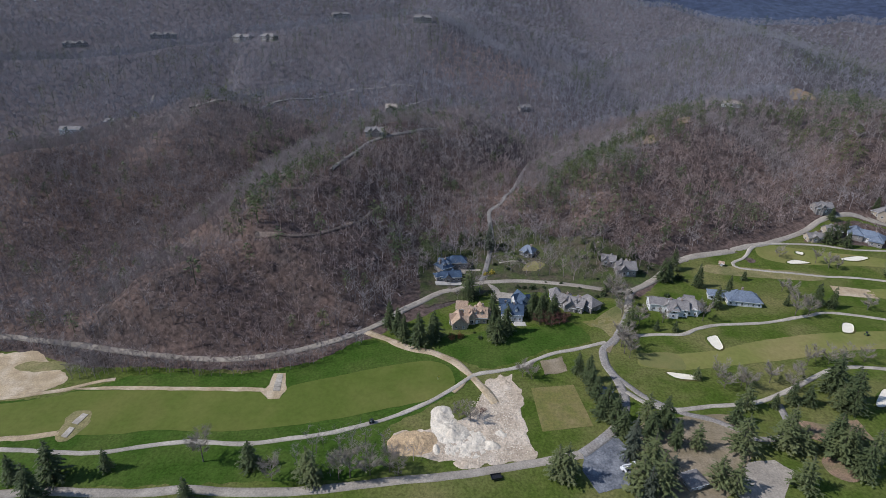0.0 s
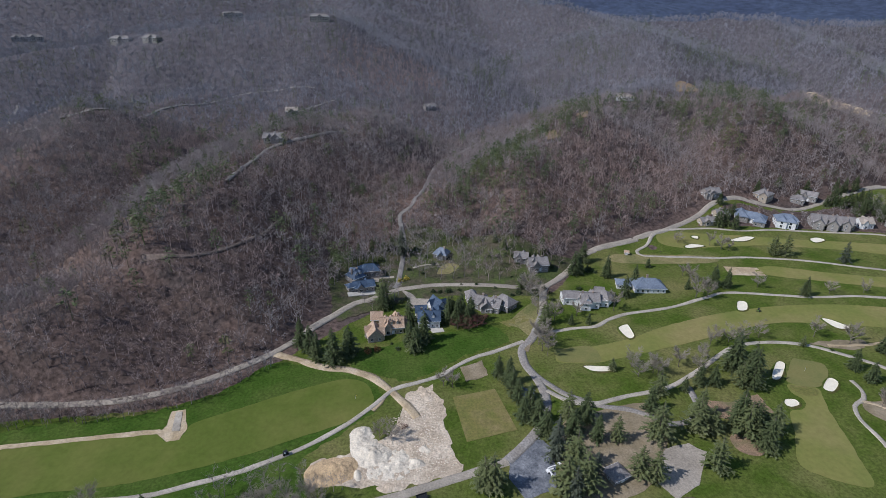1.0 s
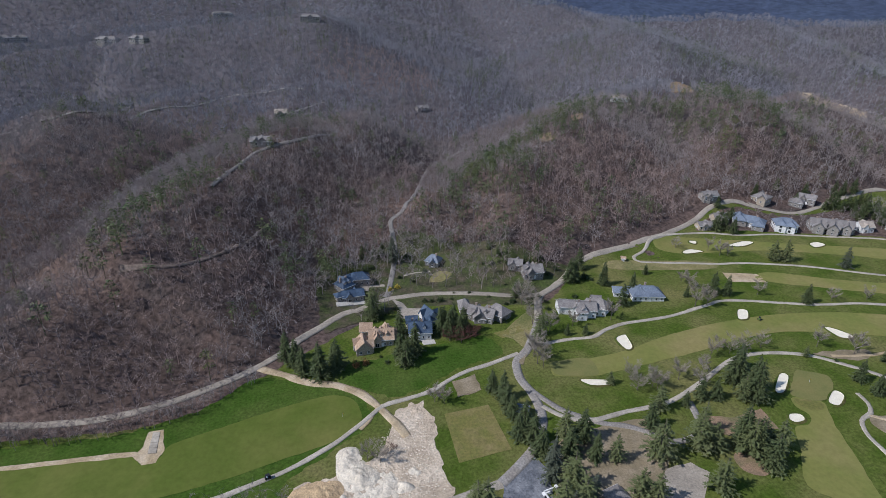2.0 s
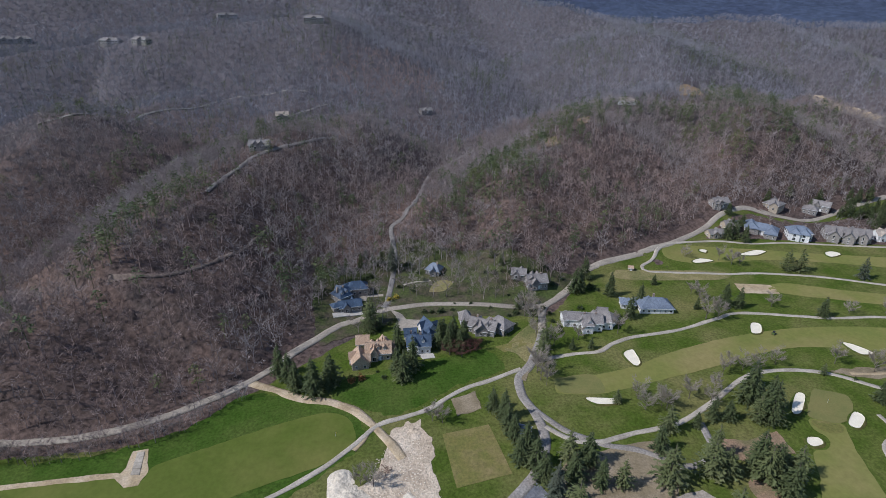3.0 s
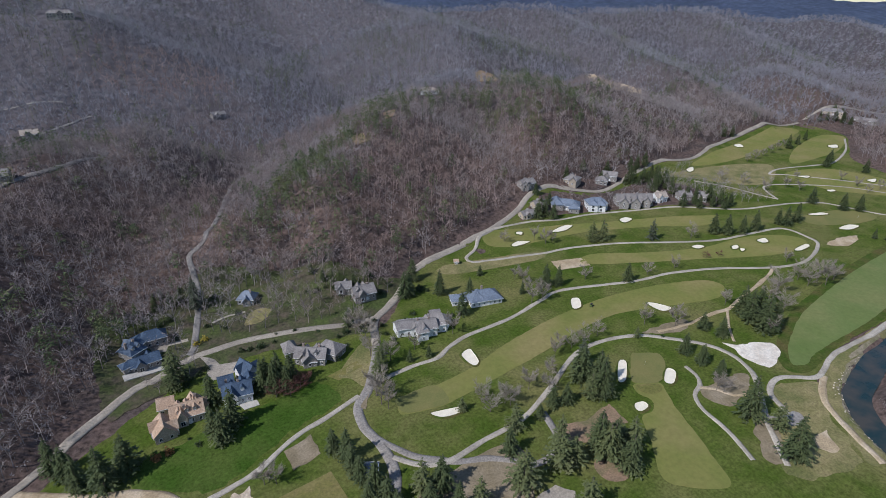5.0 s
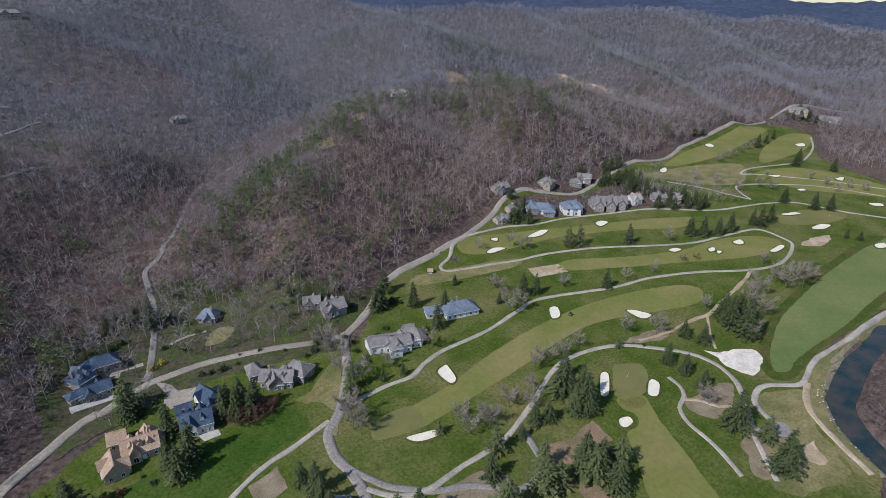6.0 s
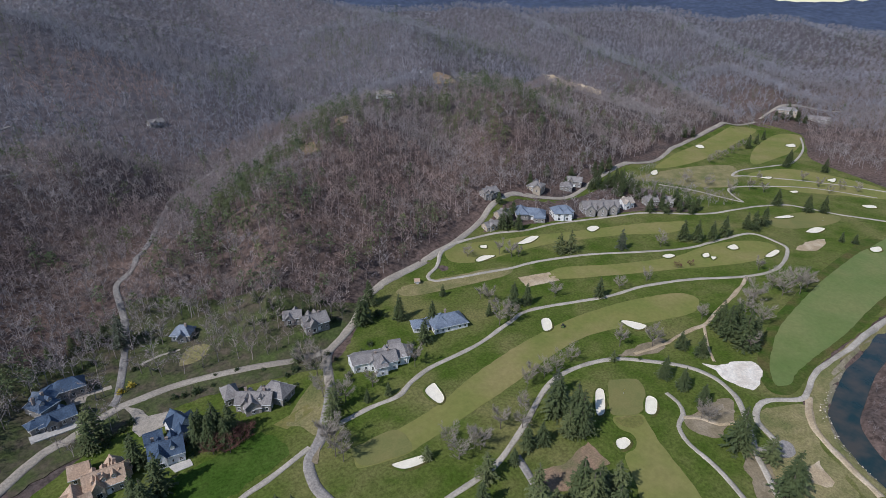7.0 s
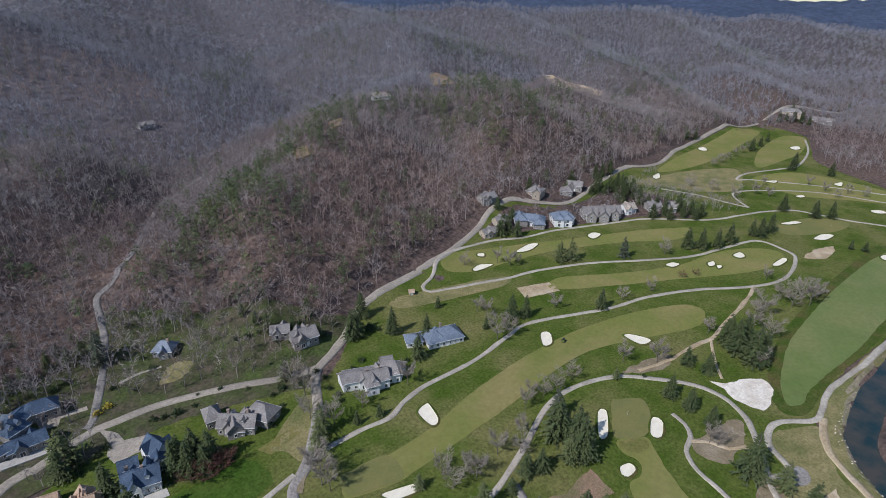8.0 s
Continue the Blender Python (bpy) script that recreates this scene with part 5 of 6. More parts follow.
def open_ground(x, y, margin=2.5):
    """True where a road, patch or building leaves no room for a forest tree."""
    r = np.zeros(np.shape(x), bool)
    for c, half in TRACKS:
        lo, hi = c.min(0) - 12, c.max(0) + 12
        k = np.nonzero((x > lo[0]) & (x < hi[0]) & (y > lo[1]) & (y < hi[1]))[0]
        if len(k):
            r[k] |= along(x[k], y[k], [tuple(p) for p in c[::2]] + [tuple(c[-1])])[0] < half + margin
    for o in PATCHES:
        r |= inside(x, y, o)
    for cx, cy, rad in CLEARINGS:
        r |= np.hypot(x - cx, y - cy) < rad
    return r


def scatter(seed, x0, x1, y0, y1, gap):
    rng = np.random.default_rng(seed)
    gx, gy = np.meshgrid(np.arange(x0, x1, gap), np.arange(y0, y1, gap))
    x = gx.ravel() + rng.uniform(-.5, .5, gx.size) * gap * 0.95
    y = gy.ravel() + rng.uniform(-.5, .5, gx.size) * gap * 0.95
    return x, y, rng


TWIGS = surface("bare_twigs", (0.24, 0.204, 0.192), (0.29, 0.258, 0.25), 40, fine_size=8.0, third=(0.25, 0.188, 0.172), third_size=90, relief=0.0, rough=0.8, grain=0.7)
# twig grey with the blue of distance haze painted into the colour
HAZY_TWIGS = surface("hazy_grey_twigs", (0.222, 0.218, 0.24), (0.272, 0.266, 0.292), 60, fine_size=11.0, third=(0.228, 0.206, 0.21), third_size=130, relief=0.0, rough=0.8, grain=0.55)
OAKS = surface("russet_twigs_with_dead_leaves", (0.27, 0.2, 0.178), (0.315, 0.242, 0.22), 26, fine_size=8.0, third=(0.235, 0.16, 0.14), third_size=60, relief=0.0, rough=0.8, grain=0.65)
NEEDLES = surface("pine_needles", (0.062, 0.09, 0.038), (0.098, 0.124, 0.055), 14, fine_size=3.5, third=(0.112, 0.12, 0.045), third_size=40, relief=0.0, rough=0.7)



WOOD_EDGE = [(-810, 262), (-231, 254), (-182, 246), (-134, 235), (-104, 230), (-77, 235), (-50, 247), (-27, 262), (10, 335), (54, 362), (95, 350), (140, 325), (166, 333), (216, 351), (290, 386), (327, 396), (498, 412), (700, 436), (796, 405), (837, 256), (1215, 175), (2300, 135)]


def wooded(x, y):
    """North of the lane at the hills' foot."""
    return y > np.interp(x, [p[0] for p in WOOD_EDGE], [p[1] for p in WOOD_EDGE])


_r = random.Random(5)
NEAR = [bare_tree(_r, 9, 90, 0.0105) for _ in range(9)]
MID = [bare_tree(_r, 6, 30, 0.025) for _ in range(8)]
FAR = [tuft_tree(_r, 15, 0.062) for _ in range(8)]
PINE_NEAR = [pine_tree(_r, 70, 0.19) for _ in range(7)]
PINE_FAR = [pine_tree(_r, 24, 0.22) for _ in range(6)]


def pine_share(x, y):
    """How piney the wood is: along dry crests and in patches."""
    v = ripple(x, y, 120, 21) * 0.6 + ripple(x, y, 47, 22) * 0.4
    s = np.clip((v - 0.05) * 0.6, 0.03, 0.4)
    for line, w, k in PINE_BELTS:
        s = np.maximum(s, k * np.exp(-(along(x, y, line)[0] / w) ** 2))
    return s


OAK_SLOPES = [[(211, 468), (244, 481), (273, 472), (289, 428), (288, 388), (251, 355), (209, 336), (153, 331), (107, 332), (103, 360), (126, 373), (167, 418)],
              [(-74, 333), (-46, 340), (-41, 313), (-49, 275), (-65, 258), (-92, 242), (-132, 237), (-131, 248), (-124, 285), (-100, 303)], [(29, 876), (139, 851), (149, 731), (49, 721), (-18, 818)]]
# lines along which pines stand, how wide, and their share there
PINE_BELTS = [([(-112, 311), (-102, 342), (-89, 367), (-78, 386)], 13, 0.95), ([(-63, 412), (-43, 477), (-6, 658), (45, 673)], 17, 0.4), ([(94, 391), (121, 428), (155, 465), (180, 466), (210, 478)], 19, 0.85), ([(107, 393), (130, 388), (147, 401)], 17, 0.75),
              ([(217, 495), (279, 555), (311, 555)], 24, 0.55), ([(366, 569), (363, 503), (362, 452)], 22, 0.6), ([(413, 572), (405, 492), (509, 538)], 30, 0.5), ([(452, 1007), (434, 875)], 38, 0.6), ([(537, 794), (650, 837), (714, 821)], 40, 0.5),
              ([(-225, 570), (-208, 578)], 9, 0.8), ([(-177, 632), (-154, 642)], 10, 0.8), ([(373, 529), (381, 468), (414, 456)], 20, 0.5), ([(787, 729), (782, 644), (1026, 726)], 45, 0.45), ([(1099, 684), (1297, 685)], 45, 0.45), ([(190, 750), (270, 942), (365, 1130)], 26, 0.4)]

for _k, (_x0, _x1, _y0, _y1, _gap, _trees, _pines, _h) in enumerate((
        (-446, 756, 202, 594, 5.9, NEAR, PINE_NEAR, 15.0), (-837, 1215, 594, 1107, 7.8, MID, PINE_FAR, 15.5),
        (-1485, 2295, 1107, 1900, 11.0, FAR, PINE_FAR, 16.5), (756, 1215, 162, 621, 8.8, MID, PINE_FAR, 16.2), (1215, 2295, 135, 1107, 11.0, FAR, PINE_FAR, 16.5))):
    _x, _y, _g = scatter(31 + _k, _x0, _x1, _y0, _y1, _gap)
    _ok = wooded(_x, _y)
    _x, _y = _x[_ok], _y[_ok]
    _ok = ~open_ground(_x, _y, 1.8) & (_x > -60 - 0.82 * _y)
    _x, _y = _x[_ok], _y[_ok]
    _size = _h * _g.uniform(0.65, 1.15, len(_x))
    _p = _g.random(len(_x)) < pine_share(_x, _y)
    _o = np.zeros(len(_x), bool)
    for _s in OAK_SLOPES:
        _o |= inside(_x + _g.normal(0, 9, len(_x)), _y + _g.normal(0, 9, len(_x)), np.array(_s))
    _o &= _g.random(len(_x)) < 0.85
    # beyond the nearest woods the twigs carry the painted haze
    planted("woods", "dense leafless grey-brown hardwood forest on the hillside", _trees, _x[~_p & ~_o], _y[~_p & ~_o], _size[~_p & ~_o], TWIGS if _k == 0 else HAZY_TWIGS, 60 + _k)
    if (_o & ~_p).any():
        planted("oak_woods", "russet oak forest holding some dead leaves", _trees, _x[_o & ~_p], _y[_o & ~_p], _size[_o & ~_p] * 0.9, OAKS, 75 + _k)
    if _p.any():
        planted("pine_woods", "dark green pines scattered through the hillside forest", _pines, _x[_p], _y[_p], _size[_p] * 1.05, NEEDLES, 90 + _k)

# saplings under the nearest woods
_x, _y, _g = scatter(57, -330, 330, 215, 560, 4.6)
_ok = wooded(_x, _y) & (_x > -60 - 0.82 * _y) & (_y < 560 - 0.3 * np.abs(_x))
_x, _y = _x[_ok], _y[_ok]
_ok = ~open_ground(_x, _y, 0.8)
_x, _y = _x[_ok], _y[_ok]
planted("undergrowth", "pale leafless saplings under the hillside forest", [tuft_tree(_r, 9, 0.05) for _ in range(6)], _x, _y, _g.uniform(3.5, 7.5, len(_x)), TWIGS, 58)

# leafless thickets and groves on the level ground
for _k, (_o, _gap, _h, _w) in enumerate((
        ([(-290.8, 253.2), (-230.6, 251.9), (-203.5, 246.5), (-180.3, 241.6), (-148.0, 234.2), (-123.6, 229.9), (-103.0, 227.1), (-81.2, 229.6), (-59.9, 237.1), (-37.9, 249.2), (-34.4, 245.0), (-58.1, 227.0), (-81.4, 219.4), (-100.1, 218.3), (-119.3, 218.8), (-139.1, 220.9), (-155.6, 221.3), (-161.2, 216.5), (-174.4, 218.6), (-188.7, 230.5), (-206.3, 241.7), (-285.6, 247.1)], 2.9, 10.5, "scrubby leafless thicket between lane and field"),
        ([(3.3, 329.7), (10.9, 347.1), (40.9, 372.7), (57.5, 379.6), (90.2, 361.9), (119.8, 343.2), (149.4, 324.5), (139.8, 304.5), (120.6, 301.1), (90.1, 305.8), (62.7, 312.2), (49.7, 314.6), (36.8, 322.8), (38.1, 344.5), (33.1, 317.5), (19.0, 310.1), (3.2, 301.7)], 6.2, 14.0, "leafless trees round the houses"),
        ([(3.2, 297.5), (18.7, 303.7), (30.2, 306.5), (39.8, 303.8), (33.0, 294.2), (12.9, 282.4), (3.2, 286.6)], 6.1, 12.2, "leafless trees between lane and houses"),
        ([(829.1, 388.2), (893.2, 375.7), (908.4, 340.1), (912.7, 267.4), (708.7, 209.6), (674.4, 256.1), (661.9, 283.5), (689.4, 320.8), (752.4, 359.0)], 8.5, 14.9, "leafless wood across the distant fairways"),
        ([(357.1, 146.4), (444.0, 138.3), (367.7, 106.8), (281.2, 95.8), (277.7, 113.9), (289.6, 125.8), (304.0, 135.3), (333.0, 140.7)], 5.0, 4.5, "pale leafless scrub on the river bank"),
        ([(-57.8, 173.5), (-30.4, 178.8), (-15.6, 169.1), (-1.8, 164.1), (-15.0, 157.1), (-36.6, 155.4), (-52.0, 156.4)], 6.1, 12.2, "leafless trees beside the gravel road"),
        ([(885.5, 461.5), (1022.0, 425.9), (946.6, 312.6), (896.3, 295.4), (897.6, 377.4), (835.6, 387.8), (820.4, 411.5)], 8.5, 14.0, "leafless trees beyond the distant fairways"),
        ([(296.8, 390.1), (342.5, 410.2), (377.5, 406.2), (415.3, 409.3), (462.4, 424.6), (505.2, 425.6), (489.7, 406.3), (436.6, 395.2), (384.3, 379.9), (357.2, 385.2), (332.3, 394.9), (302.7, 385.1)], 7.5, 12.0, "leafless trees above the far lane"),
        ([(276.0, 358.0), (300.0, 362.0), (330.0, 378.0), (352.0, 370.0), (380.0, 362.0), (415.0, 366.0), (438.0, 340.0), (430.0, 312.0), (396.0, 326.0), (350.0, 343.0), (310.0, 350.0)], 8.5, 9.5, "leafless trees between the far houses"),
        ([(442.1, 368.5), (505.8, 392.5), (496.1, 361.0), (480.1, 328.1), (480.1, 288.4), (444.2, 300.1), (415.8, 325.8), (419.2, 344.7)], 6.5, 12.2, "leafless trees behind the far houses"))):
    _o = np.array(_o)
    _x, _y, _g = scatter(131 + _k, *_o.min(0)[[0]], *_o.max(0)[[0]], *_o.min(0)[[1]], *_o.max(0)[[1]], _gap)
    _ok = inside(_x, _y, _o)
    _x, _y = _x[_ok], _y[_ok]
    _ok = ~open_ground(_x, _y, 1.2) & (along(_x, _y, RIVER)[0] > 7.5)
    _x, _y = _x[_ok], _y[_ok]
    _size = _h * _g.uniform(0.6, 1.15, len(_x))
    planted("thicket", _w, NEAR, _x, _y, _size, TWIGS, 160 + _k)


# ---- single trees of the golf course ----
BARK = surface("grey_bark", (0.16, 0.13, 0.11), (0.11, 0.09, 0.08), 0.6, fine_size=0.15, relief=0.6, depth=0.03)
SPRUCE = surface("dark_spruce_needles", (0.06, 0.082, 0.033), (0.096, 0.116, 0.045), 1.8, fine_size=0.7, third=(0.132, 0.138, 0.056), third_size=6, relief=0.0, rough=0.7)
WHITE_PINE = surface("olive_pine_needles", (0.1, 0.122, 0.048), (0.148, 0.162, 0.064), 1.8, fine_size=0.7, third=(0.19, 0.185, 0.092), third_size=5, relief=0.0, rough=0.7)
HEMLOCK = surface("grey_green_needles", (0.075, 0.09, 0.06), (0.1, 0.11, 0.075), 1.6, fine_size=0.5, relief=0.0, rough=0.7)
RUSSET = surface("russet_twigs", (0.16, 0.075, 0.06), (0.12, 0.06, 0.05), 1.5, fine_size=0.4, relief=0.0)
GREY_TWIG = surface("pale_grey_twigs", (0.31, 0.268, 0.225), (0.24, 0.205, 0.172), 2.5, fine_size=0.8, relief=0.0)
SHRUB = surface("dark_shrub_leaves", (0.035, 0.055, 0.022), (0.06, 0.08, 0.03), 0.8, fine_size=0.3, relief=0.0, rough=0.6)
YELLOW = surface("forsythia_bloom", (0.5, 0.38, 0.05), (0.36, 0.3, 0.06), 0.6, fine_size=0.2, relief=0.0)
ORANGE = surface("orange_shrub_leaves", (0.3, 0.13, 0.05), (0.2, 0.12, 0.05), 0.6, fine_size=0.2, relief=0.0)


def triangles(name, corners, mat):
    co = np.array(corners)
    ob = bulk(name, co, np.arange(len(co)).reshape(-1, 3), mat)
    me = ob.data
    bpy.data.objects.remove(ob)
    return me


def spruce_crown(rng, tiers, per, width, droop, ragged, foot):
    """Uneven whorls of boughs on a unit stem, each bough a spine bearing ragged sprays that hang and fan out."""
    out = []
    for k in range(tiers):
        s = k / (tiers - 1)
        h0 = foot + (0.985 - foot) * s
        for j in range(per if s < 0.8 else max(4, per - 4)):
            az = j * 6.283 / per + k * 1.1 + rng.uniform(-.35, .35)
            h = h0 + rng.uniform(-.022, .022) * (1 - s)
            r = (width * (1 - s) ** 0.75 * min(1, 0.6 + 2.2 * s) + 0.012) * rng.uniform(1 - ragged, 1 + ragged * 0.5)
            d, n = np.array((math.cos(az), math.sin(az), 0)), np.array((-math.sin(az), math.cos(az), 0))
            a = np.array((0, 0, h + 0.02))
            b = a + d * r + np.array((0, 0, -droop * r + rng.uniform(-.015, .015)))
            for q in range(13):
                u = rng.uniform(0.12, 1.04)
                p = a + (b - a) * u
                e = (r * 0.145 + 0.01) * rng.uniform(0.6, 1.6)
                t = rng.uniform(-1.5, 1.5)
                tip = p + (d * math.cos(t) + n * math.sin(t)) * e + np.array((0, 0, -e * rng.uniform(-0.1, 0.7)))
                w = (d * -math.sin(t) + n * math.cos(t)) * e * rng.uniform(0.22, 0.42)
                out += [p + w, p - w, tip]
            out += [a, b, a + (b - a) * 0.7 + np.array((0, 0, -0.03))]
    return out


def bare_crown(rng, limbs, spread, twigs, foot):
    out = []
    for k in range(limbs):
        h = foot + (0.62 - foot) * rng.random()
        az = k * 2.4 + rng.uniform(-.4, .4)
        a = np.array((0, 0, h))
        b = a + np.array((math.cos(az) * spread * rng.uniform(.5, 1), math.sin(az) * spread * rng.uniform(.5, 1), rng.uniform(0.14, 0.36)))
        b[2] = min(b[2], 0.96)
        out += stem(a, b, 0.006, 0.002)
        for _ in range(5):
            u = rng.uniform(0.3, 1.0)
            p = a + (b - a) * u
            az2 = az + rng.uniform(-1.3, 1.3)
            q = p + np.array((math.cos(az2) * spread * .45, math.sin(az2) * spread * .45, rng.uniform(0.04, 0.2)))
            out += stem(p, q, 0.003, 0.0012)
            for _ in range(twigs):
                v = rng.uniform(0.2, 1.0)
                o = p + (q - p) * v
                az3 = az2 + rng.uniform(-1.5, 1.5)
                out += twig(o, o + np.array((math.cos(az3) * rng.uniform(.03, .13), math.sin(az3) * rng.uniform(.03, .13), rng.uniform(-0.01, 0.14))), 0.0052, rng.uniform(0, 6.28))
    return out


def shrub_crown(rng, n):
    out = []
    for _ in range(n):
        az, el = rng.uniform(0, 6.283), math.asin(rng.uniform(0.05, 1))
        r = rng.uniform(0.55, 1.0) * (0.85 + 0.25 * math.sin(3 * az))
        c = np.array((math.cos(az) * math.cos(el) * 0.55, math.sin(az) * math.cos(el) * 0.55, math.sin(el) * 0.85)) * r
        out += [c + 0.12 * np.array((rng.uniform(-1, 1), rng.uniform(-1, 1), rng.uniform(-1, 1))) for _ in range(3)]
    return out


def tree_kind(name, label, trunk_top, trunk_r, crown, crown_mat, bark=None):
    thing = new(name)
    tagged(thing, label, name.replace("_", " "), name.replace("_", " ") + "s of the course")
    child("trunk", triangles("trunk", stem((0, 0, -0.03), (0, 0, trunk_top), trunk_r, trunk_r * 0.3, 6), bark or BARK), thing)
    child("crown", triangles("crown", crown, crown_mat), thing)
    return thing


_r = random.Random(77)
KINDS = {
    "s": [tree_kind("spruce_tree", "dark green conical spruce standing in the grass", 0.97, 0.016, spruce_crown(_r, 20, 10, w, 0.35, 0.4, 0.04), SPRUCE) for w in (0.29, 0.33, 0.26, 0.31)],
    "p": [tree_kind("pine_tree", "olive green white pine with upswept ragged boughs", 0.97, 0.016, spruce_crown(_r, 17, 9, w, d, 0.55, 0.06), WHITE_PINE) for w, d in ((0.33, 0.05), (0.36, -0.1), (0.3, 0.1))],
    "h": [tree_kind("hemlock_tree", "grey-green feathery conifer with drooping boughs", 0.97, 0.014, spruce_crown(_r, 18, 9, 0.25, 0.6, 0.6, 0.08), HEMLOCK)],
    "b": [tree_kind("bare_tree", "leafless grey tree with a fine spreading crown", 0.6, 0.016, bare_crown(_r, l, w, 26, 0.16), GREY_TWIG) for l, w in ((13, 0.28), (14, 0.33), (12, 0.26))],
    "r": [tree_kind("maple_tree", "low leafless tree with dense russet twigs", 0.5, 0.02, bare_crown(_r, 16, 0.46, 20, 0.1), RUSSET)],
    "d": [tree_kind("shrub", "rounded dark evergreen shrub beside the lawn", 0.4, 0.03, shrub_crown(_r, 260), SHRUB) for _ in range(2)],
    "y": [tree_kind("flowering_shrub", "yellow flowering shrub beside the drive", 0.4, 0.03, shrub_crown(_r, 220), YELLOW)],
    "o": [tree_kind("flowering_shrub", "orange leaved shrub on the lawn", 0.4, 0.03, shrub_crown(_r, 220), ORANGE)],
}
USED = set()


def plant(kind, height, spots, vary=0.14):
    """Plant trees of one kind about that high at spots in plan."""
    for x, y in spots:
        src = KINDS[kind][_r.randrange(len(KINDS[kind]))]
        h = height * _r.uniform(1 - vary, 1 + vary)
        w = h * _r.uniform(0.9, 1.15)
        m = Matrix.Translation((x, y, float(land(x, y)) - 0.1)) @ Matrix.Rotation(_r.uniform(0, 6.28), 4, "Z")
        if src.name in USED:
            t = copy_thing(src, m)
        else:
            USED.add(src.name)
            t = src
            t.matrix_basis = m
        t.scale = (w, w, h)


plant("s", 20, [(188.8, 191.7), (185.5, 199.2), (230.9, 145.1), (299.0, 189.5), (297.6, 180.1), (303.9, 178.5), (301.9, 195.7), (309.3, 190.9), (164.4, 159.3), (165.2, 151.0), (161.6, 163.8), (185.3, 185.7), (225.5, 122.9)])
plant("s", 12.54, [(244.4, 188.3), (244.6, 178.7), (270.5, 197.2), (273.1, 187.9), (243.1, 167.8), (162.6, 192.6), (168.7, 190.5), (-128.6, 163.4), (-72.7, 163.1), (-161.5, 158.7), (-92.2, 148.8), (130.5, 180.6)])
plant("s", 7.92, [(122.4, 250.1), (132.2, 248.8), (476.4, 208.0), (480.8, 201.1), (199.7, 304.6), (208.7, 273.4), (153.3, 189.7), (171.2, 192.7)])
plant("s", 18.48, [(-146.2, 158.8), (-147.7, 148.7), (-14.9, 245.0), (-6.8, 241.1), (1.0, 245.8), (-18.2, 251.8), (-23.2, 258.4), (34.6, 243.0), (32.1, 247.2), (40.1, 250.4), (63.0, 265.2), (58.4, 266.5), (68.3, 262.8)])
plant("s", 15.84, [(273.9, 252.8), (233.6, 270.3), (226.2, 273.3), (387.9, 264.4), (381.7, 271.0), (398.0, 259.2), (411.9, 258.3), (438.6, 256.8), (442.2, 252.6), (456.0, 252.8), (507.6, 268.8), (296.8, 348.1), (294.1, 355.3), (286.6, 354.5), (166.2, 272.5), (166.3, 297.0), (178.6, 283.9)])
plant("s", 14.52, [(433.2, 397.5), (443.0, 398.1), (456.4, 400.4), (440.4, 378.1), (436.3, 367.5), (422.0, 382.5), (426.5, 370.9), (433.6, 312.8), (437.6, 304.6), (425.6, 319.4), (422.5, 325.5), (441.1, 298.2), (678.6, 377.0), (705.3, 383.2), (652.5, 372.4), (619.0, 315.6), (635.2, 320.6), (634.8, 287.1), (514.4, 248.5), (522.9, 240.0), (836.2, 420.4), (838.3, 411.5), (962.1, 402.5)])
plant("s", 13.86, [(70.8, 215.8), (73.7, 203.2), (73.5, 186.4), (78.9, 182.9), (75.0, 198.2), (78.5, 192.5), (74.3, 210.1), (79.6, 175.7)])
plant("s", 15.84, [(56.2, 265.6), (60.4, 261.5), (65.6, 259.9), (64.4, 266.4), (34.9, 268.0), (21.5, 285.8), (160.0, 319.2), (151.1, 308.2), (147.7, 304.8), (99.3, 179.7), (90.9, 173.6), (99.7, 168.8)])
plant("s", 12, [(306.2, 381.6), (353.6, 398.1), (382.6, 408.0), (387.0, 389.0), (406.5, 401.0), (405.1, 377.1), (427.5, 351.1), (421.8, 340.0), (420.7, 332.2), (309.2, 368.3), (297.3, 364.0), (415.2, 370.5), (415.8, 359.1)])
plant("s", 10, [(108.0, 331.0), (111.3, 324.7), (122.3, 319.6), (133.6, 328.1), (132.0, 314.3), (104.1, 340.1), (34.6, 356.1), (28.7, 353.1), (24.9, 362.0), (21.2, 352.6), (108.2, 293.7), (7.0, 346.8), (11.9, 348.6)], 0.3)
plant("p", 18.5, [(50.4, 153.3), (47.4, 154.8), (85.0, 157.6), (76.9, 147.3), (83.9, 145.9), (124.9, 164.9), (142.9, 165.8), (138.4, 145.3)])
plant("p", 15.5, [(107.6, 167.0), (107.6, 148.4), (112.7, 145.7), (148.9, 164.1), (180.3, 187.7), (149.9, 173.4), (-46.1, 153.6), (-48.7, 156.3), (170.5, 162.9), (163.6, 164.7), (174.6, 158.6), (235.2, 134.9), (103.8, 245.6), (108.3, 253.0), (294.9, 305.0), (302.7, 302.6)])
plant("h", 18.5, [(79.1, 163.5), (78.8, 143.6), (89.6, 149.5), (82.2, 169.3), (334.6, 286.2), (193.5, 207.1), (40.7, 346.9), (41.1, 351.0)])
plant("p", 17, [(23.0, 293.5), (139.8, 189.6), (162.0, 159.5), (92.3, 181.9)])
plant("s", 13, [(797.0, 416.8), (804.1, 411.7), (810.9, 405.8), (816.0, 398.3), (820.8, 391.1), (623.4, 432.1), (636.5, 429.7)])
plant("s", 15, [(410.3, 377.1), (424.0, 373.3), (441.4, 374.2), (424.4, 358.3), (436.8, 359.4), (430.0, 347.1), (414.1, 352.2)])
plant("s", 12, [(406.3, 316.6), (418.4, 314.6), (414.7, 307.4), (426.6, 304.1), (431.0, 296.3)])
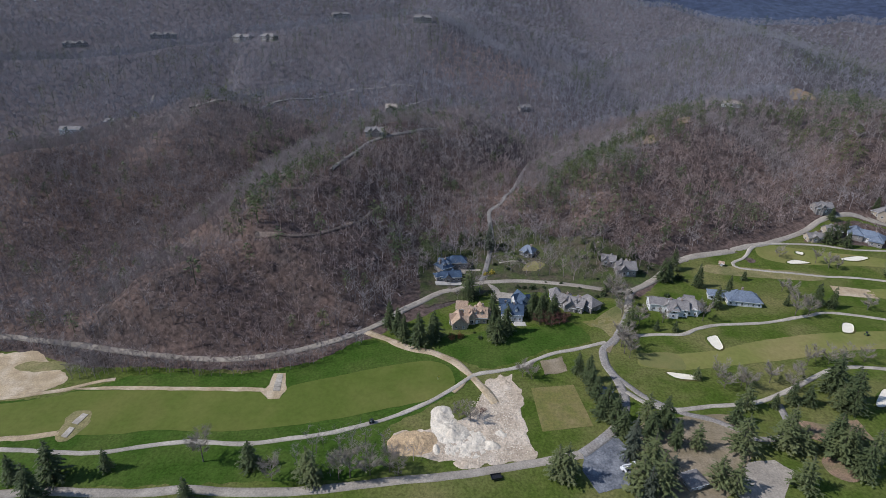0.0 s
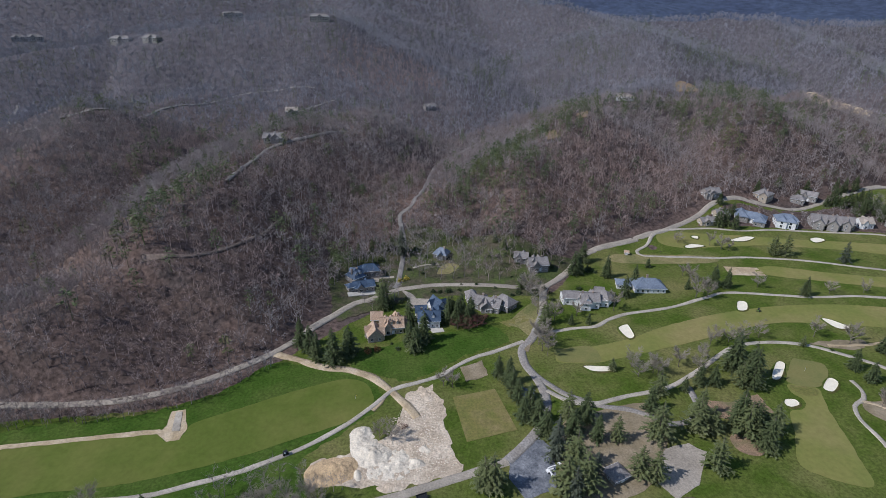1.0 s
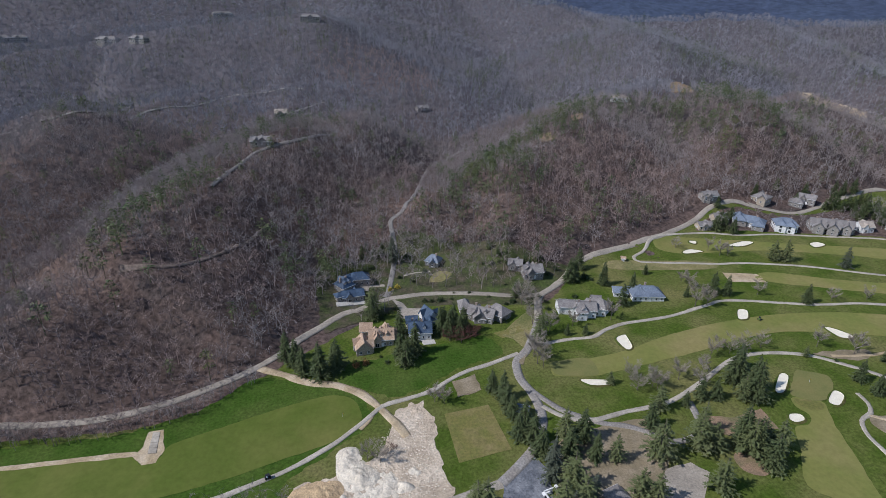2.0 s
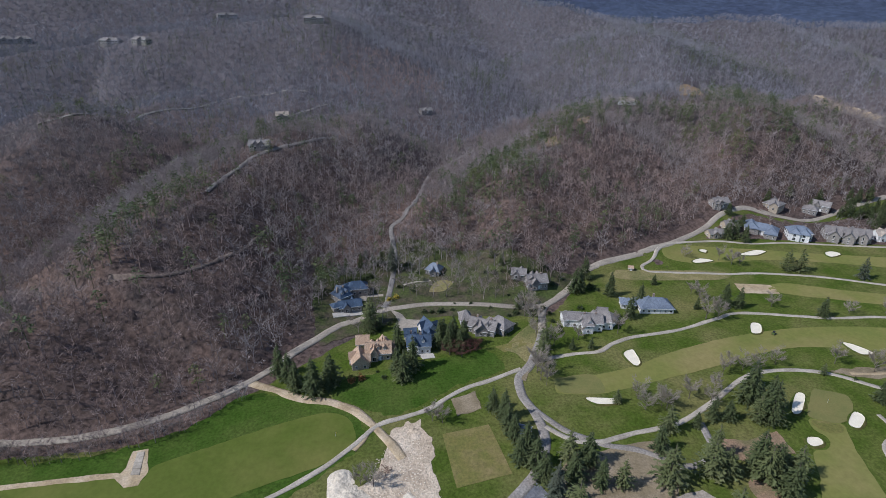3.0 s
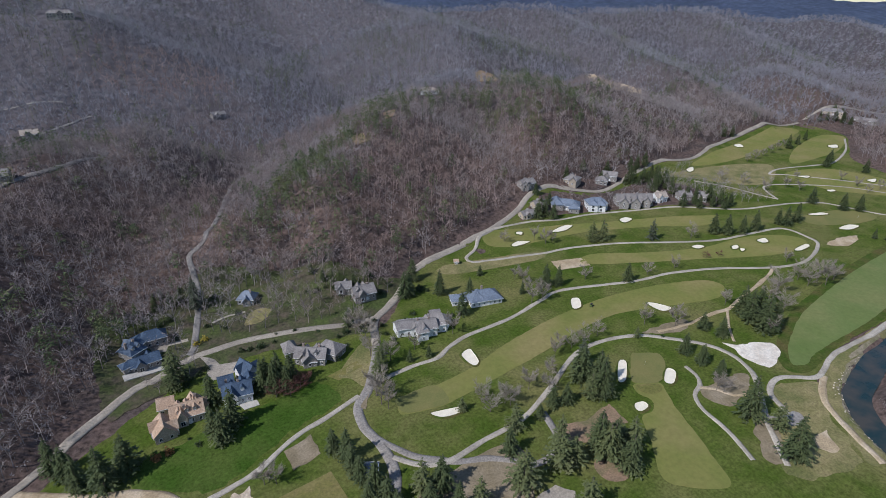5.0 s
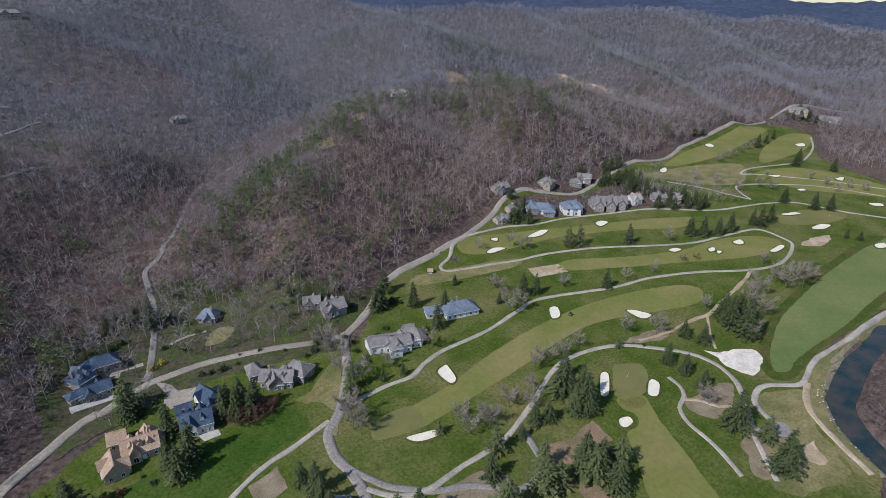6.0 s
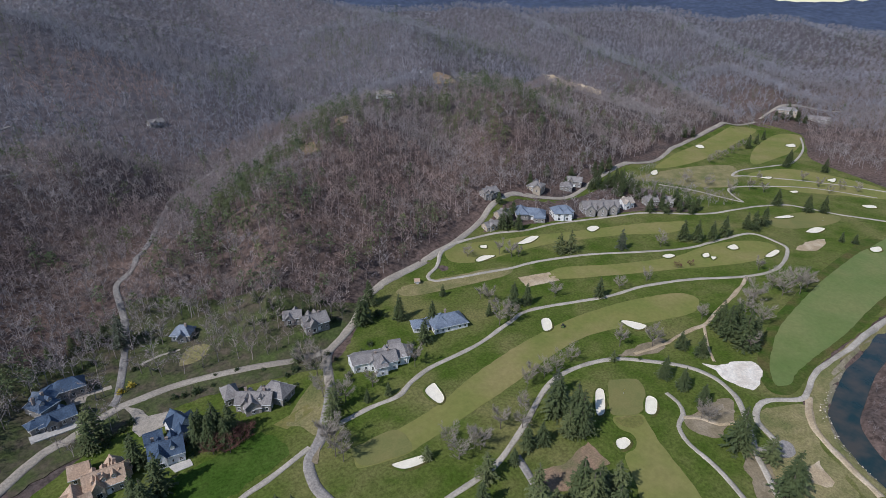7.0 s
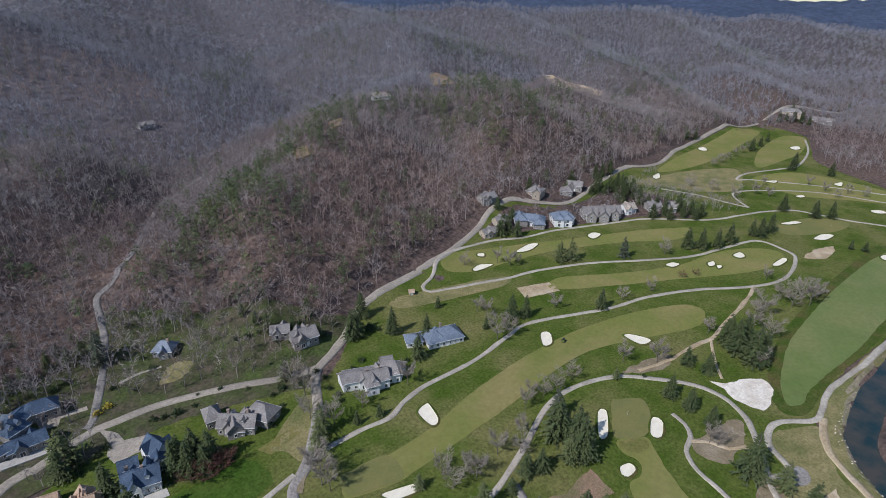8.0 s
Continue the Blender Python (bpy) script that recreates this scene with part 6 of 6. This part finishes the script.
plant("d", 4.0, [(113.3, 317.3), (116.6, 322.0), (151.7, 304.0), (157.9, 306.3), (28.0, 289.5), (33.0, 291.0), (36.5, 293.5), (54.0, 300.0), (58.0, 299.0), (63.0, 298.5), (100.0, 286.0), (104.5, 288.0)], 0.3)
plant("p", 7.92, [(126.7, 209.7), (234.4, 209.6)])
plant("b", 14.52, [(-92.3, 166.5), (-62.3, 156.1), (-36.7, 155.9), (-32.5, 156.8), (-24.9, 157.6), (-17.3, 159.1), (-13.9, 157.1), (107.9, 263.7), (114.7, 255.3), (152.1, 258.8), (260.3, 206.5), (326.9, 195.5), (324.5, 185.3), (365.1, 194.1), (375.3, 189.2), (386.4, 190.2), (367.7, 201.7), (378.5, 195.8), (341.8, 199.5), (98.4, 230.4), (99.9, 226.5), (98.7, 236.2), (108.8, 285.0), (111.6, 278.8), (214.7, 262.3), (207.5, 262.8)])
plant("b", 10.56, [(128.8, 257.4), (160.3, 206.1), (186.1, 218.2), (174.3, 208.0), (197.9, 219.4), (205.5, 219.1), (216.9, 220.6), (137.1, 203.0), (145.6, 204.2), (246.7, 215.7), (302.1, 206.0), (383.2, 217.9), (312.4, 249.2), (360.6, 273.7), (253.2, 267.6), (215.4, 289.1), (291.0, 252.3), (297.4, 176.7), (239.9, 333.8), (264.4, 318.6), (260.0, 325.7), (269.3, 317.2), (216.5, 283.0), (192.8, 221.9), (235.4, 160.2), (234.0, 162.9), (575.8, 257.8), (500.5, 304.7), (502.1, 326.0), (493.1, 341.9)])
plant("b", 10.56, [(566.8, 364.4), (581.5, 365.5), (598.9, 368.0), (616.1, 370.6), (635.0, 373.9), (654.6, 378.5), (524.1, 300.5), (527.8, 290.4), (594.6, 256.7), (599.5, 245.6), (585.2, 270.7), (551.9, 307.8), (587.1, 285.6), (11.2, 186.7), (16.0, 184.6), (47.5, 212.3), (43.6, 214.1), (146.9, 202.1), (168.0, 201.3), (137.5, 210.4)])
plant("r", 9.24, [(73.5, 259.6), (68.8, 261.2), (65.7, 254.9), (71.0, 257.6), (60.0, 257.8)])
plant("r", 6.6, [(343.4, 248.7), (352.6, 245.8), (20.8, 189.0)])
plant("d", 3.4, [(111.8, 321.9), (117.4, 322.1), (126.9, 323.3), (97.2, 328.3), (101.8, 326.0), (107.4, 325.6), (56.9, 343.4), (59.9, 333.5), (51.3, 354.0), (29.9, 354.6), (34.6, 356.1), (23.4, 353.7), (14.7, 346.3), (6.9, 342.4), (133.8, 318.2), (135.7, 312.2), (143.1, 318.1), (159.4, 308.5), (162.0, 304.0), (170.7, 307.5), (142.9, 286.0), (136.7, 282.5), (129.1, 275.7), (128.5, 271.5), (156.8, 313.0), (121.8, 290.4), (117.0, 288.8), (162.7, 317.9), (171.5, 288.7), (24.6, 340.8), (21.4, 338.6), (26.8, 341.5), (14.4, 337.9), (51.1, 323.5), (42.9, 328.8), (53.1, 261.1), (59.2, 263.0), (26.7, 285.4), (74.8, 260.3), (93.1, 268.6)], 0.3)
plant("d", 2.376, [(123.4, 284.5), (122.3, 275.9), (123.8, 270.3), (123.2, 266.3), (70.2, 298.9), (82.0, 303.4), (92.3, 296.3), (100.9, 277.4), (72.9, 305.4), (105.8, 305.7), (116.1, 304.0), (154.0, 273.0), (160.6, 273.6), (234.7, 209.9), (246.3, 203.1), (25.9, 245.9), (23.2, 251.2)], 0.3)
plant("y", 4.224, [(35.5, 316.0), (39.6, 317.9)])
plant("o", 4.224, [(10.7, 246.6), (15.3, 247.4)])


# ---- earthworks and small things ----
def mound(name, label, mat, points, height, seed, category="mound"):
    """A heap of loose rock or soil with a rough top."""
    o = spline(points, 1.0, True)
    mid = o.mean(0)
    p, f = filled(o, 0.8)
    e = along(p[:, 0], p[:, 1], [tuple(q) for q in o] + [tuple(o[0])])[0]
    k = np.clip(e / max(e.max(), 0.1), 0, 1) ** 0.75 * (0.9 + 0.22 * ripple(p[:, 0], p[:, 1], 2.6, seed + 2))
    z = land(p[:, 0], p[:, 1]) - 0.05 + height * k * (0.8 + 0.35 * ripple(p[:, 0], p[:, 1], 4, seed)) + 0.55 * k * ripple(p[:, 0], p[:, 1], 1.3, seed + 1) * height ** 0.5
    base = float(land(*mid))
    ob = bulk(name, np.column_stack([p - mid, z - base]), f, mat)
    ob.location = (*mid, base)
    return tagged(ob, label, category)


mound("earth_mound", "tall heap of white crushed rock on the building site", ROCK, [(-1.7, 186.0), (-0.4, 194.0), (7.3, 194.6), (11.1, 185.7), (16.3, 179.0), (12.3, 172.7), (5.2, 171.2), (-0.5, 176.0)], 2.4, 3)
mound("earth_mound", "low spread of pale crushed rock", ROCK, [(7.8, 177.5), (20.2, 182.2), (26.2, 170.9), (20.7, 162.6), (7.2, 163.8), (1.7, 169.8)], 1.04, 5)
mound("earth_mound", "long heap of ochre soil behind the trees", CLAY, [(-19.5, 175.4), (-13.8, 180.5), (-4.1, 180.4), (1.8, 176.9), (0.5, 168.4), (-8.6, 165.8), (-17.8, 167.7)], 2.6, 7)
mound("boulder", "white boulder pile on the churned earth", ROCK, [(20.0, 171.6), (21.9, 174.7), (26.5, 173.1), (28.4, 169.3), (23.6, 167.9), (20.4, 168.5)], 1.9, 9, "boulder")
mound("boulder", "pale boulder beside the rock heap", ROCK, [(-0.8, 170.8), (1.1, 172.6), (2.9, 170.4), (2.3, 166.5), (0.0, 166.6)], 1.5, 11, "boulder")
mound("earth_mound", "heap of broken pale rubble beside the track", ROCK, [(25.1, 177.9), (28.6, 180.4), (31.8, 177.1), (29.0, 174.0)], 1.3, 13)
mound("earth_mound", "rough pale soil piled beside the cart path", SITE, [(27.5, 209.5), (32.8, 215.2), (37.9, 212.6), (38.8, 205.3), (32.5, 202.3)], 1.04, 15)
mound("earth_mound", "low ridge of pale churned soil beside the gravel road", SITE, [(7.2, 162.4), (14.1, 164.5), (20.8, 163.5), (18.2, 159.3), (10.4, 158.9)], 1.17, 17)


def rubble(outline, gap, label, seed):
    """Loose stones strewn inside an outline."""
    o = np.array(outline)
    x, y, g = scatter(seed, *o.min(0)[[0]], *o.max(0)[[0]], *o.min(0)[[1]], *o.max(0)[[1]], gap)
    k = inside(x, y, o) & (g.random(len(x)) < 0.6)
    x, y = x[k], y[k]
    unit = np.array([(0, 0, 1), (1, 0, 0), (0, 1, 0), (0, 0, 1), (0, 1, 0), (-1, 0, 0), (0, 0, 1), (-1, 0, 0), (0, -1, 0), (0, 0, 1), (0, -1, 0), (1, 0, 0)], float)
    s = g.uniform(0.12, 0.5, len(x)) ** 1.3
    a = g.uniform(0, 6.28, len(x))
    ux = unit[None, :, 0] * np.cos(a)[:, None] - unit[None, :, 1] * np.sin(a)[:, None]
    uy = unit[None, :, 0] * np.sin(a)[:, None] + unit[None, :, 1] * np.cos(a)[:, None]
    co = np.stack([x[:, None] + ux * s[:, None] * 1.4, y[:, None] + uy * s[:, None], land(x, y)[:, None] + 0.3 + unit[None, :, 2] * s[:, None]], -1).reshape(-1, 3)
    tagged(bulk("rubble", co, np.arange(len(co)).reshape(-1, 3), ROCK), label, "rubble", kind="stuff")


rubble([(20.6, 201.8), (36.9, 205.3), (39.3, 187.0), (40.9, 167.7), (29.8, 162.5), (11.7, 162.2), (0.5, 168.4), (7.8, 177.5)], 1.1, "loose pale stones strewn over the building site", 401)
rubble([(373.0, 146.4), (344.0, 145.0), (319.0, 144.2), (297.7, 141.4), (283.0, 138.0), (272.0, 129.0), (264.0, 118.0), (262.0, 108.0), (267.0, 107.0), (270.5, 116.0), (277.5, 126.5), (288.0, 134.5), (307.0, 140.0), (328.0, 142.6), (373.0, 144.0)], 1.7, "pale stones along the river edge", 402)


def water():
    """The river, lying in its channel."""
    c = spline(RIVER, 5.0)
    d = np.gradient(c, axis=0)
    d /= np.linalg.norm(d, axis=1)[:, None]
    s = np.stack([-d[:, 1], d[:, 0]], 1) * 6.0
    z = valley_floor(c[:, 0], c[:, 1]) - 2.3
    co = np.stack([np.column_stack([c - s, z]), np.column_stack([c, z]), np.column_stack([c + s, z])], 1).reshape(-1, 3)
    i = (np.arange(len(c) - 1)[:, None] * 3 + np.arange(2)).reshape(-1)
    m, t, b = material("river_water", 0.12)
    t.links.new(mixed(t, noise_of(t, 9), (0.014, 0.034, 0.036), (0.06, 0.055, 0.045)), b.inputs["Base Color"])
    b.inputs["Specular IOR Level"].default_value = 0.5
    bump(t, b, noise_of(t, 1.2, 2.0, stretch=(1, 2.5, 1)), 0.15, 0.05)
    return tagged(bulk("river", co, np.stack([i, i + 1, i + 4, i + 3], -1), m, True), "slow dark green river between bare banks", "river", kind="structure")


water()


def golf_cart(x, y, turn):
    """A small dark golf cart with a roof on four posts."""
    g = new("golf_cart")
    g.matrix_basis = Matrix.Translation((x, y, float(land(x, y)) + 0.44)) @ Matrix.Rotation(radians(turn), 4, "Z")
    tagged(g, "small dark golf cart on the concrete cart path", "golf cart")
    child("body", blocks("body", [(0, 0, 0.5, 2.3, 1.15, 0.4), (-0.75, 0, 0.8, 0.7, 1.1, 0.3), (0.95, 0, 0.75, 0.4, 1.0, 0.25)], STEEL), g)
    child("seat", blocks("seat", [(-0.2, 0, 0.85, 0.5, 1.05, 0.16), (-0.48, 0, 1.12, 0.12, 1.05, 0.45)], TRIM), g)
    child("roof", blocks("roof", [(-0.05, 0, 1.85, 1.7, 1.2, 0.08)], STEEL), g)
    for sx in (-0.8, 0.65):
        for sy in (-0.5, 0.5):
            child("post", blocks("post", [(sx, sy, 1.35, 0.05, 0.05, 1.0)], STEEL), g)
    for sx in (-0.75, 0.8):
        for sy in (-0.55, 0.55):
            bm = bmesh.new()
            bmesh.ops.create_cone(bm, cap_ends=True, segments=14, radius1=0.26, radius2=0.26, depth=0.2, matrix=Matrix.Translation((sx, sy, 0.26)) @ Matrix.Rotation(math.pi / 2, 4, "X"))
            part("wheel", bm, STEEL, g)


for _p in [(-26.7, 185.3)]:
    golf_cart(*_p, 20)


def mower(x, y):
    """A fairway mower at rest."""
    g = new("mower")
    g.matrix_basis = Matrix.Translation((x, y, float(land(x, y)) + 0.3)) @ Matrix.Rotation(0.6, 4, "Z")
    tagged(g, "green fairway mower standing on the mown grass", "mower")
    child("body", blocks("body", [(0, 0, 0.7, 1.8, 1.1, 0.5), (-0.6, 0, 1.1, 0.6, 0.9, 0.4), (0.2, 0, 1.1, 0.4, 0.6, 0.35)], PAINT_GREEN), g)
    child("canopy", blocks("canopy", [(0, 0, 2.0, 1.2, 1.1, 0.08), (-0.5, 0, 1.5, 0.06, 0.9, 1.0)], STEEL), g)
    for sx, sy in ((1.1, -0.8), (1.2, 0.0), (1.1, 0.8)):
        child("cutting_unit", blocks("cutting_unit", [(sx, sy, 0.25, 0.5, 0.75, 0.4)], STEEL), g)
    for sx in (-0.7, 0.6):
        for sy in (-0.6, 0.6):
            bm = bmesh.new()
            bmesh.ops.create_cone(bm, cap_ends=True, segments=14, radius1=0.33, radius2=0.33, depth=0.25, matrix=Matrix.Translation((sx, sy, 0.33)) @ Matrix.Rotation(math.pi / 2, 4, "X"))
            part("wheel", bm, STEEL, g)


for _p in [(234.5, 243.0)]:
    mower(*_p)


def flag(x, y):
    """A flagstick on a green."""
    g = new("flagstick")
    g.location = (x, y, float(land(x, y)) + 0.3)
    tagged(g, "thin flagstick with a small yellow flag on the green", "flag")
    bm = bmesh.new()
    bmesh.ops.create_cone(bm, cap_ends=True, segments=8, radius1=0.04, radius2=0.03, depth=2.2, matrix=Matrix.Translation((0, 0, 1.1)))
    part("pole", bm, TRIM, g)
    child("cloth", mesh_of("cloth", [(0.03, 0, 1.7), (0.35, 0.04, 1.72), (0.7, -0.03, 1.78), (0.7, -0.03, 2.15), (0.35, 0.04, 2.17), (0.03, 0, 2.18), (0.03, 0.02, 1.7), (0.35, 0.06, 1.72), (0.7, -0.01, 1.78), (0.7, -0.01, 2.15), (0.35, 0.06, 2.17), (0.03, 0.02, 2.18)],
          [(0, 1, 4, 5), (1, 2, 3, 4), (6, 11, 10, 7), (7, 10, 9, 8), (0, 6, 7, 1), (1, 7, 8, 2), (2, 8, 9, 3), (3, 9, 10, 4), (4, 10, 11, 5), (5, 11, 6, 0)], YELLOW), g)


for _p in [(2.5, 212.5), (219.6, 191.5), (506.4, 233.1)]:
    flag(*_p)


def lift_truck(x, y, turn):
    """A white boom machine parked on the asphalt, with a dark trailer panel."""
    g = new("boom_lift")
    g.matrix_basis = Matrix.Translation((x, y, float(land(x, y)) + 0.3)) @ Matrix.Rotation(radians(turn), 4, "Z")
    tagged(g, "white boom machine parked on the dark asphalt", "machine")
    child("chassis", blocks("chassis", [(0, 0, 0.7, 3.2, 1.8, 0.6), (0.2, 0, 1.3, 1.8, 1.5, 0.8)], TRIM), g)
    child("boom", blocks("boom", [(1.6, 0.1, 2.0, 5.5, 0.5, 0.5), (4.1, 0.1, 2.1, 1.0, 1.2, 1.1)], TRIM), g)
    child("jib", blocks("jib", [(-0.9, -1.9, 1.3, 0.5, 3.4, 0.45), (-0.9, -3.4, 0.8, 1.3, 1.0, 1.1)], TRIM), g)
    for sx in (-1.1, 1.1):
        for sy in (-0.9, 0.9):
            bm = bmesh.new()
            bmesh.ops.create_cone(bm, cap_ends=True, segments=14, radius1=0.45, radius2=0.45, depth=0.3, matrix=Matrix.Translation((sx, sy, 0.45)) @ Matrix.Rotation(math.pi / 2, 4, "X"))
            part("wheel", bm, STEEL, g)


for _p in [(74.8, 157.4)]:
    lift_truck(*_p, 12)


def trailer(x, y, turn, label):
    """A dark flat trailer with a ribbed bed."""
    g = new("trailer")
    g.matrix_basis = Matrix.Translation((x, y, float(land(x, y)) + 0.3)) @ Matrix.Rotation(radians(turn), 4, "Z")
    tagged(g, label, "trailer")
    child("bed", blocks("bed", [(0, 0, 0.75, 4.2, 2.4, 0.25), (0, 1.2, 1.1, 4.2, 0.1, 0.6), (0, -1.2, 1.1, 4.2, 0.1, 0.6), (-2.1, 0, 1.1, 0.1, 2.4, 0.6)], STEEL), g)
    for k in range(6):
        child("rib", blocks("rib", [(-1.75 + 0.7 * k, 0, 0.92, 0.12, 2.2, 0.08)], STEEL), g)
    child("tow_bar", blocks("tow_bar", [(2.8, 0, 0.6, 1.4, 0.15, 0.15)], STEEL), g)
    for sy in (-1.1, 1.1):
        bm = bmesh.new()
        bmesh.ops.create_cone(bm, cap_ends=True, segments=14, radius1=0.4, radius2=0.4, depth=0.25, matrix=Matrix.Translation((-0.3, sy, 0.4)) @ Matrix.Rotation(math.pi / 2, 4, "X"))
        part("wheel", bm, STEEL, g)


for _p in [(76.0, 147.9)]:
    trailer(*_p, 65, "dark ribbed trailer parked beside the white machine")
for _p in [(23.9, 154.3)]:
    trailer(*_p, 10, "dark trailer parked at the gravel road")


def stone_strip(points):
    """A long pale stone slab set in the turf, in separate courses."""
    a, b, c, d = [np.array(p) for p in points]
    g = new("stone_pad")
    mid = (a + b + c + d) / 4
    g.location = (*mid, float(land(*mid)))
    tagged(g, "long pale stone slab pad at the fairway edge", "stone pad")
    for k in range(4):
        q = [((a + (d - a) * u) * (1 - v) + (b + (c - b) * u) * v) - mid for u, v in ((.01, k / 4 + .004), (.99, k / 4 + .004), (.99, k / 4 + .246), (.01, k / 4 + .246))]
        z = float(land(*(np.mean(q, 0) + mid))) - g.location.z
        v = [(*p, z) for p in q] + [(*p, z + 0.52 + 0.04 * _r.random()) for p in q]
        child("slab", mesh_of("slab", v, BOX_FACES, CONCRETE), g)


stone_strip([(-156.9, 188.9), (-155.3, 194.8), (-152.4, 194.0), (-153.7, 187.8)])
stone_strip([(-156.9, 181.1), (-156.3, 186.6), (-153.7, 185.8), (-154.0, 180.1)])
stone_strip([(-74.8, 207.3), (-75.6, 219.3), (-72.8, 219.1), (-71.5, 206.8)])
